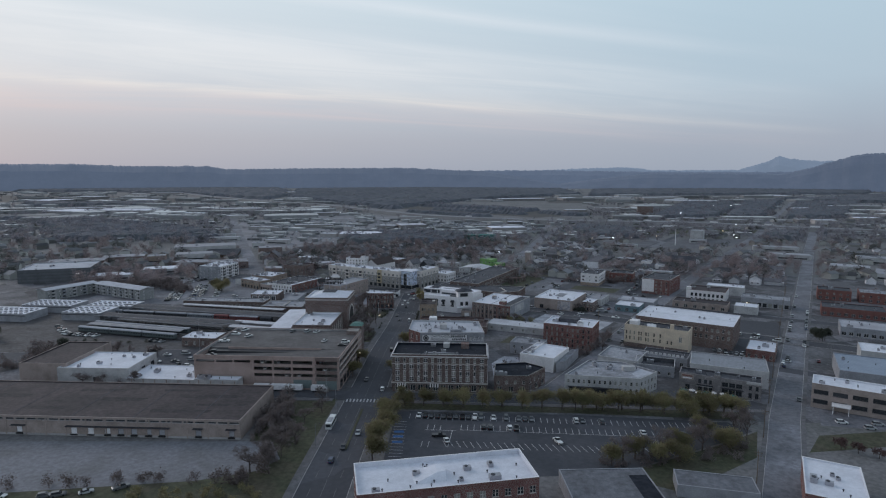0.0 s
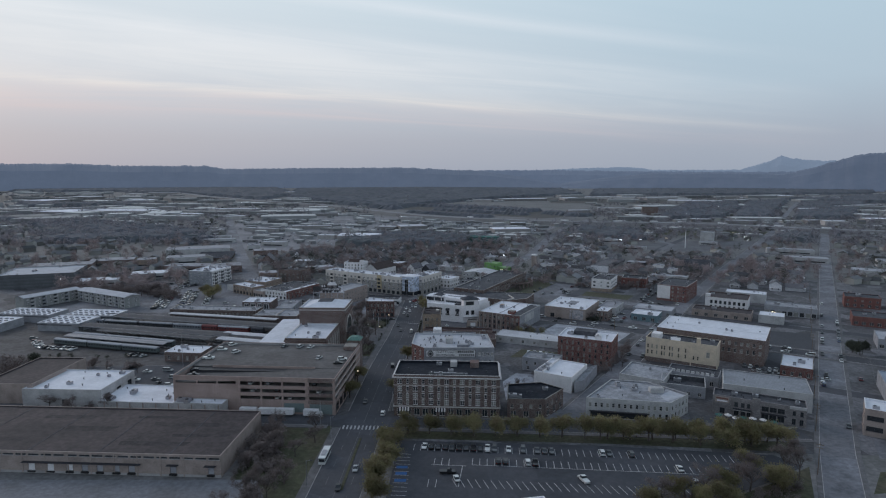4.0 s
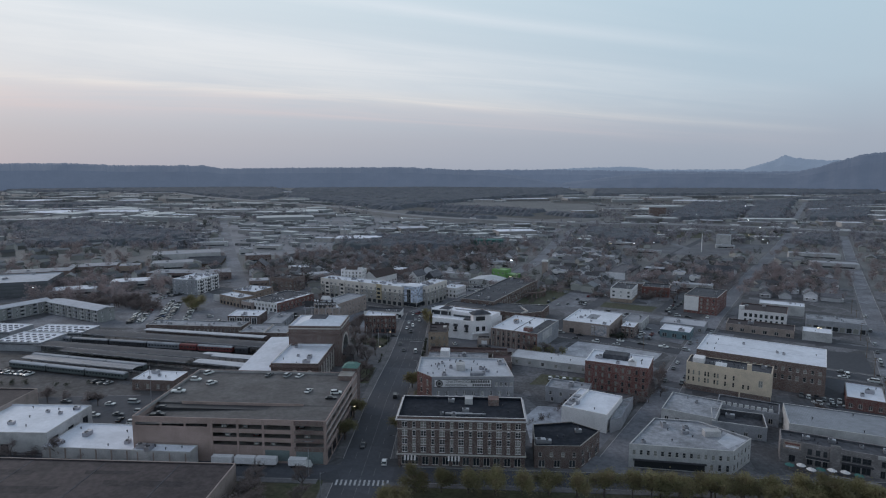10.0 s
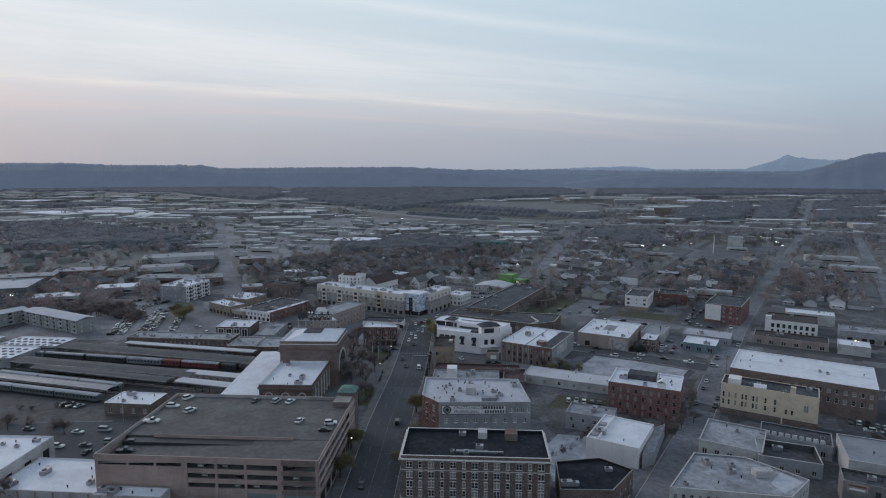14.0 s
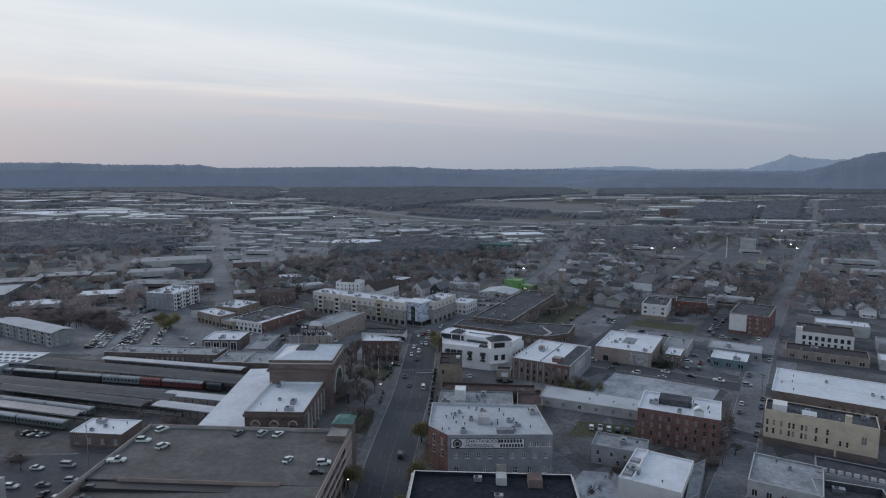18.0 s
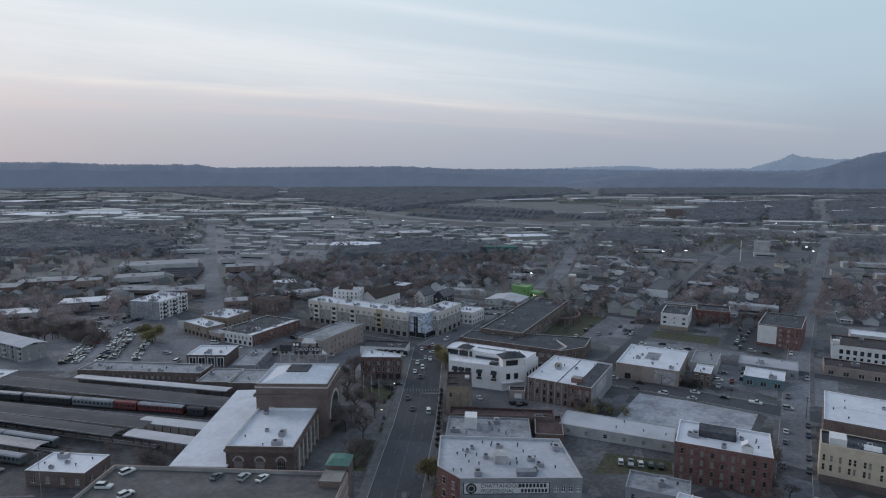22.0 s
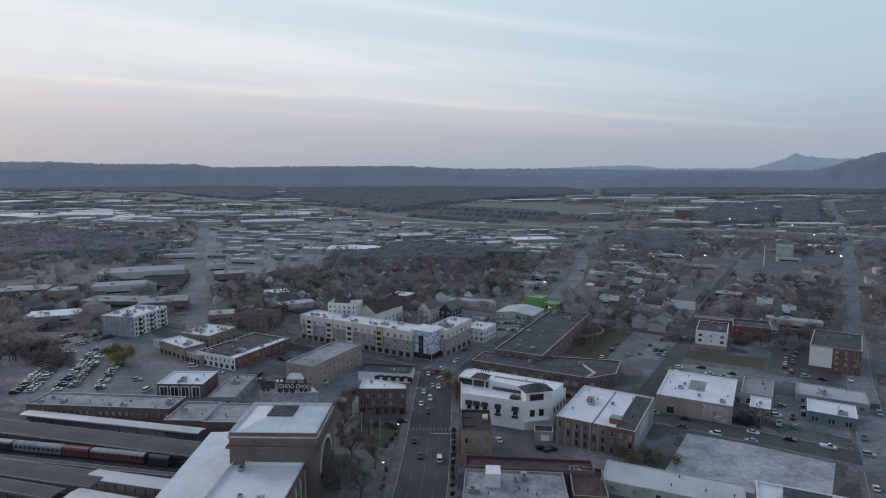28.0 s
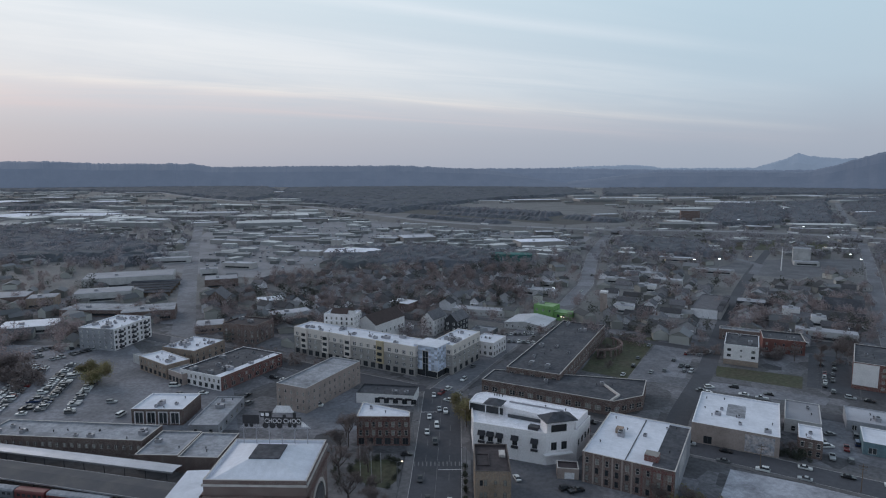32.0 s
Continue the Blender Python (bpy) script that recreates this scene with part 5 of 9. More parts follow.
# white modern block with roof decks
clean_white = surface("clean_white_render", (0.84, 0.83, 0.81), stain=0.15, broad=0.25, tint=(0.6, 0.59, 0.57))
roof_bright = surface("clean_white_membrane", (0.84, 0.85, 0.86), stain=0.25, broad=0.1, tint=(0.66, 0.67, 0.69), mottle=0.1)
wm = Building("white_modern_block", "white modern block with stepped roof decks and dark awnings", 6, 466, 40, 30, -26, 11.2, clean_white, roof_bright, 0.9, stucco_white,
              poly=[(-15.6, -13.2), (12.1, -11.2), (21.7, -3.3), (23.2, 11.7), (-20.4, 13.2), (-23.2, 11.2), (-24.3, 8.0), (-23.4, 3.4)])
for u in (3.4, 6.8, 10.4, 16.2, 23.6):
    wm.window(0, u, 5.6, 1.9, 3.0, "shop", steel_dark, dark_glass)
    aw = Shape().prism([(u - 1.4, -1.5), (u + 1.4, -1.5), (u + 1.4, 0), (u - 1.4, 0)], 8.0, 9.5, 0, [(u - 1.4, -0.1), (u + 1.4, -0.1), (u + 1.4, 0), (u - 1.4, 0)])
    part("awning", aw, black_awning, wm.ob, "black sloping awning", wm.at(0, 0, 0))
    wm.block("balcony", 0, u - 1.3, u + 1.3, 4.8, 5.5, 0.0, 0.9, steel_dark)
wm.row(1, 2, 5.4, 2.2, 3.0, "shop", 3.2, 7.2, frame=steel_dark, pane=dark_glass)
wm.row(2, 4, 5.4, 1.8, 2.6, "shop", frame=steel_dark, pane=dark_glass)
wm.row(7, 4, 5.4, 1.8, 2.6, "shop", frame=steel_dark, pane=dark_glass)
wm.finish()
UP = [(-22.8, -0.2), (-7.6, 0.4), (20.9, -2.6), (22.3, 11.0), (-20.2, 12.4), (-22.4, 10.8), (-23.5, 8.0)]
part("upper_storey", Shape().prism(UP, 11.2, 14.2), clean_white, wm.ob)
part("upper_parapet", Shape().ring(UP, inset(UP, 0.4), 14.2, 14.6), clean_white, wm.ob)
part("upper_roof", Shape().prism(inset(UP, 0.42), 14.2, 14.24), roof_bright, wm.ob)
part("terrace_screen", Shape().box(-22.4, -8.4, -0.42, -0.24, 11.4, 14.0), dark_glass, wm.ob, "dark glazing behind the terrace")
part("terrace_glazing", Shape().box(-6.0, 8.0, -1.5, -1.3, 11.4, 12.7), dark_glass, wm.ob, "low dark glazed screen on the terrace")
part("corner_tower", Shape().prism([(12.3, -10.8), (20.6, -4.0), (16.6, 0.6), (8.6, -6.4)], 11.2, 16.2), clean_white, wm.ob)
part("tower_roof", Shape().prism([(12.4, -12.2), (22.0, -4.2), (16.9, 1.8), (7.2, -6.2)], 16.2, 16.5).prism([(12.4, -12.0), (21.8, -4.2), (16.9, 1.6), (7.4, -6.2)], 16.5, 18.4, 0, [(13.4, -6.6), (16.2, -4.3), (15.6, -3.6), (12.8, -5.9)]), roof_dark, wm.ob, "dark hipped roof")
wm.block("tower_glazing", 1, 2.0, 8.0, 12.4, 15.0, 0.0, 0.12, dark_glass, "dark tower windows")
pav = part("roof_pavilion", Shape().box(-14.6, -14.3, -3.6, -3.3, 11.2, 16.2).box(-9.0, -8.7, -3.6, -3.3, 11.2, 16.2).box(-14.6, -14.3, 1.6, 1.9, 14.2, 16.2).box(-9.0, -8.7, 1.6, 1.9, 14.2, 16.2), white_paint, wm.ob)
part("pavilion_roof", Shape().prism([(-15.4, -4.4), (-7.9, -4.4), (-7.9, 2.7), (-15.4, 2.7)], 16.2, 17.8, 0, [(-12.2, -1.3), (-11.1, -1.3), (-11.1, -0.4), (-12.2, -0.4)]), roof_dark, pav, "dark hipped pavilion roof")
part("roof_screen", Shape().box(-8, 14, 6.2, 6.4, 14.2, 14.9), steel, wm.ob, "low metal screen along the roof")
part("terrace_lounge", Shape().box(4.4, 8.2, -8.6, -5.6, 11.2, 12.4), black_paint, wm.ob, "dark terrace bar")
part("entry_canopy", Shape().prism([(12.4, -13.0), (21.0, -6.0), (20.0, -4.8), (11.4, -11.8)], 4.0, 4.4), white_paint, wm.ob, "white entrance canopy")
for x, y in ((-16, 10.6), (-15, 10.7), (-14, 10.8), (-12.6, 10.8), (6.5, 7.6), (14.5, 7.4)):
    copy_thing(VENT, wm.ob.matrix_basis @ pose(x, y, 14.24))
gb = Building("garage", "low tan garage with a pale roller door", 18.4, 443.2, 7.4, 5.6, -8, 3.5, stucco_tan, roof_brown, 0.4, stone_trim)
gb.window(0, 4.2, 0.1, 3.4, 2.4, "plain", white_paint, white_paint, name="roller_door")
gb.finish()
tan_wall = surface("yellow_tan_brick", (0.31, 0.235, 0.165), pattern=brickwork(), broad=0.2, stain=0.3)
tt = Building("tan_brick_block", "narrow yellow-tan brick block with a dark roof and hatch", -9.6, 430, 11.3, 19.2, -2, 12.6, tan_wall, roof_brown, 0.8, stone_dark)
for z in (8.6, 4.6, 1.2):
    tt.window(0, 2.0, z, 1.0, 1.9, "sash", frame=steel_dark)
    tt.window(0, 3.3, z, 1.0, 1.9, "sash", frame=steel_dark)
    tt.window(0, 6.4, z + 0.5, 0.8, 1.2, "sash", frame=steel_dark)
    tt.window(0, 9.4, z, 1.0, 1.9, "sash", frame=steel_dark)
    tt.row(3, 4, z, 1.1, 1.9, "sash", frame=steel_dark)
    tt.row(1, 4, z, 1.1, 1.9, "sash", frame=steel_dark)
tt.finish()
part("light_well", Shape().ring([(-4.8, -4.5), (-0.8, -4.5), (-0.8, 3.5), (-4.8, 3.5)], [(-4.6, -4.3), (-1.0, -4.3), (-1.0, 3.3), (-4.6, 3.3)], 12.6, 12.95), roof_brown, tt.ob)
part("roof_hatch", Shape().box(2.6, 4.6, 1.5, 5.2, 12.6, 13.5), stone_trim, tt.ob, "pale roof hatch")
l1 = shop("low_block", "low block with grey flat roofs", 1, 397, 33, 19, -5, 4.6, stucco_grey, roof_grey, ((5, 0.8, 2.0, 2.2, "shop"),), units=3, vents=5, seed=53)
part("white_stair_box", Shape().box(-9.5, -4.6, -1, 5, 4.6, 9.2), white_paint, l1.ob, "white stair box")
red_roof = surface("red_brown_felt_roof", (0.1, 0.066, 0.062), stain=0.5, broad=0.2, tint=(0.06, 0.045, 0.045), mottle=0.25)
shop("brick_shell", "low dark brick hall with a red-brown roof", 7.5, 411, 44, 8, -6, 4.8, brick_brown, red_roof, (), 0.9, units=1, vents=2, seed=54)
shop("brick_shell", "low brick wing with a red-brown roof", 25.5, 399.5, 11, 19, -8, 4.2, brick_brown, red_roof, (), 0.8, units=1, vents=1, seed=303)

# the railway station: arched hall, tower block and white concourse roof
st = Building("station_wing", "brick station wing with arched windows and a white roof", -79.6, 381.5, 23.5, 34.5, -2.4, 11.6, brick_dark, roof_white, 1.0, stone_trim, category="railway station")
for u in (4.3, 11.75, 19.2):
    st.window(0, u, 2.0, 3.0, 5.2, "grid", stone_trim)
    arch = Shape()
    for i in range(9):
        a0, a1 = math.pi * i / 9, math.pi * (i + 1) / 9
        arch.prism([(u + 1.9 * math.cos(a0), 0), (u + 1.9 * math.cos(a1), 0), (u + 1.4 * math.cos(a1), 0), (u + 1.4 * math.cos(a0), 0)], 0, 0)
    ring = Shape()
    for i in range(9):
        a0, a1 = math.pi * i / 9, math.pi * (i + 1) / 9
        q = [(u + r * math.cos(a), 7.2 + r * math.sin(a)) for r, a in ((1.5, a0), (2.0, a0), (2.0, a1), (1.5, a1))]
        ring.face([(x, -0.15, z) for x, z in reversed(q)])
        ring.face([(q[1][0], -0.15, q[1][1]), (q[1][0], 0.0, q[1][1]), (q[2][0], 0.0, q[2][1]), (q[2][0], -0.15, q[2][1])])
    part("arch_head", ring, stone_trim, st.ob, "pale stone arch", st.at(0, 0, 0))
for u in (3.5, 9, 14.5, 20, 25.5, 31):
    st.window(1, u, 1.8, 2.6, 6.4, "grid", stone_trim)
    st.block("pilaster", 1, u + 2.2, u + 3.2, 0, 10.6, 0.0, 0.35, stone_trim, "white pilaster")
for s in (0, 1, 3):
    st.block("cornice", s, -0.5, st.side(s)[2] + 0.5, 10.6, 11.5, 0.0, 0.55, brick_brown)
st.finish()
roof_things(st, 4, 3, 55)
tw = Building("station_tower_block", "tall brick station hall with white hipped roof and dark skylight", -76.9, 411.2, 28.5, 25.6, -1.8, 21.6, brick_brown, roof_white, 1.0, stone_trim, category="railway station")
tw.row(0, 3, 9, 2.2, 4.2, "grid", 6, 22, frame=stone_trim)
ring = Shape()
for i in range(14):
    a0, a1 = math.pi * i / 14, math.pi * (i + 1) / 14
    q = [(12.8 + r * math.cos(a), 6.5 + r * math.sin(a)) for r, a in ((8.2, a0), (9.4, a0), (9.4, a1), (8.2, a1))]
    ring.face([(x, -0.25, z) for x, z in reversed(q)])
    ring.face([(q[1][0], -0.25, q[1][1]), (q[1][0], 0, q[1][1]), (q[2][0], 0, q[2][1]), (q[2][0], -0.25, q[2][1])])
    ring.face([(q[0][0], 0, q[0][1]), (q[0][0], -0.25, q[0][1]), (q[3][0], -0.25, q[3][1]), (q[3][0], 0, q[3][1])])
part("great_arch", ring, stone_trim, tw.ob, "great stone entrance arch", tw.at(1, 0, 0))
fan = Shape()
fan.face([(12.8 + 8.2 * math.cos(math.pi * i / 14), -0.06, 6.5 + 8.2 * math.sin(math.pi * i / 14)) for i in range(15)])
part("arch_glazing", fan, dark_glass, tw.ob, "dark arched window", tw.at(1, 0, 0))
for s in range(4):
    tw.block("cornice", s, -0.9, tw.side(s)[2] + 0.9, 17.4, 18.2, 0.0, 0.9, brick_brown)
    tw.block("upper_cornice", s, -0.4, tw.side(s)[2] + 0.4, 20.9, 21.4, 0.0, 0.4, stone_trim)
tw.finish()
part("hipped_roof", Shape().prism([(-13.6, -12.2), (13.6, -12.2), (13.6, 12.2), (-13.6, 12.2)], 21.6, 24.6, 0, [(-4.5, -4.5), (4.5, -4.5), (4.5, 4.5), (-4.5, 4.5)]), roof_white, tw.ob)
part("roof_light", Shape().box(-4.4, 4.4, -4.4, 4.4, 24.6, 25.0), roof_dark, tw.ob, "dark square roof light")
part("entrance_canopy", Shape().prism([(14.3, -8), (20.5, -8), (20.5, 8), (14.3, 8)], 5.2, 5.6), black_paint, tw.ob, "dark flat entrance canopy")
for y in (-7, 7):
    part("canopy_post", Shape().tube(20, y, 0, 5.2, 0.15, 0.15), steel_dark, tw.ob)
conc = thing("concourse_roof", "long white concourse roof beside the station", "canopy roof", pose(-102, 399, 0))
part("slab", Shape().prism([(-9.3, -35.5), (10.8, -36.4), (8.6, 13), (7.5, 38), (-9.8, 37)], 5.6, 6.1), roof_white, conc, "bright white roof slab")
for i in range(8):
    part("post", Shape().tube(-8, -32 + i * 9, 0, 5.6, 0.2, 0.2), steel_dark, conc)
    part("post", Shape().tube(6.5, -32 + i * 9, 0, 5.6, 0.2, 0.2), steel_dark, conc)
an = Building("brick_annex", "long low brick annex with a stained pale roof", -168.6, 467.1, 64.5, 14.1, -5.5, 6.4, brick_dark, roof_grey, 0.6, stone_trim)
an.row(0, 22, 3.2, 1.3, 1.7, "double", frame=stone_trim)
an.finish()
roof_things(an, 7, 8, 56, 2)
shop("brick_annex", "low brick annex with a white roof", -127.2, 457.6, 15.7, 20, -3, 5.4, brick_dark, roof_grey, (), 0.6, stone_trim, 1, 1, 57)
shop("brick_annex", "low brick annex with a white roof", -111.6, 455.7, 14.5, 20, -3, 5.4, brick_dark, roof_grey, (), 0.6, stone_trim, 0, 2, 58)
shop("brick_pavilion", "brick pavilion with a white roof", -148, 367.5, 21.5, 13.5, -6, 5.2, brick_brown, roof_white, ((4, 1.2, 1.6, 2.2, "double"),), 0.3, white_paint, 3, 3, 59)


def canopy(cx, cy, w, d, ang, h, mat, label, posts=8):
    t = thing("platform_canopy", label, "canopy", pose(cx, cy, 0, 0, 0, ang), "platform canopies")
    sh = Shape().prism([(-w / 2, -d / 2), (w / 2, -d / 2), (w / 2, d / 2), (-w / 2, d / 2)], h - 0.2, h + 0.05)
    part("roof", Shape().gable(-w / 2, w / 2, -d / 2, d / 2, h, h + d * 0.06, 0.0, thick=0.15), mat, t)
    part("fascia", Shape().box(-w / 2, w / 2, -d / 2 - 0.12, -d / 2 - 0.004, h - 0.35, h + 0.2), steel, t)
    part("fascia", Shape().box(-w / 2, w / 2, d / 2 + 0.004, d / 2 + 0.12, h - 0.35, h + 0.2), steel, t)
    for i in range(posts):
        part("post", Shape().tube(-w / 2 + (i + 0.5) * w / posts, 0, 0, h, 0.14, 0.14, 6), steel_dark, t)
    return t


canopy_dark = surface("dark_canopy_felt", (0.075, 0.077, 0.083), stain=0.4, broad=0.12, tint=(0.12, 0.115, 0.11), rough=0.8)
canopy(-126.3, 402.3, 31, 6.4, -14, 4.8, roof_metal, "white metal platform canopy")
canopy(-125.5, 389.4, 31, 6.4, -16, 4.8, roof_metal, "white metal platform canopy")
canopy(-177, 440.2, 136, 10.5, -14, 4.8, canopy_dark, "long dark platform canopy", 16)
canopy(-157, 447.5, 84, 5.0, -13.2, 5.6, roof_metal, "long pale platform canopy", 10)
canopy(-192, 415.8, 116, 9.5, -13.5, 4.6, canopy_dark, "long dark platform canopy", 16)
canopy(-185, 404.7, 84, 6.0, -15.5, 4.6, canopy_dark, "long dark platform canopy", 14)
canopy(-203, 392.8, 74, 6.0, -15.5, 4.4, roof_greymetal, "grey metal platform canopy in the yard", 10)


def carriage(cx, cy, ang, length, body, roof, label, dark=False):
    t = thing("railway_carriage", label, "train carriage", pose(cx, cy, 0, 0, 0, ang), "standing railway carriages")
    hl = length / 2
    part("underframe", Shape().box(-hl + 0.4, hl - 0.4, -1.1, 1.1, 0.55, 1.1), steel_dark, t)
    part("body", Shape().box(-hl, hl, -1.5, 1.5, 1.1, 3.6), body, t)
    sec = [(-1.52, 3.6), (-1.2, 4.15), (0, 4.4), (1.2, 4.15), (1.52, 3.6)]
    r = Shape()
    for (a, b), (c, d) in zip(sec, sec[1:]):
        r.face([(-hl - 0.05, a, b), (hl + 0.05, a, b), (hl + 0.05, c, d), (-hl - 0.05, c, d)])
    for x in (-hl - 0.05, hl + 0.05):
        r.face([(x, a, b) for a, b in (sec if x < 0 else sec[::-1])])
    part("roof", r, roof, t)
    n = int(length / 2)
    for i in range(n):
        part("window", Shape().box(-hl + 1 + i * 2 - 0.1, -hl + 2.1 + i * 2, -1.54, -1.5, 2.2, 3.1), dark_glass if not dark else stone_trim, t)
    for x in (-hl + 2.6, hl - 2.6):
        w = Shape()
        for dx in (-1.1, 1.1):
            for y in (-0.8, 0.7):
                w.rod((x + dx, y, 0.48), (x + dx, y + 0.12, 0.48), 0.46, 0.46, 12)
        part("bogie", w, steel_dark, t)
    return t


ln = Vector((math.cos(radians(-11)), math.sin(radians(-11))))
TRAIN = Vector((-141.5, 424.5))
for off, length, body, roof, label, dark in ((0, 22, red_paint, roof_grey, "long red railway carriage with a grey roof", False), (-17.4, 11, red_paint, red_paint, "short red railway car in the rail yard", False),
                                            (-34, 21, car_steel, roof_grey, "silver passenger carriage in the rail yard", False), (-58, 25, black_paint, roof_greymetal, "dark passenger carriage in the rail yard", False),
                                            (-84.5, 25, black_paint, roof_greymetal, "dark passenger carriage in the rail yard", False), (-111, 25, car_steel, roof_greymetal, "grey passenger carriage in the rail yard", False)):
    p = TRAIN + ln * off
    carriage(p.x, p.y, -11, length, body, roof, label, dark)
part("chassis", Shape().box(-4, 4, -1.2, 1.2, 0.6, 1.4), steel_dark, carriage(-124.5, 420.8, -11, 8, steel_dark, steel_dark, "small dark tender car in the rail yard"))
dirn = Vector((math.cos(radians(-15.5)), math.sin(radians(-15.5))))
for base, n in (((-178.4, 393.4), 3), ((-181.4, 379.3), 3)):
    for i in range(n):
        p = Vector(base) - dirn * i * 25.4
        carriage(p.x, p.y, -15.5, 24.6, sleeper_green, roof_pale, "dark grey-green sleeping carriage standing in the yard")
tracks = thing("railway_track", "rusty rails on dark ballast in the yard", "railway track", pose(0, 0, 0), "", "structure")
for (x, y), ang, length in (((-180, 432), -11, 140), ((-180, 427.5), -11, 140), ((-203, 400.2), -15.5, 90), ((-205.5, 386), -15.5, 84), ((-190, 408), -11, 130)):
    t = Shape()
    for off in (-0.75, 0.75):
        t.box(-length / 2, length / 2, off - 0.06, off + 0.06, 0.1, 0.27)
    part("rail_pair", t, steel_dark, tracks, "", pose(x, y, 0, 0, 0, ang))
    sl = Shape()
    for i in range(int(length / 1.4)):
        sl.box(-length / 2 + i * 1.4, -length / 2 + i * 1.4 + 0.28, -1.25, 1.25, 0.02, 0.1)
    part("sleepers", sl, wood_brown, tracks, "", pose(x, y, 0, 0, 0, ang))["kind"] = "stuff"
for (x, y), ang, length, wide in (((-176, 436.4), -11.5, 130, 3.0), ((-168, 424.0), -11.5, 120, 2.6), ((-190, 413.2), -13.5, 130, 3.2), ((-176, 402.6), -14.5, 100, 2.4), ((-200, 396.4), -15.5, 80, 2.2)):
    p = tagged(part("platform", Shape().box(-length / 2, length / 2, -wide / 2, wide / 2, 0, 0.55), paving, None, "", pose(x, y, 0, 0, 0, ang)), "long worn concrete platform in the rail yard", "platform", "", "structure")
    part("platform_edge", Shape().box(-length / 2, length / 2, wide / 2 - 0.25, wide / 2 - 0.02, 0.554, 0.57).box(-length / 2, length / 2, -wide / 2 + 0.02, -wide / 2 + 0.25, 0.554, 0.57), line_paint, p, "pale painted edge")
for n, (x, y, w, d) in enumerate(((-259, 438, 30, 22), (-252, 459, 36, 18), (-300, 462, 40, 20), (-318, 436, 44, 22))):
    s = shop("saw_roof_shed", "low shed with a white roof in stepped bays", x, y, w, d, -6.5, 5.4, stucco_grey, roof_white, (), 0.3, white_paint, 0, 0, 60 + n)
    across, deep = int(w / 4.4), int(d / 5)
    for i in range(across):
        for j in range(deep):
            x0, y0 = -w / 2 + 1.6 + i * (w - 3) / across, -d / 2 + 1.4 + j * (d - 2.4) / deep
            part("roof_light", Shape().prism([(x0, y0), (x0 + 1.9, y0), (x0 + 1.9, y0 + 1.7), (x0, y0 + 1.7)], 5.4, 5.95, 0, [(x0 + 0.2, y0 + 0.2), (x0 + 1.7, y0 + 0.2), (x0 + 1.7, y0 + 1.5), (x0 + 0.2, y0 + 1.5)]), skylight, s.ob, "grey roof light")
    part("eave_board", Shape().box(-w / 2 - 0.3, w / 2 + 0.3, -d / 2 - 0.3, -d / 2 - 0.004, 4.2, 4.6), steel_dark, s.ob)

# round the crossing of the two main streets
bk = Building("brick_corner_house", "three-storey dark red brick corner house on a wedge-shaped lot", -48.5, 472, 20.6, 14, 0, 11.2, brick_corner, roof_white, 0.7, stone_trim,
              poly=[(-10.3, -4.8), (10.3, -5.2), (10.3, -0.6), (9.0, 0.6), (-9.6, 10)])
for z in (7.6, 4.2):
    bk.row(0, 8, z, 1.2, 2.1, "sash", 1.5, 19.2, frame=stone_trim)
bk.row(0, 6, 0.5, 2.2, 2.6, "shop", frame=steel_dark, pane=dark_glass)
bk.row(4, 5, 4.2, 1.2, 2.1, "sash", frame=stone_trim)
bk.finish()
copy_thing(UNITS[2], pose(-54, 476.5, 11.2)), copy_thing(VENT, pose(-48, 472.5, 11.2))
ds = Building("dark_roof_shop", "low white shop with a dark roof and black awnings", -50.6, 515, 27, 12.4, -9, 4.4, stucco_white, roof_dark, 0.6, black_paint)
ds.row(0, 5, 0.7, 2.4, 2.4, "shop", 10, 27, frame=steel_dark, pane=dark_glass)
for i in range(4):
    ds.block("awning", 0, 10.5 + i * 4.2, 13.5 + i * 4.2, 3.0, 3.5, 0.0, 1.2, black_awning)
ds.finish()
roof_things(ds, 2, 2, 62)
lt = Building("beige_block", "long beige three-storey block with small windows", -83.2, 521.5, 16.6, 43, -26, 11.0, stucco_tan, roof_grey, 0.6, stucco_light)
for z in (7.8, 4.4, 1.2):
    lt.row(1, 11, z, 1.0, 1.6, "sash", frame=stone_trim)
    lt.row(0, 5, z, 1.0, 1.6, "sash", frame=stone_trim)
lt.finish()
ar = Building("arched_house", "brick house with four big white-framed arched windows", -145.2, 496.2, 21.9, 18.2, -1.9, 6.4, brick_dark, roof_white, 0.6, white_paint)
for i in range(4):
    ar.window(0, 3.2 + i * 5.1, 0.8, 3.4, 4.6, "shop", white_paint, dark_glass)
    ar.block("surround", 0, 1.2 + i * 5.1, 1.5 + i * 5.1, 0.4, 5.6, 0.0, 0.15, white_paint)
    ar.block("surround", 0, 4.9 + i * 5.1, 5.2 + i * 5.1, 0.4, 5.6, 0.0, 0.15, white_paint)
    ar.block("surround", 0, 1.2 + i * 5.1, 5.2 + i * 5.1, 5.604, 5.9, 0.0, 0.15, white_paint)
ar.finish()
roof_things(ar, 3, 2, 63)
shop("low_block", "narrow low block with a pale roof", -121.8, 491.9, 12.3, 31, -1.3, 4.2, stucco_grey, roof_grey, ((2, 1.0, 1.6, 1.8, "sash"),), 0.4, units=2, vents=2, seed=64)
rb = Building("brick_terrace", "two-storey brick terrace with a white rendered end", -135.2, 551.9, 28.1, 43.5, -26.9, 6.6, brick_red, roof_dark, 0.6, white_paint, fronts={0: stucco_white})
rb.row(0, 9, 3.8, 1.2, 1.8, "sash", frame=stone_trim)
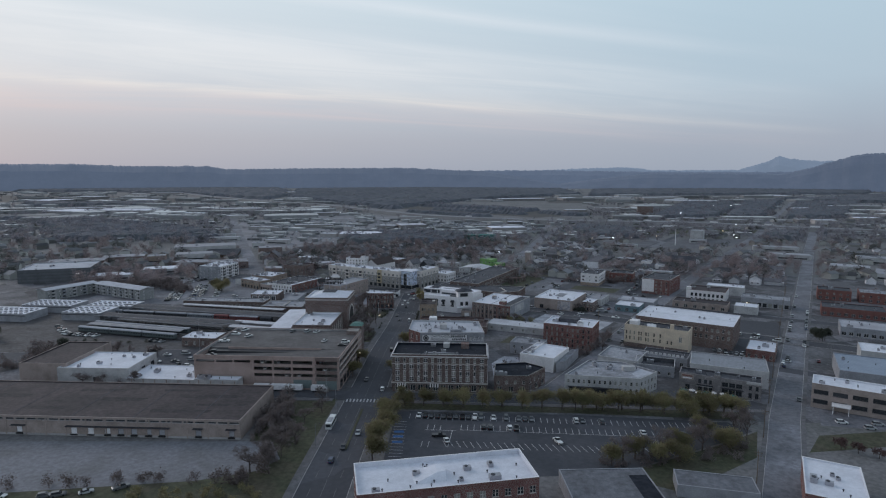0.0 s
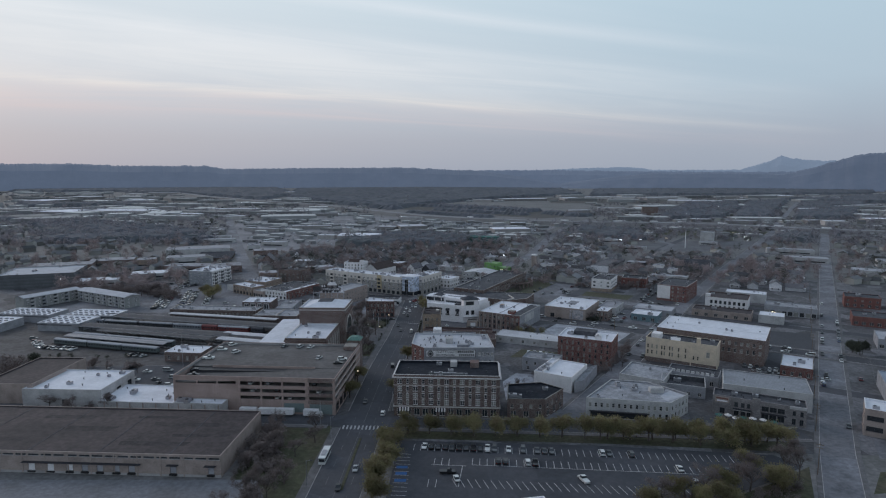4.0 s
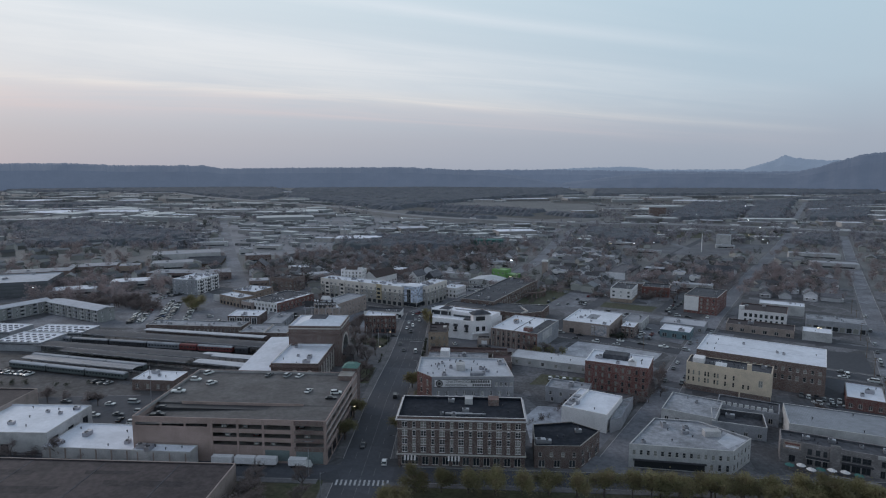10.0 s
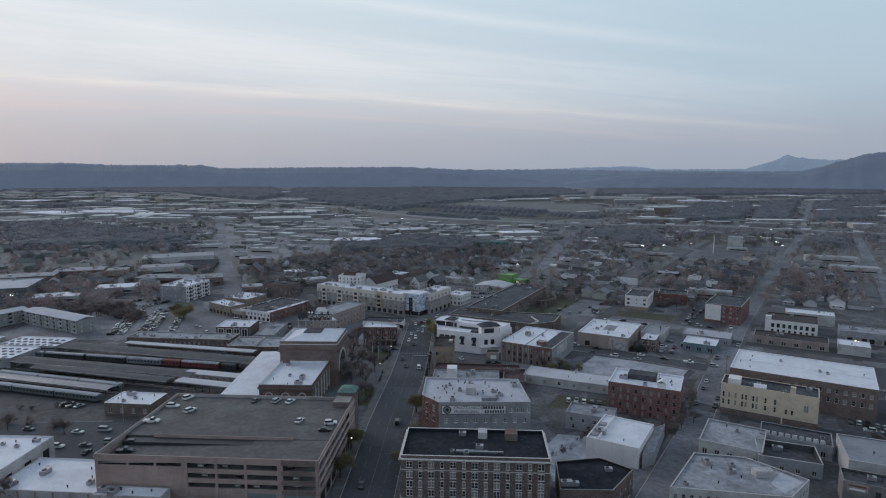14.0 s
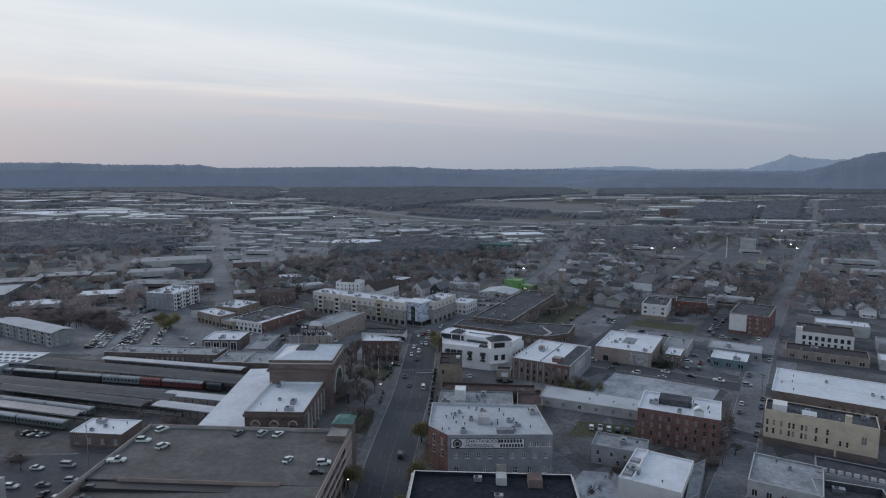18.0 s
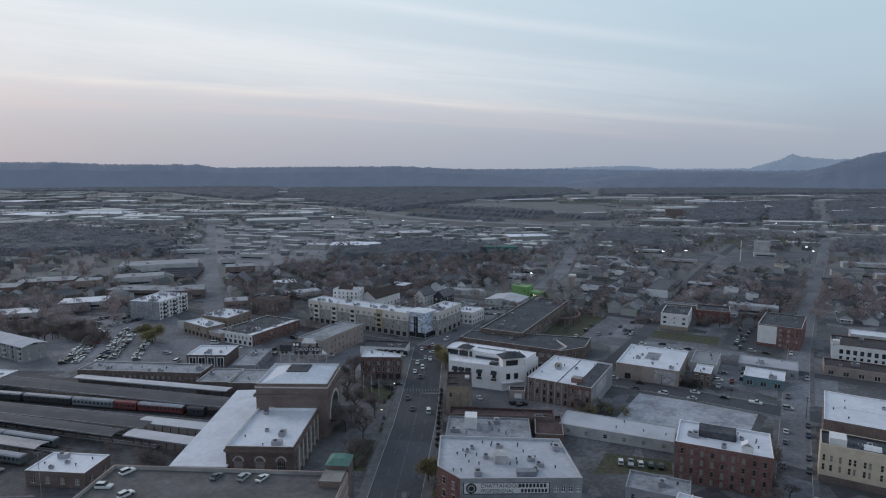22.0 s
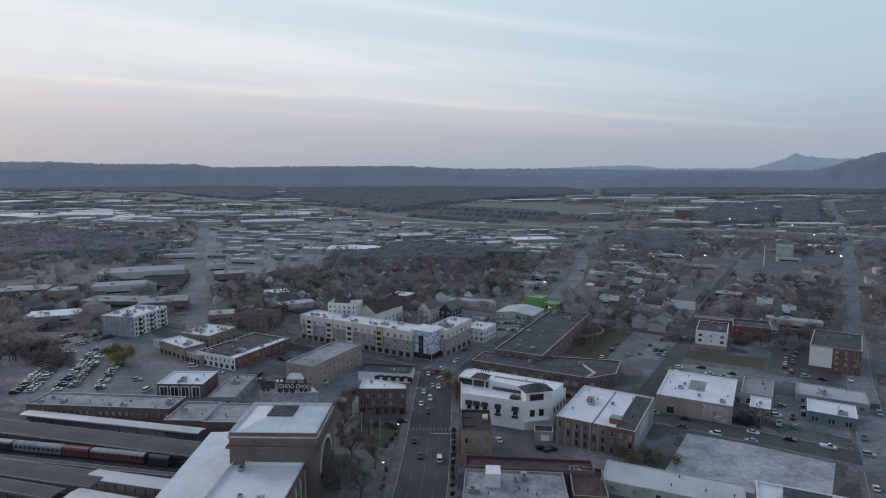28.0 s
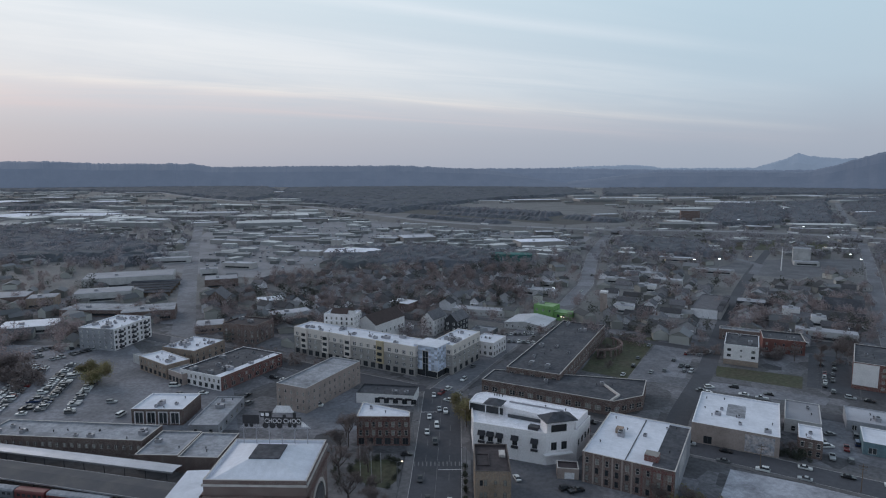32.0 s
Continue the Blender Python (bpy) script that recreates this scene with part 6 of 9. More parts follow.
rb.row(0, 7, 0.6, 2.0, 2.2, "shop", frame=steel_dark, pane=dark_glass)
rb.row(1, 9, 3.6, 1.6, 1.8, "double", frame=stone_trim)
rb.row(1, 8, 0.6, 2.4, 2.2, "shop", frame=stone_trim, pane=dark_glass)
rb.finish()
part("white_roof", Shape().box(8.5, 13.6, -21.3, 21.3, 6.6, 6.63), roof_white, rb.ob, "white strip of roof")
roof_things(rb, 12, 10, 65)
shop("brick_terrace", "tan brick terrace with stepped flat roofs", -167.6, 582, 23, 24, -22, 7.4, brick_tan, roof_white, ((5, 1.0, 2.0, 2.2, "shop"), (5, 4.2, 1.2, 1.6, "sash")), 0.6, units=12, vents=8, seed=66)
tr = Building("shop_terrace", "two-storey tan brick shop terrace beside the car park", -173.4, 556.6, 27, 13, -37, 7.0, brick_tan, roof_white, 0.6, stone_trim)
tr.row(0, 7, 4.2, 1.2, 1.8, "sash", frame=stone_trim)
tr.row(0, 6, 0.5, 2.6, 2.4, "shop", frame=steel_dark, pane=dark_glass)
tr.finish()
roof_things(tr, 4, 4, 311)
tr = Building("shop_terrace", "low tan shop terrace with glazed fronts", -156.6, 542.8, 13, 11, -37, 5.2, stucco_tan, roof_grey, 0.6, stone_trim)
tr.row(0, 4, 0.5, 2.4, 2.6, "shop", frame=steel_dark, pane=dark_glass)
tr.finish()
wedge = Building("wedge_shop", "small wedge-shaped shop with a pale gable wall", -190.6, 571.5, 9, 8, -37, 4.6, stucco_light, roof_pale, 0.3, poly=[(-6, -4), (4.4, -4), (4.4, 5), (2, 5)])
wedge.finish()
shop("brown_brick_block", "brown brick block with rows of windows", -147.5, 618.5, 23.5, 19.6, -18.6, 11.4, brick_brown, roof_brown, ((5, 1, 2.2, 2.2, "shop"), (5, 4.4, 1.8, 1.8, "double"), (5, 7.0, 1.8, 1.6, "double")), 0.6, units=2, vents=2, seed=67)
a2 = Building("apartment_block", "grey and white four-storey apartment block with balconies", -227.8, 612, 24, 33, -12, 12.6, stucco_grey, roof_white, 0.6, white_paint, fronts={1: stucco_white})
for z in (1.0, 4.1, 7.2, 10.2):
    a2.row(0, 6, z, 1.3, 1.7, "double", frame=white_paint)
    a2.row(1, 9, z, 1.6, 1.8, "double", frame=steel_dark)
    for i in range(3):
        a2.block("balcony", 1, 4 + i * 11, 7 + i * 11, z - 0.3, z + 0.8, 0.0, 1.2, steel_dark)
a2.finish()
roof_things(a2, 20, 10, 68, 1.5)

# new apartment house on the corner, with a tiled bay


def wing(name, label, cx, cy, w, d, ang, h, bays, seed):
    b = Building(name, label, cx, cy, w, d, ang, h, panel_grey, roof_white, 0.7, panel_cream, category="apartment building")
    for s in (0, 1, 3):
        length = b.side(s)[2]
        n = max(2, int(length / 4.6))
        for z in (4.6, 7.9, 11.2):
            b.row(s, n, z, 1.9, 1.8, "double", frame=white_paint)
        b.row(s, max(1, n - 1), 0.5, 3.0, 2.9, "shop", frame=steel_dark, pane=dark_glass)
        band = Shape().box(0, length, -0.12, 0, 13.1, h + 0.68).box(0, length, -0.12, 0, 10.6, 11.1)
        for i in range(n + 1):
            band.box(max(0, (i - 0.5) * length / n + 1.05), min(length, (i + 0.5) * length / n - 1.05), -0.12, 0, 11.1, 13.1)
        part("cream_band", band, panel_cream, b.ob, "pale top storey cladding", b.at(s, 0, 0))
    for u in bays:
        b.block("bay", 0, u - 2.2, u + 2.2, 3.8, h + 0.9, 0.0, 1.1, panel_cream if u != bays[0] else yellow_panel, "pale projecting bay")
        for z in (4.8, 8.1, 11.4):
            part("bay_window", Shape().box(u - 1.5, u + 1.5, -1.14, -1.1, z, z + 1.8), dark_glass, b.ob, "", b.at(0, 0, 0))
    b.finish()
    roof_things(b, 14, 8, seed, 2)
    return b


wing("apartment_house", "long new four-storey apartment house with grey and cream panels", -71.5, 574.5, 84, 15, -30.3, 15.2, (62, 8, 24, 40), 71)
wing("apartment_house", "short wing of a new four-storey apartment house", -17.5, 566.5, 14, 32, -30.3, 15.2, (7,), 72)
bay = thing("tiled_corner_bay", "glazed corner bay clad in pale blue and white tiles", "building", pose(-30.5, 552.5, 0, 0, 0, -31))
part("core", Shape().box(-7.2, 7.2, -6.2, 7, 0, 16.2), panel_cream, bay)
tile = Shape().box(-0.86, 0.86, -0.05, 0, -0.56, 0.56).mesh("tile")
for r in range(11):
    for c in range(8):
        if c in (3, 4) and r < 9:
            continue
        part("tile", tile, tile_blue, bay, "", pose(-6.3 + c * 1.8, -6.2, 4.2 + r * 1.14))
    for c in range(7):
        part("tile", tile, tile_blue, bay, "", pose(7.2, -5.2 + c * 1.8, 4.2 + r * 1.14, 0, 0, 90))
        part("tile", tile, tile_blue, bay, "", pose(-7.2, -5.2 + c * 1.8, 4.2 + r * 1.14, 0, 0, -90))
part("glazing", Shape().box(-1.6, 1.6, -6.28, -6.2, 0.2, 13.6).box(-7, 7, -6.26, -6.2, 0.3, 3.4).box(7.2, 7.26, -6, 6.8, 0.3, 3.4), dark_glass, bay, "dark strip of glazing")
part("roof", Shape().box(-7.3, 7.3, -6.3, 7.1, 16.2, 16.5), roof_white, bay)
part("mullion", Shape().box(-0.08, 0.08, -6.36, -6.28, 0.2, 13.6).box(-1.6, 1.6, -6.36, -6.28, 6.8, 7.0).box(-1.6, 1.6, -6.36, -6.28, 10.2, 10.4), steel, bay)

cr = Building("cream_tower_house", "old white rendered house with a small corner tower", -84.7, 601, 19, 13, -12, 21, stucco_white, roof_white, 0.8, stucco_white)
for z in (9, 12.4, 15.6, 18.4):
    cr.row(0, 6, z, 1.2, 1.7, "sash", frame=stone_trim)
    cr.row(1, 4, z, 1.2, 1.7, "sash", frame=stone_trim)
cr.finish()
part("turret", Shape().box(6, 9.3, -6.3, -3, 21, 24.5), stucco_white, cr.ob)
part("turret_roof", Shape().prism([(5.7, -6.6), (9.6, -6.6), (9.6, -2.7), (5.7, -2.7)], 24.5, 26.3, 0, [(7.5, -4.8), (7.8, -4.8), (7.8, -4.5), (7.5, -4.5)]), roof_brown_tile, cr.ob)
part("pent_roof", Shape().gable(-6, 4, -4, 4, 21.8, 24, 0.4), roof_brown_tile, cr.ob)


def hall(name, label, cx, cy, w, d, ang, h, rise, wall, roof, axis="y", rows=2, category="building"):
    """A gabled hall with windows along its sides."""
    t = thing(name, label, category, pose(cx, cy, 0, 0, 0, ang))
    body = Shape().box(-w / 2, w / 2, -d / 2, d / 2, 0, h)
    if axis == "y":
        for y in (-d / 2, d / 2):
            tri = [(-w / 2, y, h), (w / 2, y, h), (0, y, h + rise)]
            body.face(tri if y < 0 else tri[::-1])
    else:
        for x in (-w / 2, w / 2):
            tri = [(x, d / 2, h), (x, -d / 2, h), (x, 0, h + rise)]
            body.face(tri if x < 0 else tri[::-1])
    part("wall", body, wall, t)
    part("roof", Shape().gable(-w / 2, w / 2, -d / 2, d / 2, h, h + rise, 0.4, axis=axis), roof, t)
    fm = window_meshes(1.2, 1.7, "sash")
    for r in range(rows):
        z = 1.2 + r * (h - 1) / max(1, rows)
        for s in range(4):
            length = (w, d)[s % 2]
            n = max(1, int(length / 4))
            for i in range(n):
                u = -length / 2 + (i + 0.5) * length / n
                m = (pose(u, -d / 2 - 0.06, z), pose(w / 2 + 0.06, u, z, 0, 0, 90), pose(-u, d / 2 + 0.06, z, 0, 0, 180), pose(-w / 2 - 0.06, -u, z, 0, 0, -90))[s]
                part("window", WIN_FLAT, [white_paint, pane_glass], t, "", m)
    return t


WIN_FLAT = Shape()
for x0, x1, z0, z1 in ((-0.7, -0.58, 0, 1.8), (0.58, 0.7, 0, 1.8), (-0.58, 0.58, 1.68, 1.8), (-0.58, 0.58, 0, 0.12), (-0.58, 0.58, 0.86, 0.94)):
    WIN_FLAT.box(x0, x1, -0.06, 0.06, z0, z1)
WIN_FLAT.box(-0.58, 0.58, -0.02, 0.05, 0.12, 1.68, 1)
WIN_FLAT = WIN_FLAT.mesh("window")
for mat in (white_paint, pane_glass):
    WIN_FLAT.materials.append(mat)

hall("church_hall", "white hall with a brown pitched roof", -63, 614, 15, 30, -32, 14.5, 5, stucco_white, roof_brown_tile)
hall("gabled_house", "tall gabled white house with a dark roof", -30, 633, 9, 16, -30, 11, 4.5, stucco_white, roof_shingle, rows=3)
hall("gabled_house", "tall gabled charcoal house with pale windows", -15, 629, 9, 16, -30, 11, 4.5, charcoal_panel, roof_shingle, rows=3)
shop("white_shop_block", "small white block with a flat roof", 3, 590, 14, 18, -30, 8, stucco_white, roof_white, ((4, 1.0, 1.8, 2.0, "shop"), (4, 4.6, 1.2, 1.8, "sash")), 0.5, units=2, vents=2, seed=73)

# brick school with dark flat roofs
s1 = Building("school_wing", "low brick school wing with black flat roofs", 30, 515, 71.1, 26, 0, 6.2, brick_school, roof_dark, 0.5, stone_trim, category="school",
              poly=[(-36, 8.6), (19.4, -20.2), (34.6, -13.4), (43, 6.6), (-28.6, 23.4)])
s1.row(0, 14, 1.6, 2.6, 2.2, "double", frame=stone_trim)
s1.row(1, 4, 1.6, 2.6, 2.2, "double", frame=stone_trim)
s1.finish()
roof_things(s1, 2, 4, 74, 16)
part("roof_kerb", Shape().prism([(19.0, -19.0), (24.6, -12.6), (21.6, 1.0), (20.8, 0.9), (23.6, -12.4), (18.3, -18.6)], 6.2, 7.0), stone_trim, s1.ob, "pale raised roof kerb")
s2 = Building("school_wing", "long brick school wing with a black roof and pale coping", 43.2, 576, 27.2, 105, -27, 8.4, brick_school, roof_dark, 0.7, stone_trim, category="school")
s2.row(1, 20, 1.6, 2.6, 2.2, "double", frame=stone_trim)
s2.row(1, 20, 5.0, 2.6, 2.0, "double", frame=stone_trim)
s2.row(0, 5, 5.0, 2.2, 2.0, "double", frame=stone_trim)
s2.finish()
roof_things(s2, 10, 8, 75)
arc = thing("school_arcade", "curved low brick colonnade beside the school", "colonnade", pose(72, 592, 0, 0, 0, -27))
for i in range(10):
    a = radians(-70 + i * 14)
    x, y = -6 + 16 * math.cos(a), 16 * math.sin(a)
    part("pillar", Shape().box(-0.5, 0.5, -0.5, 0.5, 0, 4), brick_brown, arc, "", pose(x, y, 0, 0, 0, -70 + i * 14))
    part("lintel", Shape().box(-0.6, 0.6, -2.1, 2.1, 4, 5), brick_brown, arc, "", pose(x, y, 0, 0, 0, -70 + i * 14))

w3 = Building("white_apartment_block", "plain white three-storey block with a dark flat roof", 145.6, 575.2, 17.2, 27, -27.7, 10.6, stucco_white, roof_dark, 0.6, white_paint)
w3.block("base_storey", 0, -0.06, 17.26, 0, 2.9, 0.0, 0.06, brick_tan, "tan brick base storey")
w3.block("base_storey", 1, 0.0, 27, 0, 2.9, 0.0, 0.06, brick_tan, "tan brick base storey")
for z in (4.4, 7.6):
    w3.row(0, 2, z, 1.9, 1.5, "double", 2.6, 14.6, frame=steel_dark)
    w3.window(0, 8.6, z + 0.3, 0.9, 1.0, "plain", steel_dark)
    w3.row(1, 6, z, 1.6, 1.5, "double", frame=steel_dark)
w3.finish()
roof_things(w3, 2, 4, 76)
shop("red_brick_row", "low red brick row with a crenellated parapet", 179.4, 594, 22, 20, -24, 7.4, orange_red, roof_dark, ((5, 1.0, 1.8, 2.0, "shop"), (5, 4.4, 1.2, 1.6, "sash")), 0.9, stone_trim, 2, 2, 77)
shop("brick_row", "long low brick row with a pale stepped parapet", 170, 612, 36, 8, -27, 6, brick_brown, roof_grey, ((6, 1.0, 1.8, 2.0, "shop"),), 0.9, stone_trim, 2, 2, 79)
mu = Building("mural_store", "store with a white roof and a painted mural on its front", 95.6, 478.8, 30.6, 37.7, -28.9, 7.6, stucco_tan, roof_white, 0.6, white_paint)
mu.window(0, 6, 0.4, 3.0, 3.0, "shop", steel_dark, dark_glass)
mu.block("mural", 0, 19, 29, 0.5, 7.2, 0.0, 0.05, surface("mural_paint", (0.5, 0.46, 0.44), stain=0.5, broad=0.5, tint=(0.2, 0.25, 0.3), vary=0.5, fine=1.2), "pale painted mural")
mu.finish()
roof_things(mu, 5, 6, 80)
part("dark_patch", Shape().box(-4, 3, -4, 10, 7.6, 7.62), roof_grey, mu.ob, "stained roof patch")
shop("narrow_brick_house", "narrow two-storey tan brick house", 115.2, 461.5, 7.9, 14, -30, 6.8, brick_brown, roof_white, ((3, 4.0, 1.2, 1.8, "stone"), (3, 0.8, 1.4, 2.0, "sash")), 0.5, white_paint, 1, 1, 81)
rw = Building("red_white_block", "red brick block with one blank white wall", 197.6, 537.4, 23.3, 38, -35, 12.8, brick_red, roof_dark, 0.6, stone_trim)
for z in (1, 4.2, 7.4, 10.2):
    rw.row(0, 3, z, 1.3, 1.6, "sash", 12.5, 21, frame=stone_trim)
    rw.row(1, 8, z, 1.3, 1.6, "sash", frame=stone_trim)
rw.block("blank_wall", 0, 0.1, 10.5, 2.0, 12.9, 0.0, 0.1, stucco_white, "blank white wall panel")
rw.finish()
roof_things(rw, 3, 4, 82)
ac = Building("arcaded_house", "white arcaded house with dark arches and a tile roof edge", 224.4, 502.9, 30.1, 24, -31, 8.2, stucco_white, roof_brown, 0.5, roof_red_tile)
ac.row(0, 8, 3.6, 2.0, 2.8, "plain", 4.5, 27.5, frame=white_paint, pane=dark_glass)
ac.row(0, 8, 0.6, 1.6, 1.9, "plain", 4.5, 27.5, frame=white_paint, pane=dark_glass)
ac.finish()
part("corner_turret", Shape().box(-15, -11.6, -12, -8.6, 8.2, 11), stucco_white, ac.ob)
roof_things(ac, 2, 2, 83)
shop("white_hall", "flat white-roofed hall beside the street", 250, 525, 30, 14, -30, 7, stucco_light, roof_white, (), 0.4, units=1, vents=2, seed=84)
shop("workshop_row", "grey workshop row with white roller doors", 259, 476, 34, 18, -30, 6.6, stucco_grey, roof_grey, ((9, 0.3, 3.0, 3.2, "plain"),), 0.5, units=3, vents=3, seed=85)
shop("teal_shop", "small teal-fronted shop with a white roof", 145.6, 460.6, 18.1, 16, -31, 4.6, teal_paint, roof_white, ((3, 0.6, 2.6, 2.4, "shop"),), 0.4, white_paint, 1, 2, 86)
shop("pink_block", "low pale block with a stained brown roof", 205, 470, 40, 16, -31, 4.5, stucco_tan, roof_brown, ((6, 0.6, 2.4, 2.2, "shop"),), 0.6, units=2, vents=2, seed=87)
shop("small_hall", "small pale windowless hall by a lot", 232, 452, 16, 14, -31, 5.5, stucco_light, roof_white, (), 0.3, units=0, vents=1, seed=88)
shop("grey_shop", "small dark grey flat-roofed shop", 2.5, 623, 15, 12, -25, 5.2, stucco_dark, roof_greymetal, ((3, 1.0, 1.6, 2.0, "shop"),), 0.4, units=1, vents=1, seed=304)
shop("low_terrace", "long low house with a dull flat roof", 4, 686, 40, 11, -18, 4.2, stucco_light, roof_pale, ((8, 1.0, 1.2, 1.4, "sash"),), 0.2, units=1, vents=4, seed=305)
hall("metal_shed", "low pale shed with a curved-looking metal roof", 36.7, 650, 28, 26, -28, 4, 2.0, stucco_light, roof_metal, rows=1)
lg = shop("lime_green_house", "lime green painted house in two flat-roofed blocks", 52.4, 675, 15, 12, -36, 9.4, lime_paint, lime_pale, ((3, 5.6, 1.6, 1.6, "sash"),), 0.4, lime_pale, 1, 1, 89)
part("side_block", Shape().box(7.6, 19, -4, 6, 0, 6.0), lime_paint, lg.ob, "lower lime green block")
part("side_roof", Shape().box(7.7, 18.9, -3.9, 5.9, 6.0, 6.12), lime_pale, lg.ob)
part("side_window", Shape().box(10, 12, -4.06, -4, 2.4, 4.4).box(14, 16, -4.06, -4, 2.4, 4.4), dark_glass, lg.ob)

# apartments and halls on the left
sage_wall = surface("grey_green_siding", (0.34, 0.35, 0.33), stain=0.25, broad=0.2, pattern=ribs(0.25, 2, 0.88))
for n, (x, y, w, d, a) in enumerate(((-275, 515.5, 62, 12.5, -28.5), (-322, 514, 44, 12.5, 62))):
    b = Building("garden_apartments", "three-storey grey-green garden apartments with dark recessed balconies", x, y, w, d, a, 8.8, sage_wall, roof_soft, 0.25, stucco_light, category="apartment building")
    units = int(w / 7.4)
    for s_ in (0, 2):
        for i in range(units):
            u = (i + 0.5) * w / units
            for z in (0.6, 3.4, 6.2):
                b.window(s_, u - 1.9, z + 0.3, 1.5, 1.5, "double", white_paint)
                # Dark pane stands in for the shade of a recessed balcony.
                b.window(s_, u + 1.5, z, 2.6, 2.1, "plain", stucco_light, dark_glass, name="balcony_recess")
                b.block("balcony_rail", s_, u + 0.1, u + 2.9, z - 0.15, z + 0.85, 0.0, 1.1, stucco_light if (i + n) % 2 else stucco_grey)
            b.block("party_pier", s_, u + 3.2, u + 3.6, 0, 8.9, 0.0, 0.5, stucco_light)
    for z in (0.9, 3.7, 6.5):
        b.row(1, 2, z, 1.3, 1.4, "double", frame=white_paint)
    b.finish()
    part("pitched_roof", Shape().gable(-w / 2, w / 2, -d / 2, d / 2, 9.0, 10.2, 0.7), roof_soft, b.ob, "low pale grey pitched roof")
shop("grey_big_hall", "large grey hall with a pale recessed roof", -385, 606, 62, 50, 18, 12, stucco_dark, roof_soft, (), 0.8, concrete, 4, 4, 90)
tf = Building("far_brick_tower", "pale tower-like block beside a tall chimney", 400.3, 944, 18, 24, -29, 16, stucco_light, roof_grey, 0.6)
tf.finish()
shop("pale_store", "low pale rendered store beside the mural store", 127, 486, 13, 24, -30, 5.2, stucco_light, roof_pale, ((2, 0.8, 1.6, 2.2, "sash"),), 0.4, units=1, vents=2, seed=191)
shop("grey_store", "long low grey store with a pale flat roof", 158, 480, 28, 18, -30, 4.2, stucco_grey, roof_pale, ((5, 0.8, 1.6, 2.0, "shop"),), 0.4, units=2, vents=3, seed=192)

hall("brick_chapel", "gabled dark red brick chapel beside the avenue", -200, 712, 15, 22, 8, 8, 6.5, brick_dark, roof_shingle, rows=2)
rack = thing("lumber_sheds", "long low dark open sheds of a timber yard", "shed", pose(-284, 778, 0, 0, 0, 14))
for i in range(5):
    y = -28 + i * 13
    part("roof", Shape().gable(-21, 21, y - 3.4, y + 3.4, 4.0, 5.0, 0.3, axis="x"), roof_dark, rack)
    part("stack", Shape().box(-20, -1, y - 2.4, y + 2.4, 0, 2.8).box(0.5, 20, y - 2.4, y + 2.4, 0, 3.3), wood_brown, rack, "stacked brown timber")
    posts = Shape()
    for j in range(8):
        posts.box(-20.6 + j * 5.85, -20.35 + j * 5.85, y - 3.2, y - 2.95, 0, 4.2)
    part("post_row", posts, steel_dark, rack)

# ---- distance: houses, halls and woods ----
def clear_of(x, y, keep):
    return all((x - a) ** 2 + (y - b) ** 2 > r * r for a, b, r in keep)


def near_line(x, y, line, dist):
    p = Vector((x, y))
    for a, b in zip(line, line[1:]):
        a, b = Vector(a), Vector(b)
        f = max(0, min(1, (p - a).dot(b - a) / (b - a).length_squared))
        if (p - a.lerp(b, f)).length < dist:
            return True
    return False


ROADS = ((MARKET, 15), (SOUTH, 14), (MAIN, 14), (QUEST, 12), (RIGHT, 14), (LEFT, 15), (HIGH, 28), (BACK1, 9), (BACK2, 12), (BACK3, 9), (CROSS, 12))


def on_road(x, y, more=0):
    return any(near_line(x, y, line, d + more) for line, d in ROADS)


def inside(x, y, poly):
    hit, k = False, len(poly)
    for i in range(k):
        (x0, y0), (x1, y1) = poly[i], poly[(i + 1) % k]
        if (y0 > y) != (y1 > y) and x < x0 + (y - y0) / (y1 - y0) * (x1 - x0):
            hit = not hit
    return hit


TAKEN = []
for ob in list(scene.objects):
    if ob.parent is None and ob.type == "EMPTY" and ob.get("category") and ob.location.z > -100 and ob.location.y > 330:
        spread = max([max(abs(v) for v in c.bound_box[0][:2]) for c in ob.children if c.type == "MESH"] or [0])
        if spread > 4:
            TAKEN.append((ob.location.x, ob.location.y, spread * 1.05 + 5))


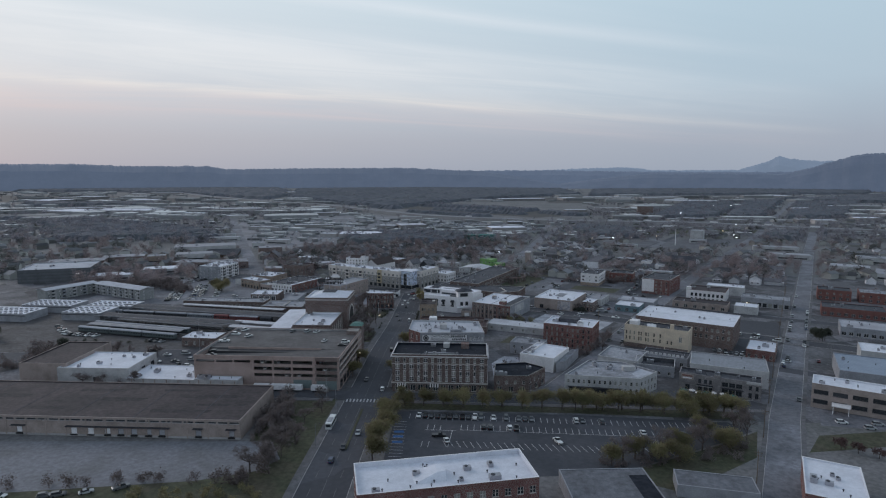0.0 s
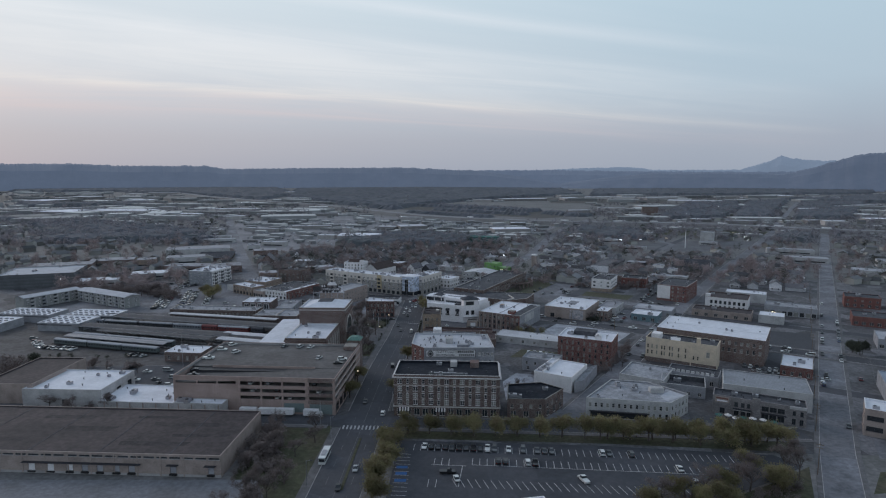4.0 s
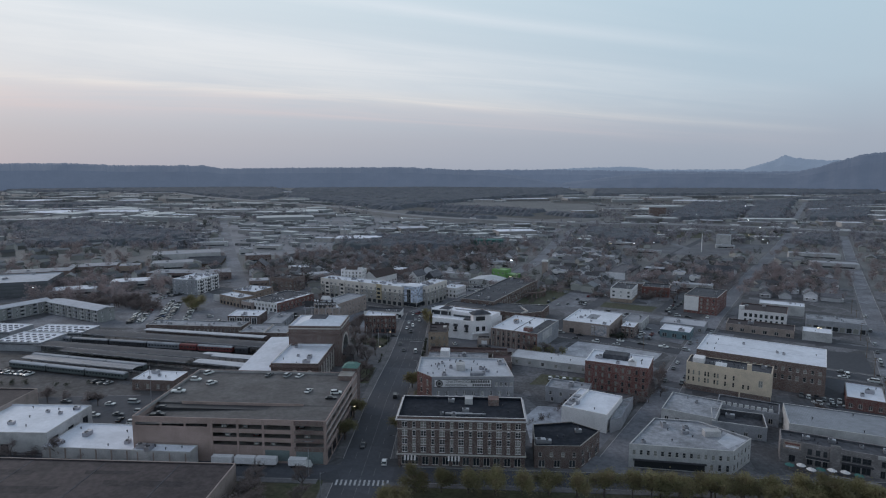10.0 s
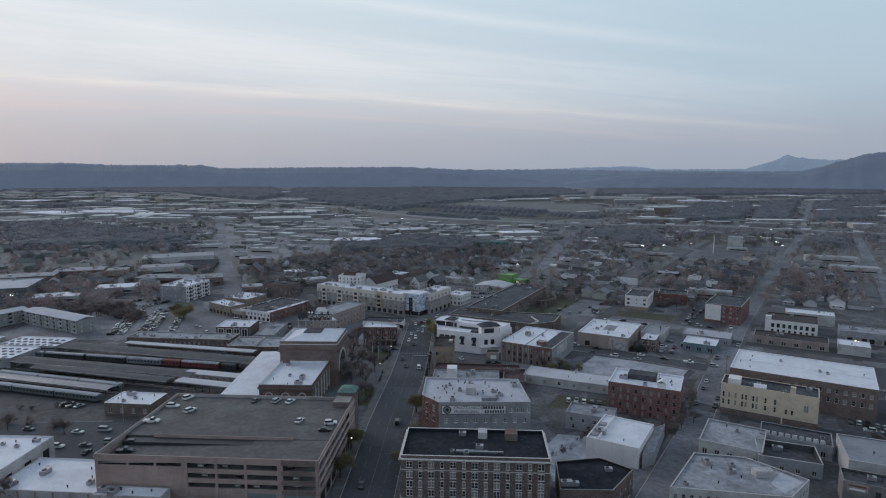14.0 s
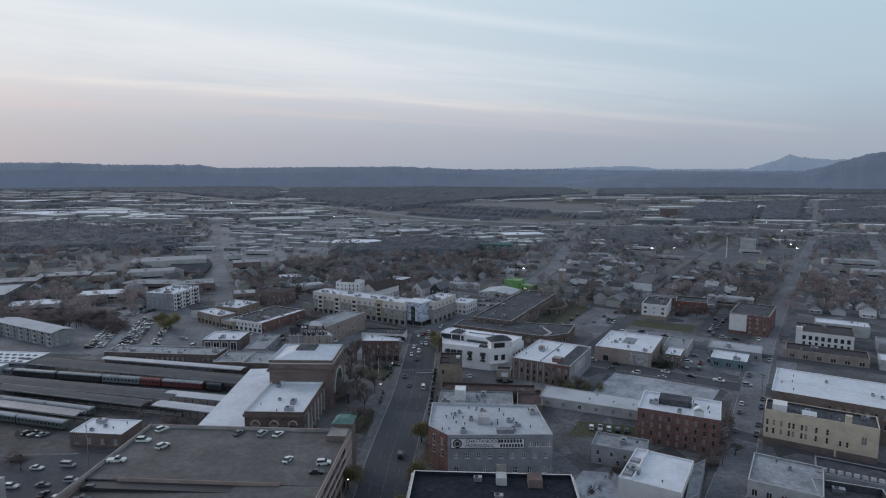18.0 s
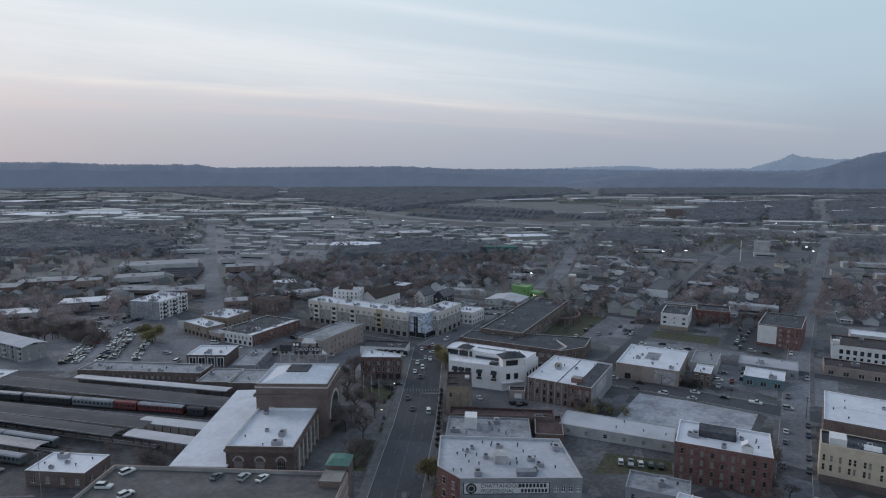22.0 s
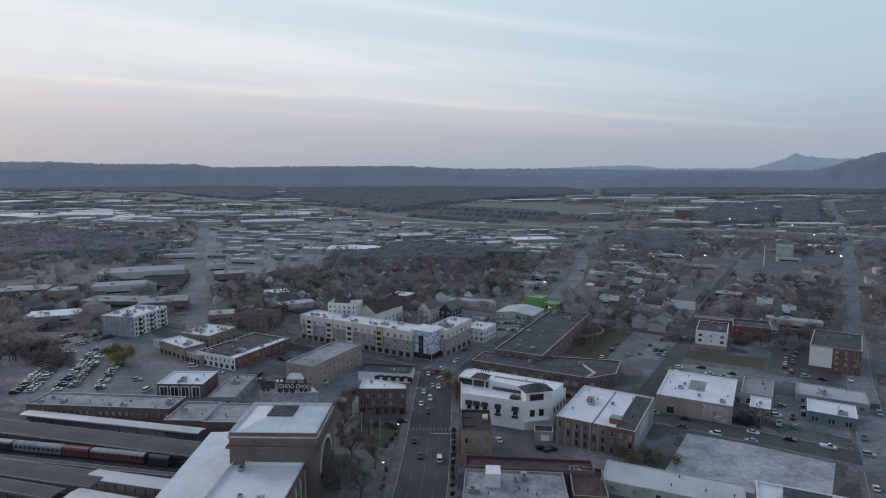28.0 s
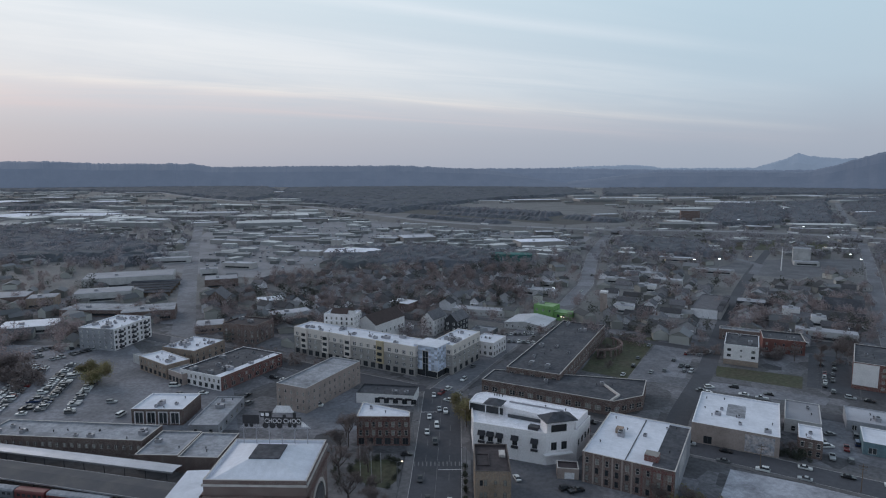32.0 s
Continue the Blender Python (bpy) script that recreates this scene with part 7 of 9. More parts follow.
def house_kinds(plain):
    kinds = []
    for w, d, h, rise in ((8, 11, 4.2, 3.0), (10, 9, 5.8, 2.8), (9, 14, 3.4, 2.6)):
        t = thing("house", "small gabled wooden house among bare trees", "house", pose(0, 0, -500), "houses of the neighbourhood")
        body = Shape().box(-w / 2, w / 2, -d / 2, d / 2, 0, h)
        for y in (-d / 2, d / 2):
            tri = [(-w / 2, y, h), (w / 2, y, h), (0, y, h + rise)]
            body.face(tri if y < 0 else tri[::-1])
        body.box(-w / 2 + 1, w / 2 - 1, -d / 2 - 1.8, -d / 2, 0, 0.5)
        part("wall", body, house_siding, t)
        part("roof", Shape().gable(-w / 2, w / 2, -d / 2, d / 2, h, h + rise, 0.5, axis="y"), roof_shingle, t)
        if not plain:
            part("porch", Shape().prism([(-w / 2 + 0.8, -d / 2 - 2), (w / 2 - 0.8, -d / 2 - 2), (w / 2 - 0.8, -d / 2), (-w / 2 + 0.8, -d / 2)], 2.5, 2.7).box(-w / 2 + 1, -w / 2 + 1.2, -d / 2 - 1.8, -d / 2 - 1.6, 0, 2.5)
                 .box(w / 2 - 1.2, w / 2 - 1, -d / 2 - 1.8, -d / 2 - 1.6, 0, 2.5), white_paint, t)
            part("chimney", Shape().box(w / 4 - 0.4, w / 4 + 0.4, 0, 0.8, h, h + rise + 0.8), brick_brown, t)
            for x in (-w / 4, w / 4):
                part("window", Shape().box(x - 0.5, x + 0.5, -d / 2 - 0.06, -d / 2, 1.0, 2.3), dark_glass, t)
        kinds.append(t)
    return kinds


HOUSES, FARHOUSES = house_kinds(False), house_kinds(True)
row_siding = surface("pale_clapboard", (0.42, 0.41, 0.39), stain=0.3, broad=0.3, tint=(0.3, 0.29, 0.28))
ROW_HOUSES = ((267, 778), (280, 778), (291, 777), (303, 776), (318, 775), (342, 773), (355, 772))
TAKEN += [(x, y, 9) for x, y in ROW_HOUSES] + [(168, 676, 15), (181, 696, 15), (194, 716, 15), (276, 684, 18), (252, 652, 16)]
rnd = random.Random(5)
HOOD = [(-150, 640), (-60, 640), (-20, 650), (20, 690), (80, 790), (90, 890), (-60, 895), (-190, 830), (-215, 700)]
HOOD2 = [(150, 620), (330, 560), (400, 720), (330, 780), (250, 800), (180, 690)]
HOOD3 = [(90, 640), (140, 630), (250, 840), (220, 900), (150, 890), (110, 760)]
HOOD4 = [(330, 520), (420, 480), (640, 820), (560, 860)]
HOOD5 = [(-440, 960), (-360, 1080), (-440, 1250), (-700, 1330), (-760, 1250), (-560, 1130)]
# wooded ground: outlines, height of the canopy, cell
WOODS = (([(-913, 3873), (-84, 4129), (755, 3864), (671, 2944), (257, 2531), (68, 2263), (-47, 2050), (-143, 1760), (-419, 2190), (-665, 2642)], 12, 15),
         ([(-100, 1640), (100, 1450), (125, 1478), (-78, 1668)], 7, 9), ([(-30, 1750), (200, 1530), (222, 1552), (-5, 1780)], 7, 9),
         ([(-90, 1950), (230, 1650), (275, 1706), (-30, 2000)], 9, 9), ([(250, 1600), (330, 1480), (372, 1510), (290, 1640)], 8, 9),
         ([(-866, 1301), (-783, 1325), (-688, 1276), (-579, 1210), (-456, 1115), (-402, 1050), (-431, 968), (-526, 932), (-606, 939)], 10, 8),
         ([(-425, 956), (-375, 1021), (-350, 967), (-380, 909)], 10, 8),
         ([(-2908, 4143), (-1949, 4004), (-1124, 4135), (-693, 2951), (-714, 2420), (-1110, 2830), (-1804, 3400), (-2342, 3355)], 12, 18),
         ([(-1456, 2121), (-1193, 2053), (-1011, 2119), (-918, 1931), (-1300, 1905)], 11, 12),
         ([(840, 2110), (1043, 2181), (841, 1743), (642, 1420), (500, 1370), (511, 1459)], 11, 10),
         ([(1081, 2181), (1290, 2300), (760, 1440), (651, 1390)], 10, 10),
         ([(1228, 2108), (1499, 2178), (947, 1426), (800, 1400)], 10, 10),
         ([(576, 1067), (657, 1030), (581, 927), (510, 963)], 9, 8),
         ([(933, 3745), (2821, 3980), (2108, 3008), (1320, 2873), (689, 2812)], 12, 18),
         ([(-160, 1020), (-91, 1040), (-31, 1050), (60, 990), (30, 910), (-71, 905), (-141, 890)], 9, 7),
         ([(265, 1180), (350, 1111), (320, 975), (246, 990), (226, 1080)], 9, 8),
         ([(-1500, 1560), (-1150, 1540), (-1050, 1440), (-900, 1340), (-1300, 1300)], 10, 10),
         ([(1300, 2380), (2100, 2850), (2300, 2500), (1700, 2100), (1480, 2150)], 11, 14))
COMMERCE = [(-330, 885), (-205, 840), (-150, 900), (-170, 1050), (-30, 1070), (70, 1000), (155, 1050), (225, 1220), (60, 1330), (-130, 1500), (-300, 1650), (-440, 1330)]
FORECOURT = [(262, 880), (330, 830), (470, 900), (480, 960), (390, 965), (320, 940)]
sheet("car_park", COMMERCE, 0.008, asphalt_far, "pale worn asphalt round commercial sheds", "parking lot")
sheet("car_park", FORECOURT, 0.008, asphalt_court, "grey asphalt forecourt of a filling station", "parking lot")
for n, field in enumerate(([(-1500, 1480), (-700, 1560), (-480, 1640), (-500, 1760), (-760, 1800), (-1500, 1760)], [(-2000, 2300), (-1000, 2150), (-900, 2300), (-1300, 2700), (-2200, 2900)], [(-480, 700), (-330, 760), (-260, 690), (-300, 600), (-480, 620)], [(380, 2150), (1000, 2060), (1050, 2260), (1300, 2700), (420, 2550)])):
    sheet("hardstanding", field, 0.006, asphalt_far if n in (0, 2) else field_mat, "pale hardstanding round industrial halls" if n in (0, 2) else "rough open ground round industrial halls", "ground")
sheet("verge", [(337, 1062), (520, 1031), (594, 1110), (480, 1170), (362, 1195)], 0.01, grass, "grass verge below the motorway", "verge")
sheet("field", [(-235, 1893), (227, 1434), (420, 1560), (285, 1716), (16, 2078)], 0.01, field_mat, "rough winter field behind the motorway", "field")
for poly, ang, gap, limit in ((HOOD, -28, 17, 105), (HOOD2, -30, 17, 66), (HOOD3, -30, 17, 44), (HOOD4, -30, 18, 16), (HOOD5, 20, 24, 34)):
    ca_, sa_ = math.cos(radians(ang)), math.sin(radians(ang))
    x0, y0 = sum(p[0] for p in poly) / len(poly), sum(p[1] for p in poly) / len(poly)
    made = 0
    cells = [(i, j) for i in range(-22, 23) for j in range(-22, 23)]
    rnd.shuffle(cells)
    for i, j in cells:
        u, v = i * gap + rnd.uniform(-3, 3), j * gap * 1.35 + rnd.uniform(-3, 3)
        x, y = x0 + u * ca_ - v * sa_, y0 + u * sa_ + v * ca_
        if not inside(x, y, poly) or on_road(x, y) or not clear_of(x, y, TAKEN) or made >= limit:
            continue
        copy_thing(rnd.choice(HOUSES if y < 720 else FARHOUSES), pose(x, y, 0, 0, 0, ang + rnd.choice((0, 90, 180)) + rnd.uniform(-4, 4)))
        TAKEN.append((x, y, 9))
        made += 1
# a row of small pale gabled houses on the rise by the filling station
for x, y in ROW_HOUSES:
    hall("gabled_house", "small pale gabled house in a row", x, y, 8.4, 9, -8, 5.0, 3.4, row_siding, roof_shingle, rows=1, category="house")
# long dark-roofed row with pale gabled bays on its street side, and a house under a big dark roof
lr = Building("row_houses", "long row of houses with a dark roof and pale gabled bays", 181, 696, 18, 58, -31, 6.4, house_siding, roof_shingle, 0.3, roof_shingle)
lr.finish()
for i in range(9):
    bay = part("bay", Shape().box(9.0, 11.6, -27.5 + i * 6.3, -23.2 + i * 6.3, 0, 5.8), row_siding, lr.ob, "pale gabled bay")
    part("bay_roof", Shape().gable(8.6, 12.0, -27.8 + i * 6.3, -22.9 + i * 6.3, 5.8, 8.2, 0.3, axis="x"), roof_shingle, bay)
hall("gabled_house", "broad house under a big dark gabled roof", 276, 684, 26, 20, -30, 4.2, 7.5, house_siding, roof_dark, axis="x", rows=1, category="house")
hall("gabled_house", "long house with a dark gabled roof", 252, 652, 30, 11, -30, 4.2, 4.6, house_siding, roof_shingle, axis="x", rows=1, category="house")


def box_hall(x, y, w, d, ang, h, wall, roof, label="pale flat-roofed commercial hall in the distance"):
    t = thing("commercial_hall", label, "warehouse", pose(x, y, 0, 0, 0, ang), "distant commercial halls")
    part("wall", Shape().box(-w / 2, w / 2, -d / 2, d / 2, 0, h), wall, t)
    part("roof", Shape().box(-w / 2 + 0.3, w / 2 - 0.3, -d / 2 + 0.3, d / 2 - 0.3, h, h + 0.25), roof, t)
    TAKEN.append((x, y, max(w, d) * 0.56))
    if y > 1300:
        return t
    part("roof_unit", Shape().box(-w / 6, -w / 6 + 3, -d / 6, -d / 6 + 2, h + 0.25, h + 1.9), steel, t)
    if y > 950:
        return t
    part("window_band", Shape().box(-w * 0.4, w * 0.4, -d / 2 - 0.08, -d / 2, 1.0, min(2.6, h - 1.4)), dark_glass, t)
    return t


# halls beside the left avenue
for x, y, w, d, a, h, wall, roof, label in (
        (-281.5, 689.7, 47.4, 22, -2, 5, brick_brown, roof_grey, "long low red-brick workshop with a grey roof"), (-238.2, 677.8, 35.7, 25, 20, 7, brick_brown, roof_grey, "red-brick workshop with a grey flat roof beside the avenue"), (-180.7, 641.7, 17.8, 16, 18, 5, brick_tan, roof_pale, "low tan brick shop beside the avenue"), (-158.5, 709.7, 20, 16, 23, 7, stucco_light, roof_white, "pale flat-roofed house among trees"), (-133, 668, 28, 13, 30, 6.5, stucco_light, roof_pale, "pale terrace with flat roofs among trees"), (-319, 812, 76, 36, 20, 9, stucco_light, roof_pale, "long pale metal hall"),
        (-306, 742, 42, 24, 20, 7.5, stucco_light, roof_pale, "white-fronted workshop with a row of windows"), (-340, 716, 20, 18, 20, 8, brick_tan, roof_grey, "tan brick corner workshop"),
        (-385, 728, 46, 26, 20, 6, brick_brown, roof_pale, "low brick workshop"), (-229, 800, 29, 22, 20, 8, brick_brown, roof_pale, "dark brick block with a pale roof"),
        (-262, 858, 17, 12, 20, 7, stucco_light, roof_pale, "small pale shop"), (-364, 989, 49, 13, 14, 6, stucco_light, roof_pale, "row of pale sheds"),
        (-340, 944, 46, 13, 14, 6, stucco_light, roof_pale, "row of pale sheds"), (-300, 640, 34, 22, 20, 5, stucco_light, roof_white, "low white workshop"),
        (-330, 600, 36, 20, 20, 5, stucco_light, roof_white, "low white workshop"), (-420, 690, 60, 26, 20, 6, brick_brown, roof_grey, "brick workshop"),
        (-54, 703, 18, 15, -28, 6, brick_brown, roof_white, "flat-roofed brick house"), (56, 760, 40, 14, -28, 5, stucco_light, roof_pale, "long pale shed"),
        (70, 800, 25, 16, -28, 5, stucco_light, roof_pale, "pale shed"), (61, 960, 48, 20, -6, 8, green_metal, green_metal, "large shed of green sheet metal"),
        (219, 614, 34, 10, -30, 6, stucco_light, roof_pale, "long pale shop row"),
        (215, 699, 20, 13, -30, 7, charcoal_panel, roof_pale, "dark modern house with a white roof edge"), (229, 670, 11, 10, -30, 8, stucco_white, roof_pale, "white box house"),
        (236, 649, 9, 9, -30, 7, stucco_white, roof_pale, "small white box house"), (182, 872, 29, 12, -20, 6, stucco_light, roof_pale, "pale shop"),
        (178, 838, 36, 12, -26, 6, stucco_light, roof_grey, "long shop with a band of windows"), (146, 811, 24, 10, -26, 5, stucco_light, roof_pale, "low pale shop"),
        (160, 772, 15, 10, -26, 6, stucco_white, roof_pale, "small white shop"), (114, 690, 15, 10, -28, 6, stucco_white, roof_pale, "small white shop"),
        (190, 797, 21, 11, -26, 6, stucco_light, roof_pale, "pale shop"), (260, 864, 40, 10, -24, 4.5, stucco_light, roof_grey, "low shop row"),
        (390, 917, 25, 10, -20, 4.5, stucco_light, roof_pale, "low forecourt shop"),
        (520, 1552, 38, 22, -14, 21, brick_brown, roof_grey, "brown brick tower block among trees"), (455, 820, 55, 16, -24, 6, stucco_light, roof_pale, "long pale store"),
        (430, 742, 45, 18, -24, 6, stucco_light, roof_pale, "long pale store"), (401, 772, 36, 12, -24, 6, stucco_light, roof_shingle, "long low store"),
        (436, 640, 36, 20, -36, 7, stucco_light, roof_pale, "pale row of white units"), (452, 606, 20, 40, -36, 6, stucco_light, roof_pale, "pale workshop hall"), (520, 700, 60, 22, -29, 7, stucco_light, roof_grey, "grey workshop")):
    box_hall(x, y, w, d, a, h, wall, roof, label + (" in the distance" if len(label.split()) < 4 else ""))
# sheds and stores farther off
for x, y, w, d, h in ((-975, 1600, 112, 101, 8), (-1004, 1713, 132, 13, 8), (-848, 1629, 173, 87, 8), (-570, 1690, 128, 55, 8), (-1424, 2212, 113, 112, 8), (-1463, 2526, 142, 72, 8), (-1649, 2893, 102, 22, 8),
                      (-1444, 2892, 102, 22, 8), (-1375, 3036, 147, 31, 8), (-1095, 2229, 95, 75, 8), (-793, 1784, 61, 20, 8), (-732, 2943, 40, 60, 14), (-134, 1001, 69, 40, 7), (-171, 1102, 14, 12, 9),
                      (-59, 1157, 51, 40, 8), (-72, 1370, 51, 12, 8), (117, 1100, 66, 36, 8), (-329, 1124, 66, 14, 6), (-246, 905, 36, 12, 6),
                      (-103, 1158, 34, 24, 6), (-188, 1003, 28, 14, 6), (880, 2463, 193, 65, 8), (901, 2169, 200, 90, 8), (1452, 2637, 91, 90, 8), (1536, 2484, 150, 30, 8), (679, 2488, 200, 30, 8),
                      (471, 1727, 74, 16, 8), (494, 2394, 61, 80, 8), (619, 1285, 60, 16, 7), (790, 1250, 41, 26, 9), (765, 1285, 30, 14, 8), (1189, 1819, 83, 20, 8), (1008, 1703, 73, 16, 8), (256, 948, 40, 10, 5),
                      (-640, 2956, 104, 20, 9), (-290, 1517, 64, 16, 7), (-249, 1174, 73, 16, 6), (147, 2268, 79, 20, 8), (302, 2325, 180, 40, 8), (150, 1250, 30, 14, 6),
                      (930, 1330, 50, 30, 8), (560, 1340, 40, 14, 6), (1300, 1900, 90, 30, 8), (360, 1640, 60, 20, 7), (-480, 1420, 50, 20, 7), (-620, 1500, 70, 26, 7)):
    box_hall(x, y, w, d, rnd.choice((-24, -8, 4, 16)) + rnd.uniform(-5, 5), h, far_wall, far_roof)
tower_column = thing("shop_tower", "plain beige sign tower beside a shop", "tower", pose(99, 693, 0, 0, 0, -28))
part("shaft", Shape().box(-2.2, 2.2, -2.2, 2.2, 0, 14.5), stucco_tan, tower_column)
part("cap", Shape().box(-2.7, 2.7, -2.7, 2.7, 14.5, 16), stucco_white, tower_column)

SEGS = np.array([(*p, *q, d) for line, d in ROADS for p, q in zip(line, line[1:])])


def spread(n, seed, y0, y1, lo=-0.8, hi=0.8, road=0.0, taken=0.65, flat=1.0, shops=False):
    """Places all over the valley, thinning out with distance as they do to the eye, clear of streets and of what stands there."""
    r = np.random.default_rng(seed)
    f = r.random(n)
    y = 1 / ((1 - f) / y0 ** flat + f / y1 ** flat) ** (1 / flat)
    x = r.uniform(lo, hi, n) * y
    ok = np.ones(n, bool)
    for ax, ay, bx, by, d in SEGS:
        vx, vy = bx - ax, by - ay
        k = np.clip(((x - ax) * vx + (y - ay) * vy) / (vx * vx + vy * vy), 0, 1)
        ok &= np.hypot(x - ax - k * vx, y - ay - k * vy) > d * 0.75 + road
    for a, b, c in TAKEN:
        ok &= (x - a) ** 2 + (y - b) ** 2 > (c * taken) ** 2
    bare = ((x > -320) & (x < 245) & (y < 600)) | ((x > 180) & (x < 330) & (y < 545)) | ((x > -0.12 * y) & (x < 0.24 * y) & (y > 1330) & (y < 2200))
    pts = np.stack([x, y], 1)[ok & ~bare]
    keep_out = [w[0] for w in WOODS] + ([] if shops else [COMMERCE, FORECOURT])
    return np.array([p for p in pts if not any(inside(p[0], p[1], w) for w in keep_out)])


# houses too many to count, joined: walls and pitched roofs
def many_houses(places, seed, wall, roof, label):
    r = random.Random(seed)
    sh = Shape()
    for x, y in places:
        a = radians(r.choice((-28, 62, -12, 20, 110)) + r.uniform(-6, 6))
        w, d, h, rise = r.uniform(7, 12), r.uniform(9, 16), r.uniform(3, 6), r.uniform(1.5, 3.2)
        c, s_ = math.cos(a), math.sin(a)

        def P(u, v, z):
            return (x + u * c - v * s_, y + u * s_ + v * c, z)
        q = [(-w / 2, -d / 2), (w / 2, -d / 2), (w / 2, d / 2), (-w / 2, d / 2)]
        for (u0, v0), (u1, v1) in zip(q, q[1:] + q[:1]):
            sh.face([P(u0, v0, 0), P(u1, v1, 0), P(u1, v1, h), P(u0, v0, h)])
        for v in (-d / 2, d / 2):
            sh.face([P(-w / 2, v, h), P(w / 2, v, h), P(0, v, h + rise)])
        o = 0.5
        for sg in (-1, 1):
            sh.face([P(sg * (w / 2 + o), -d / 2 - o, h - 0.2), P(sg * (w / 2 + o), d / 2 + o, h - 0.2), P(0, d / 2 + o, h + rise), P(0, -d / 2 - o, h + rise)], 1)
    return tagged(part("far_houses", sh, [wall, roof]), label, "houses", "", "stuff")


def island(name, color, spread_, dark):
    """Walls or roofs of many houses in one mesh, each of its own tone."""
    m = bpy.data.materials.new(name)
    m.use_nodes = True
    nt = m.node_tree
    b = nt.nodes["Principled BSDF"]
    geo, ramp = nt.nodes.new("ShaderNodeNewGeometry"), nt.nodes.new("ShaderNodeValToRGB")
    ramp.color_ramp.elements[0].color = (*[c * dark for c in color], 1)
    ramp.color_ramp.elements[1].color = (*[min(0.85, c * spread_) for c in color], 1)
    tex, mix = nt.nodes.new("ShaderNodeTexNoise"), nt.nodes.new("ShaderNodeMixRGB")
    tex.inputs["Scale"].default_value = 0.3
    mix.blend_type, mix.inputs[0].default_value = "MULTIPLY", 0.5
    nt.links.new(geo.outputs["Random Per Island"], ramp.inputs[0])
    nt.links.new(ramp.outputs[0], mix.inputs[1])
    nt.links.new(tex.outputs[0], mix.inputs[2])
    nt.links.new(mix.outputs[0], b.inputs["Base Color"])
    b.inputs["Roughness"].default_value = 0.8
    return m


wall_many, roof_many, flat_many = island("many_house_walls", (0.36, 0.35, 0.33), 1.9, 0.4), island("many_house_roofs", (0.125, 0.125, 0.132), 2.2, 0.5), island("many_flat_roofs", (0.5, 0.52, 0.55), 1.7, 0.3)
wall_dull = island("many_hall_walls", (0.33, 0.33, 0.335), 1.5, 0.55)
cars_many = island("many_car_paints", (0.22, 0.23, 0.25), 3.2, 0.25)
many_houses(spread(900, 21, 600, 1900, road=4), 21, wall_many, roof_many, "hundreds of small pitched-roof houses towards the horizon")
far = Shape()
for n, (x, y) in enumerate(spread(900, 22, 980, 4000, road=8, taken=0.9, shops=True)):
    if y > 1300 and x / y > -0.2 and (n % 2):
        continue
    big = y / 1000
    w, d, h = rnd.uniform(10, 24) * (0.6 + 0.6 * big), rnd.uniform(8, 16) * (0.7 + 0.4 * big), rnd.uniform(3, 4.5) + big * 0.6
    a = radians(rnd.choice((-28, -12, 4, 20)))
    c, s_ = math.cos(a), math.sin(a)
    far.prism([(x + u * c - v * s_, y + u * s_ + v * c) for u, v in ((-w / 2, -d / 2), (w / 2, -d / 2), (w / 2, d / 2), (-w / 2, d / 2))], 0, h)
    far.m[-4:] = [1] * 4
for lo, hi, count, seed in ((-0.78, -0.2, 120, 26), (0.18, 0.78, 80, 27)):
    for x, y in spread(count, seed, 1350, 3700, lo, hi, road=10, taken=0.9, shops=True):
        w, d, h = rnd.uniform(40, 130), rnd.uniform(25, 70), rnd.uniform(7, 10)
        a = radians(rnd.choice((-24, -8, 4, 16)))
        c, s_ = math.cos(a), math.sin(a)
        far.prism([(x + u * c - v * s_, y + u * s_ + v * c) for u, v in ((-w / 2, -d / 2), (w / 2, -d / 2), (w / 2, d / 2), (-w / 2, d / 2))], 0, h)
        far.m[-4:] = [1] * 4
for n in range(170):
    x, y = rnd.uniform(-430, 220), rnd.uniform(880, 1600)
    if not inside(x, y, COMMERCE) or on_road(x, y, 4) or not clear_of(x, y, [(a, b, r * 0.9) for a, b, r in TAKEN if abs(a - x) < 120]):
        continue
    w, d, h = rnd.uniform(6, 24), rnd.uniform(7, 16), rnd.uniform(2.8, 4.4)
    a = radians(rnd.choice((20, 20, -8, -28, 62)))
    c, s_ = math.cos(a), math.sin(a)
    far.prism([(x + u * c - v * s_, y + u * s_ + v * c) for u, v in ((-w / 2, -d / 2), (w / 2, -d / 2), (w / 2, d / 2), (-w / 2, d / 2))], 0, h)
    far.m[-4:] = [1] * 4
    TAKEN.append((x, y, w * 0.5))
tagged(part("far_quarter", far, [flat_many, wall_dull]), "pale flat roofs of far quarters under the hills", "buildings", "", "stuff")
# cars on the dealers' lots, far too many to count
lot = Shape()
for n in range(2400):
    x, y = rnd.choice(((rnd.uniform(-40, 80), rnd.uniform(1125, 1310)), (rnd.uniform(-320, 190), rnd.uniform(900, 1400)), (rnd.uniform(40, 190), rnd.uniform(1040, 1230))))
    x, y = round(x / 3.2) * 3.2, round(y / 8) * 8 + rnd.uniform(-0.5, 0.5)
    if not inside(x, y, COMMERCE) or on_road(x, y) or not clear_of(x, y, [(a, b, r * 0.85) for a, b, r in TAKEN if abs(a - x) < 100]):
        continue
    lot.box(x - 0.95, x + 0.95, y - 2.3, y + 2.3, 0.2, 0.95)
    lot.prism([(x - 0.85, y - 1.4), (x + 0.85, y - 1.4), (x + 0.85, y + 1.7), (x - 0.85, y + 1.7)], 0.95, 1.55)
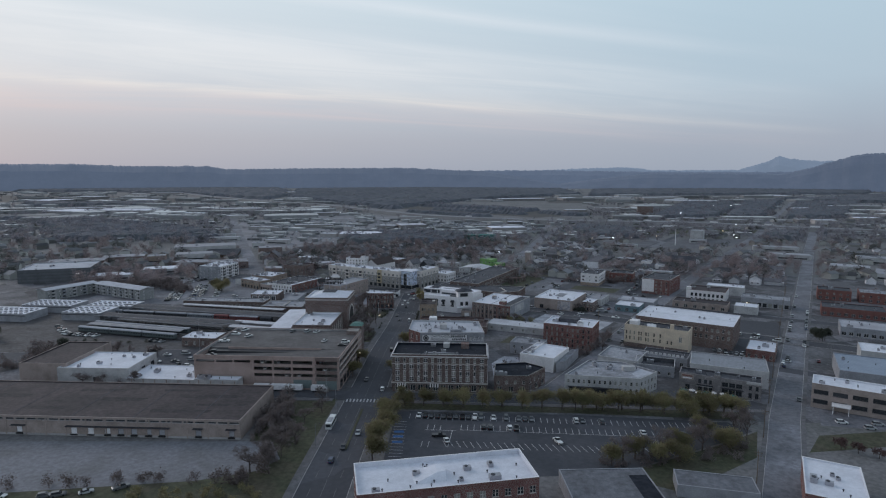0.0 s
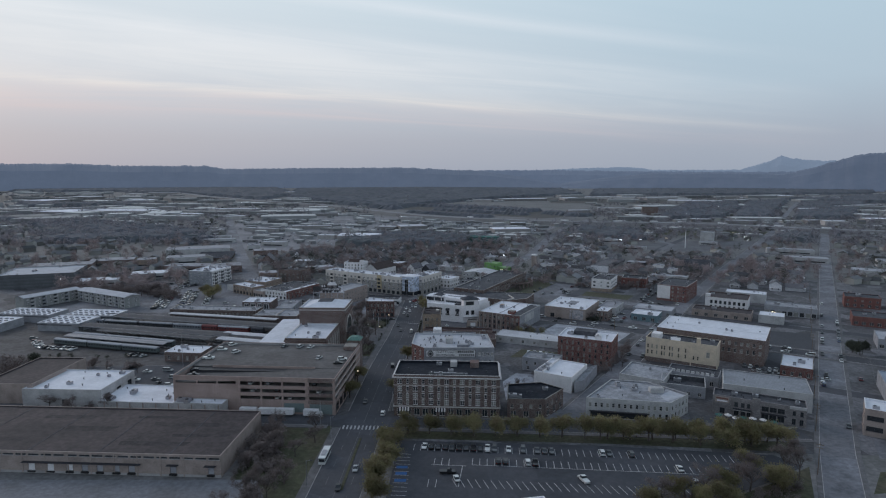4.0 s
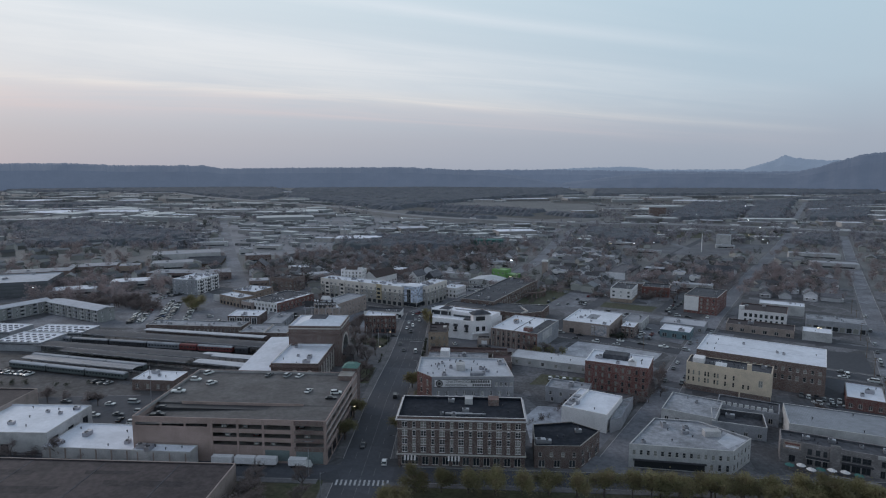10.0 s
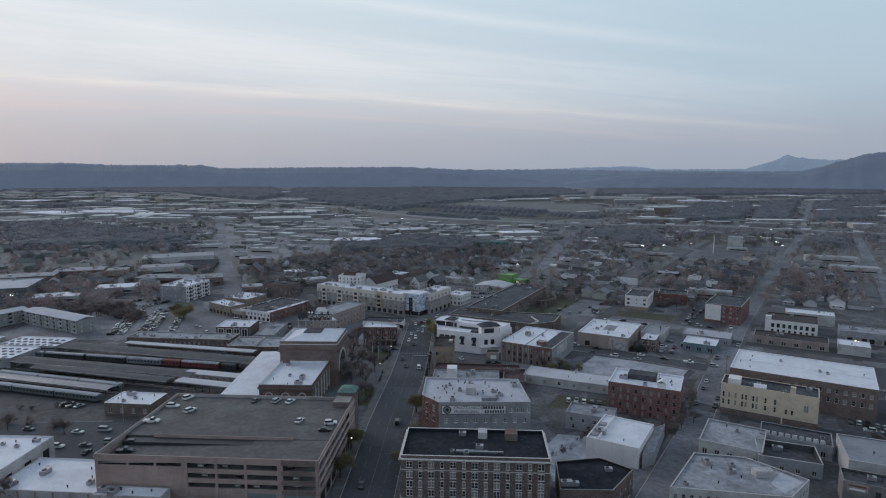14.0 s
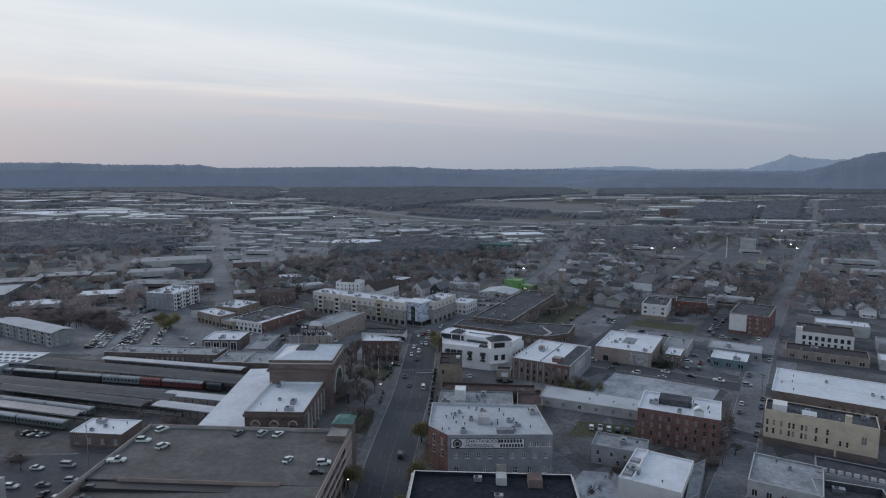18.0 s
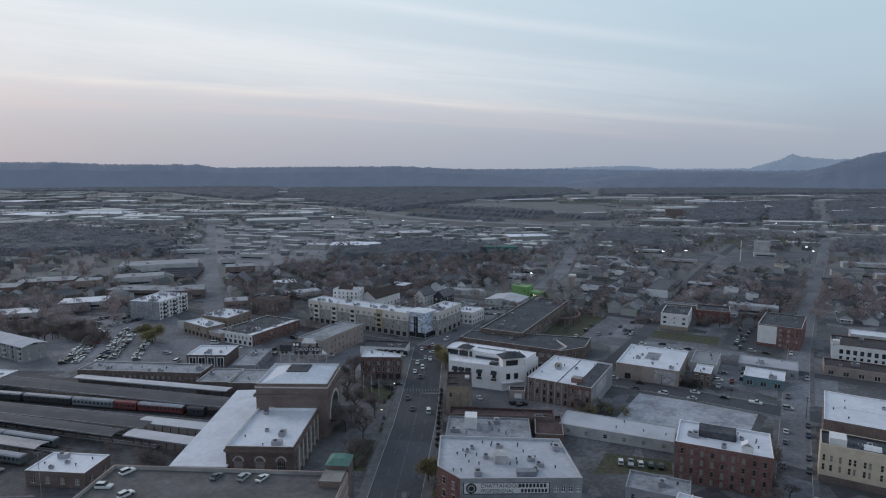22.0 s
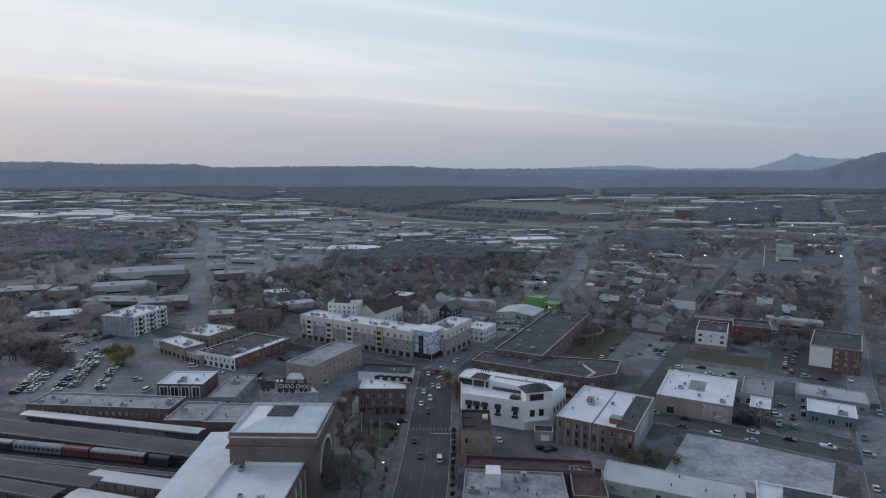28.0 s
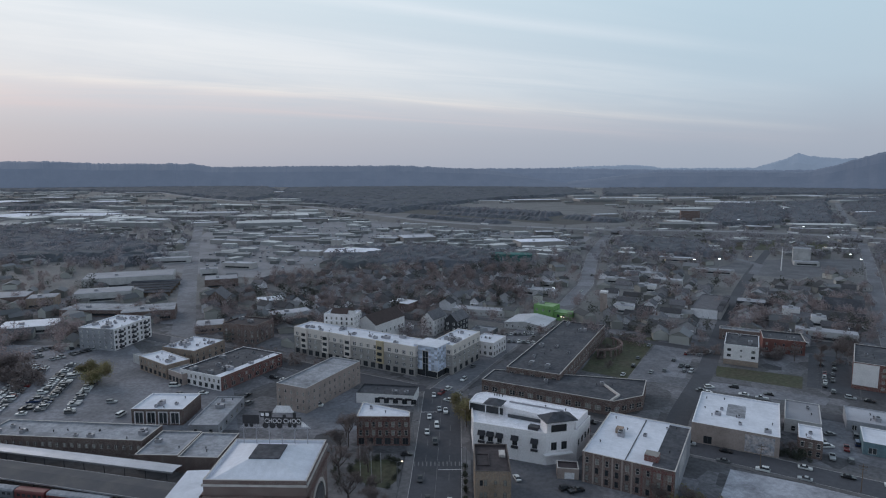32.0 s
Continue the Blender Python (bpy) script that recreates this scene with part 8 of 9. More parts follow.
tagged(part("parked_cars", lot, cars_many), "hundreds of parked cars on distant dealers' lots", "cars", "", "stuff")


def quads(name, centers, sizes, mat, label, category, seed, up_bias=0.3):
    """Many small leaf or twig clumps, as crossed bent quads."""
    g = np.random.default_rng(seed)
    n = len(centers)
    a, b = g.normal(size=(n, 3)), g.normal(size=(n, 3))
    a[:, 2] *= 0.6
    a /= np.linalg.norm(a, axis=1)[:, None]
    b -= (a * b).sum(1)[:, None] * a
    b /= np.linalg.norm(b, axis=1)[:, None]
    a *= sizes[:, None] * g.uniform(0.6, 1.2, (n, 1))
    b *= sizes[:, None] * g.uniform(0.4, 0.9, (n, 1))
    v = np.stack([centers - a - b * 0.6, centers + a * 0.8 - b, centers + a + b * 0.7, centers - a * 0.7 + b], 1).reshape(-1, 3)
    me = bpy.data.meshes.new(name)
    me.vertices.add(4 * n)
    me.vertices.foreach_set("co", v.astype(np.float32).ravel())
    me.loops.add(4 * n)
    me.loops.foreach_set("vertex_index", np.arange(4 * n, dtype=np.int32))
    me.polygons.add(n)
    me.polygons.foreach_set("loop_start", np.arange(0, 4 * n, 4, dtype=np.int32))
    me.update(calc_edges=True)
    me.validate()
    me.materials.append(mat)
    return me


def woods(trees, seed, mat, label, clumps=26, size=1.0, tall=(7, 12), mid=0.6):
    """A wood as one object: trees at the places given, each a loose crown of clumps over a bit of stem."""
    g = np.random.default_rng(seed)
    t = np.asarray(trees, float)
    k = len(t)
    h = g.uniform(*tall, k)
    r = h * g.uniform(0.32, 0.48, k)
    lobes = g.normal(size=(k, 7, 3)) * 0.5
    d = np.take_along_axis(lobes, g.integers(0, 7, (k, clumps))[:, :, None].repeat(3, 2), 1) + g.normal(size=(k, clumps, 3)) * 0.3
    d[:, :, 2] = np.maximum(d[:, :, 2], -1.0)
    c = np.stack([t[:, 0], t[:, 1], h * mid], 1)[:, None] + d * np.stack([r, r, h * 0.42], 1)[:, None]
    c[:, :3, 2] = g.uniform(0.1, 0.35, (k, 3)) * h[:, None]
    c[:, :3, :2] = t[:, None, :2]
    s = np.repeat(r[:, None], clumps, 1) * 0.3 * size
    me = quads("wood", c.reshape(-1, 3), s.reshape(-1), mat, label, "trees", seed)
    return tagged(new("wood", me), label, "trees", "", "stuff")


def scatter(poly, n, seed, keep_roads=2):
    g = random.Random(seed)
    xs, ys = [p[0] for p in poly], [p[1] for p in poly]
    out, tries = [], 0
    while len(out) < n and tries < n * 6:
        tries += 1
        x, y = g.uniform(min(xs), max(xs)), g.uniform(min(ys), max(ys))
        if inside(x, y, poly) and not on_road(x, y, -4) and clear_of(x, y, [(a, b, r * 0.62) for a, b, r in TAKEN if abs(a - x) < 150 and abs(b - y) < 150]):
            out.append((x, y))
    return out


def canopy(poly, tall, cell, seed):
    """The closed crowns of a far wood: a lumpy sheet that comes down to the ground all round."""
    g = np.random.default_rng(seed)
    P = np.array(poly, float)
    x0, y0 = P.min(0) - cell
    nx, ny = (np.ceil((P.max(0) + cell - (x0, y0)) / cell)).astype(int) + 1
    gx, gy = np.meshgrid(np.arange(nx), np.arange(ny), indexing="ij")
    X, Y = x0 + gx * cell + g.uniform(-0.35, 0.35, gx.shape) * cell, y0 + gy * cell + g.uniform(-0.35, 0.35, gx.shape) * cell
    M = np.zeros(X.shape, bool)
    for (ax, ay), (bx, by) in zip(poly, poly[1:] + poly[:1]):
        if ay != by:
            M ^= ((ay > Y) != (by > Y)) & (X < ax + (Y - ay) / (by - ay) * (bx - ax))
    for ax, ay, bx, by, d in SEGS:
        vx, vy = bx - ax, by - ay
        k = np.clip(((X - ax) * vx + (Y - ay) * vy) / (vx * vx + vy * vy), 0, 1)
        M &= np.hypot(X - ax - k * vx, Y - ay - k * vy) > d + 4
    for a, b, c in TAKEN:
        M &= (X - a) ** 2 + (Y - b) ** 2 > (c * 0.75) ** 2
    Z = np.where(M, tall * g.uniform(0.66, 1.05, X.shape), -0.3)
    I = np.arange(nx * ny).reshape(nx, ny)
    q = np.stack([I[:-1, :-1], I[1:, :-1], I[1:, 1:], I[:-1, 1:]], -1).reshape(-1, 4)
    q = q[M.reshape(-1)[q].any(1)]
    me = bpy.data.meshes.new("wood")
    me.from_pydata(np.stack([X.ravel(), Y.ravel(), Z.ravel()], 1).tolist(), [], q.tolist())
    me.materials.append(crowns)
    return tagged(new("wood", me), "closed wood of bare trees, blue-grey with painted haze", "trees", "", "stuff")


for n, (poly, tall, cell) in enumerate(WOODS):
    canopy(poly, tall, cell, 60 + n)
    area = abs(sum(p[0] * q[1] - q[0] * p[1] for p, q in zip(poly, poly[1:] + poly[:1]))) / 2
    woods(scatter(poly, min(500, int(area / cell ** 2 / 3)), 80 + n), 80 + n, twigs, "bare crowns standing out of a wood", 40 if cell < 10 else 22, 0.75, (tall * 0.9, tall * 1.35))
woods(scatter(HOOD, 260, 1), 1, twigs_brown, "bare brown trees between the houses", 300, 0.34)
woods([p for p in scatter(HOOD2, 150, 2) if not (p[0] > 250 and p[1] > 725)], 2, twigs_brown, "bare brown trees between the houses", 300, 0.34)
woods(scatter(HOOD, 40, 4), 4, leaf_dull, "dark evergreen trees between the houses", 300, 0.34)
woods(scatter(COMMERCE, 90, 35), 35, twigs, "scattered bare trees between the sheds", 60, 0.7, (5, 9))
woods(spread(600, 31, 600, 1000, road=-3, taken=0.6), 31, twigs_brown, "bare brown trees between the houses", 280, 0.35)
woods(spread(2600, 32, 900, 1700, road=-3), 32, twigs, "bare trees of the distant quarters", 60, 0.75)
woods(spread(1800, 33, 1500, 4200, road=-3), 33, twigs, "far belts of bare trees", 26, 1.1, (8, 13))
woods(spread(300, 34, 600, 1500, road=-3), 34, leaf_dull, "scattered dark evergreen trees", 240, 0.36)
woods(scatter([(-345, 560), (-262, 540), (-236, 590), (-262, 640), (-360, 640)], 60, 13), 13, twigs_brown, "clump of bare trees by the car park", 340, 0.34)

# undergrowth, too much to count: tangled bushes along yards, fences and back lots
def thicket(line, wide, n, tall, seed, mat, label):
    r = random.Random(seed)
    pts = []
    lens = [(Vector(b) - Vector(a)).length for a, b in zip(line, line[1:])]
    for i in range(n):
        k = r.choices(range(len(lens)), lens)[0]
        p = Vector(line[k]).lerp(Vector(line[k + 1]), r.random())
        pts.append((p.x + r.uniform(-wide, wide), p.y + r.uniform(-wide, wide)))
    return woods(pts, seed, mat, label, 260, 0.4, (tall * 0.6, tall * 1.3), 0.42)


thicket([(-160, 190), (-128, 193), (-108, 196), (-88, 197), (-70, 195), (-64, 205)], 2.5, 26, 4.5, 501, twigs_near, "bare brown bushes along the edge of the yard")
thicket([(-100, 187), (-80, 186), (-60, 188)], 4, 22, 3.5, 502, leaf_spring, "green-brown undergrowth below the yard")
thicket([(-64, 205), (-62, 220), (-58, 226), (-66, 240), (-70, 262)], 3, 34, 5, 503, twigs_near, "dense bare thicket beside the warehouse")
thicket([(-76, 232), (-74, 250), (-73, 272)], 2, 22, 5, 504, twigs_near, "bare bushes against the warehouse wall")
thicket([(58, 208), (78, 212), (98, 214), (118, 222)], 4, 40, 3.2, 505, twigs_near, "brown undergrowth on the railway bank")
thicket(LAWN[1:] + [(-54, 440)], 0.7, 44, 2.0, 520, leaf_dark, "dark clipped hedge round the station lawn")
thicket([(-60.5, 438), (-64, 446), (-65, 454)], 1.2, 12, 2.2, 521, leaf_dark, "dark hedge beside the station front")
thicket([(-51, 373), (-46.4, 374), (-45, 394), (-50, 395)], 1.2, 22, 1.6, 522, twigs_near, "low brown planting in the forecourt bed")
thicket([(-43.0, 402), (-42.4, 422)], 0.5, 12, 1.3, 523, leaf_dark, "low dark planting beside the pavement")
thicket([(100, 457), (110, 454)], 1.5, 9, 4, 506, leaf_dark, "dark hedge beside a store")
thicket([(-330, 560), (-300, 540), (-262, 545)], 9, 30, 6, 507, twigs_near, "bare thicket beside the car park")
thicket([(-305, 572), (-284, 566), (-256, 552), (-228, 532)], 9, 70, 7, 523, twigs_near, "dense bare scrub behind the garden apartments")
thicket([(-240, 318), (-232, 340), (-240, 360)], 8, 26, 6, 508, twigs_near, "bare bushes beside the halls")
thicket([(-130, 288), (-150, 292), (-186, 293)], 1.2, 12, 3, 509, twigs_near, "bare bushes along the low shop")
thicket([(26, 318), (40, 330), (56, 345)], 2, 9, 4, 510, twigs_near, "bare bushes in a back yard")
thicket([(80, 340), (96, 362), (110, 385)], 2, 16, 5, 511, twigs_near, "bare street-side trees and bushes")
thicket([(44, 418), (52, 428), (64, 420)], 2.5, 9, 5, 512, leaf_spring, "green-brown bushes beside the gravel lot")
thicket([(120, 590), (150, 575), (180, 585)], 5, 26, 6, 513, twigs_near, "bare trees behind the lots")
thicket([(60, 560), (80, 600), (96, 620)], 6, 14, 5, 514, twigs_near, "bare trees on the school lawn")
thicket([(200, 560), (215, 590), (235, 610)], 5, 24, 6, 515, twigs_near, "bare trees behind the lots")
thicket([(-90, 560), (-120, 575), (-150, 600)], 4, 24, 6, 516, twigs_near, "bare trees behind the terrace")
thicket([(-60, 590), (-50, 610), (-20, 610), (10, 620)], 5, 26, 6, 517, twigs_near, "bare trees behind the apartment house")

thicket([(-145, 383), (-125, 379), (-104, 376)], 2.5, 9, 4.5, 518, twigs_near, "bare shrubs in the old rail yard")
thicket([(-230, 372), (-190, 368), (-165, 372)], 2.0, 10, 3, 519, leaf_dark, "dark planting in the old rail yard")
thicket([(-200, 352), (-170, 347)], 3, 8, 4.5, 520, twigs_near, "bare shrubs beside the car park")
thicket([(22, 300), (24, 315), (30, 322)], 1.5, 6, 3, 521, twigs_near, "bare bushes behind the hotel")
thicket([(-20, 330), (-19, 345), (-18, 375)], 1.0, 6, 4, 522, leaf_spring, "green-brown bushes beside the street")

# hills round the valley
def ridge(name, r, az0, az1, profile, depth, mat, label, seed, steps=260):
    """A wooded ridge standing round the valley. profile: (azimuth, height) knots."""
    g = random.Random(seed)
    sh = Shape()
    az, hs = [p[0] for p in profile], [p[1] for p in profile]
    rows = []
    for i in range(steps + 1):
        a = az0 + (az1 - az0) * i / steps
        h = float(np.interp(a, az, hs))
        h *= 1 + 0.035 * noise.noise((a * 1.3, seed, 0)) + 0.02 * noise.noise((a * 6, seed, 3))
        h += 2 * noise.noise((a * 22, seed, 7))
        crest = g.uniform(-1.5, 3.5)
        col = []
        for f, k in ((0.0, 0.0), (0.25, 0.35), (0.5, 0.72), (0.8, 0.95), (1.0, 1.0)):
            rr = r + depth * f + 25 * noise.noise((a * 0.9, f * 3, seed))
            col.append((rr * math.sin(radians(a)), rr * math.cos(radians(a)), h * k + (crest if k == 1 else 0)))
        rows.append(col)
    for p, q in zip(rows, rows[1:]):
        for j in range(4):
            sh.face([p[j], q[j], q[j + 1], p[j + 1]])
    return tagged(part(name, sh, mat), label, "hill", "", "structure")


# air: blue haze painted onto the hills as a faint glow
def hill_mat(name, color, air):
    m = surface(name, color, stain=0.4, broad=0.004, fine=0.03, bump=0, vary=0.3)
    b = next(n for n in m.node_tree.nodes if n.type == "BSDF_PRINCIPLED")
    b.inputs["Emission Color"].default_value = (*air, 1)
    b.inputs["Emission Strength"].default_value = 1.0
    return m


hill_near = hill_mat("hazed_wooded_hill", (0.05, 0.05, 0.055), (0.07, 0.095, 0.142))
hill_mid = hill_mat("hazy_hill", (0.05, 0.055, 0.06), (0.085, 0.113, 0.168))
hill_far = hill_mat("distant_hazed_hill", (0.06, 0.07, 0.085), (0.15, 0.195, 0.265))
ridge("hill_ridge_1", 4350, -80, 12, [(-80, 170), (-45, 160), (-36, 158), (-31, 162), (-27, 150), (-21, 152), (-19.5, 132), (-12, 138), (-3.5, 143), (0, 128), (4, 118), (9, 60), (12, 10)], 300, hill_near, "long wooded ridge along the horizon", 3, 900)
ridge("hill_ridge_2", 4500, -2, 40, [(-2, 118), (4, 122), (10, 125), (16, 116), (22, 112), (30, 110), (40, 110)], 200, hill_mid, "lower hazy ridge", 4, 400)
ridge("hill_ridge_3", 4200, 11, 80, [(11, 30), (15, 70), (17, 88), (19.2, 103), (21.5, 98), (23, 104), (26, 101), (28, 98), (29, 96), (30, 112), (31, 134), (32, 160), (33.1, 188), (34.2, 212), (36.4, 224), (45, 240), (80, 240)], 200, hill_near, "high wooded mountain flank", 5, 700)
ridge("hill_ridge_4", 4720, 8, 45, [(8, 120), (13.7, 140), (16.7, 147), (19, 125), (24, 124), (25.9, 126), (27.2, 160), (28.2, 190), (28.8, 218), (29.4, 206), (31.0, 186), (34, 180), (45, 170)], 100, hill_far, "distant mountain peak in painted blue haze", 6, 300)

# ---- trees, cars and street furniture ----
def tree_kind(seed, tall, wide, mat, name, label, leaves, leaf, bare=False):
    g = random.Random(seed)
    t = thing(name, label, "tree", pose(0, 0, -500), name + "s")
    sh = Shape()
    tips = []

    def grow(p, d, length, r, level):
        q = p + d * length
        sh.rod(p, q, r, r * 0.62, 5 if level < 2 else 3)
        if level == 3:
            tips.append(q)
            return
        for i in range(3 if level else 5):
            a = Vector((g.gauss(0, 1), g.gauss(0, 1), g.uniform(-0.1, 0.9))).normalized()
            e = (d * (0.75 if level else 0.55) + a * (0.75 if level < 2 else 0.9)).normalized()
            grow(p.lerp(q, g.uniform(0.55, 1.0)), e, length * g.uniform(0.55, 0.8), r * 0.55, level + 1)
    grow(Vector((0, 0, 0)), Vector((g.uniform(-0.06, 0.06), g.uniform(-0.06, 0.06), 1)).normalized(), tall * 0.36, tall * 0.026, 0)
    top = max(p.z for p in tips)
    out = max(math.hypot(p.x, p.y) for p in tips)
    sx_, sz_ = wide / 2 / out, tall / top
    sh.v = [(x * sx_, y * sx_, z * sz_) for x, y, z in sh.v]
    part("trunk", sh, bark, t)
    n = np.random.default_rng(seed)
    pts = np.array([(p.x * sx_, p.y * sx_, p.z * sz_) for p in tips])
    low = (0.3 if bare else 0.14) * tall
    c = pts[n.integers(0, len(pts), leaves)] + n.normal(size=(leaves, 3)) * np.array([wide, wide, tall]) * (0.05 if bare else 0.085)
    c[:, 2] = np.maximum(c[:, 2] - (0 if bare else 0.3 * tall * n.random(leaves) ** 2), low)
    me = quads("crown", c, np.full(leaves, leaf), mat, "", "", seed)
    part("crown", me, mat, t)
    return t


SPRING = [tree_kind(100 + i, 8.4 + i * 0.7, 11.4, leaf_spring, "street_tree", "street tree with fresh olive-green spring leaves", 4600, 0.23) for i in range(3)]
BARE = [tree_kind(200 + i, 9.5 + i, 11, twigs_near, "bare_tree", "bare brown winter tree", 2600, 0.15, True) for i in range(3)]
DARK = [tree_kind(300 + i, 7 + i, 6.5, leaf_dark, "evergreen_tree", "dense dark evergreen tree", 2000, 0.32) for i in range(2)]
SHRUB = [tree_kind(400, 3.4, 4.2, leaf_red, "red_shrub", "reddish bare shrub beside the street", 700, 0.18)]
g = random.Random(9)


def plant(kind, x, y, s=1.0):
    ob = copy_thing(g.choice(kind), pose(x, y, 0, 0, 0, g.uniform(0, 360)))
    ob.scale = (s * g.uniform(0.9, 1.1), s * g.uniform(0.9, 1.1), s * g.uniform(0.9, 1.1))
    return ob


for i in range(17):
    plant(SPRING, -17 + i * 8.9, 266.6 - i * 0.55 + g.uniform(-0.8, 0.8), 0.88)
for i in range(8):
    plant(SPRING, 60 + i * 9.5, 262 - i * 1.2 + g.uniform(-2, 2), 0.98)
for x, y in ((-23, 256), (-24, 247), (-23.5, 238), (-24.5, 229), (-25, 221), (-25.5, 213)):
    plant(SPRING, x, y, 0.95)
for x, y in ((-55, 268), (-53, 258), (-58, 246)):
    plant(BARE, x, y, 0.7)
for x, y in ((-70, 262), (-67, 252), (-69, 243), (-73, 236), (-66, 222), (-60, 216), (-57, 226), (-71, 270)):
    plant(BARE, x, y, 0.75)
for x, y in ((-68, 204), (-64, 209), (-61, 203)):
    plant(BARE, x, y, 1.05)
for x, y in ((62, 209), (67, 212), (76, 216), (84, 218), (100, 221), (107, 235), (110, 222), (121, 229), (72, 214), (80, 210), (92, 222), (98, 226), (104, 231), (112, 226), (118, 233), (124, 240), (88, 212)):
    plant(BARE if g.random() < 0.6 else SPRING, x, y, 0.85)
for x, y in ((-46.6, 306), (-46, 328), (-24, 312), (-23, 330), (-22.4, 364)):
    plant(SPRING, x, y, 0.85)
for x, y, s in ((-49.1, 374, 0.95), (-49.1, 397, 1.0), (-53.5, 412, 0.8), (-52, 446, 0.95), (-62, 444, 0.9), (-63.5, 458, 1.0), (-62, 466, 1.05), (-64, 474, 0.9), (-47.5, 384, 0.7), (-57, 404, 1.0), (-46.5, 418, 0.85), (-56, 426, 0.95), (-48, 428, 0.7)):
    plant(BARE, x, y, s)
for i in range(12):
    plant(DARK, -19.6 + i * 0.2, 388 + i * 5.4, 0.26)
plant(DARK, -50.6, 435.2, 0.3)
for x, y in ((-15.8, 494), (-15.2, 484), (-15.4, 489)):
    plant(SPRING, x, y, 1.0)
for x, y in ((-198, 536), (-204, 541)):
    plant(SPRING, x, y, 1.1)
for i in range(16):
    plant(BARE, -282 + i * 2.3 + g.uniform(-4, 4), 520 + i * 2.6 + g.uniform(-4, 4), 0.8)
for x, y in ((-292, 385), (-286, 378), (-300, 388), (-306, 381), (-298, 372), (-225, 352)):
    plant(DARK, x, y, 1.1)
for x, y in ((-180, 293), (-168, 290), (-152, 291), (-190, 345), (-165, 342), (-290, 340), (-275, 335)):
    plant(BARE, x, y, 0.7)
for x, y in ((46, 430), (44, 426), (53, 424), (92, 362), (96, 352), (88, 345), (158, 330), (112, 458), (104, 455)):
    plant(BARE, x, y, 0.6)
for x, y in ((154, 222), (158, 218), (163, 214)):
    plant(SHRUB, x, y, 1.2)
for x, y in ((240, 378), (243, 374), (241, 373)):
    plant(DARK, x, y, 1.0)
for n in range(26):
    x, y = g.uniform(150, 250), g.uniform(545, 640)
    if not on_road(x, y) and clear_of(x, y, [(a, b, r * 0.7) for a, b, r in TAKEN]):
        plant(BARE, x, y, 0.75)


def car_kind(length, high, wide, cabin, label):
    """Body, glasshouse and wheels of a parked car that points along x."""
    L, W = length / 2, wide / 2
    belt = high * 0.58
    b = Shape()
    sec = [(-L, 0.45), (-L, belt * 0.93), (-L * 0.9, belt), (L * 0.55, belt * 0.98), (L * 0.93, belt * 0.84), (L, 0.62), (L, 0.42)]
    for s in (-1, 1):
        f = [(x, s * W, z) for x, z in sec] + [(L * 0.9, s * W, 0.24), (-L * 0.9, s * W, 0.24)]
        b.face(f if s > 0 else f[::-1])
    ring = sec + [(L * 0.9, 0.24), (-L * 0.9, 0.24)]
    for (x0, z0), (x1, z1) in zip(ring, ring[1:] + ring[:1]):
        b.face([(x0, W, z0), (x0, -W, z0), (x1, -W, z1), (x1, W, z1)])
    c0, c1, c2, c3 = cabin
    b.prism([(c1 * L, -W * 0.8), (c2 * L, -W * 0.8), (c2 * L, W * 0.8), (c1 * L, W * 0.8)], high - 0.06, high, 0)
    gl = Shape().prism([(c0 * L, -W * 0.94), (c3 * L, -W * 0.94), (c3 * L, W * 0.94), (c0 * L, W * 0.94)], belt * 0.97, high - 0.06, 0,
                       [(c1 * L, -W * 0.8), (c2 * L, -W * 0.8), (c2 * L, W * 0.8), (c1 * L, W * 0.8)])
    wl = Shape().rod((0, -0.11, 0.33), (0, 0.11, 0.33), 0.33, 0.33, 10)
    wl.f.append(tuple(reversed(range(10))))
    wl.m.append(0)
    lamp = Shape().box(-L - 0.02, -L + 0.06, -W * 0.95, -W * 0.6, belt * 0.72, belt * 0.88).box(-L - 0.02, -L + 0.06, W * 0.6, W * 0.95, belt * 0.72, belt * 0.88)
    return b.mesh("body"), gl.mesh("glasshouse"), wl.mesh("wheel"), lamp.mesh("tail_lamps"), L, W, label


KINDS = [car_kind(4.6, 1.45, 1.8, (-0.72, -0.42, 0.08, 0.42), "saloon car"), car_kind(4.7, 1.75, 1.88, (-0.95, -0.82, 0.12, 0.42), "sport utility car"),
         car_kind(5.7, 1.85, 1.95, (-0.1, -0.04, 0.3, 0.52), "pickup truck"), car_kind(5.2, 2.0, 1.95, (-0.97, -0.92, 0.4, 0.72), "van")]
CARS, FARCARS, CHASSIS = {}, {}, []
for body, gl, wl, lamp, L, W, label in KINDS:
    ch = Shape().box(-L * 0.7, L * 0.7, -W * 0.7, W * 0.7, 0.2, 0.4)
    for x in (-L * 0.62, L * 0.62):
        ch.rod((x, -W + 0.02, 0.33), (x, W - 0.02, 0.33), 0.33, 0.33, 10)
    CHASSIS.append(ch.mesh("chassis"))
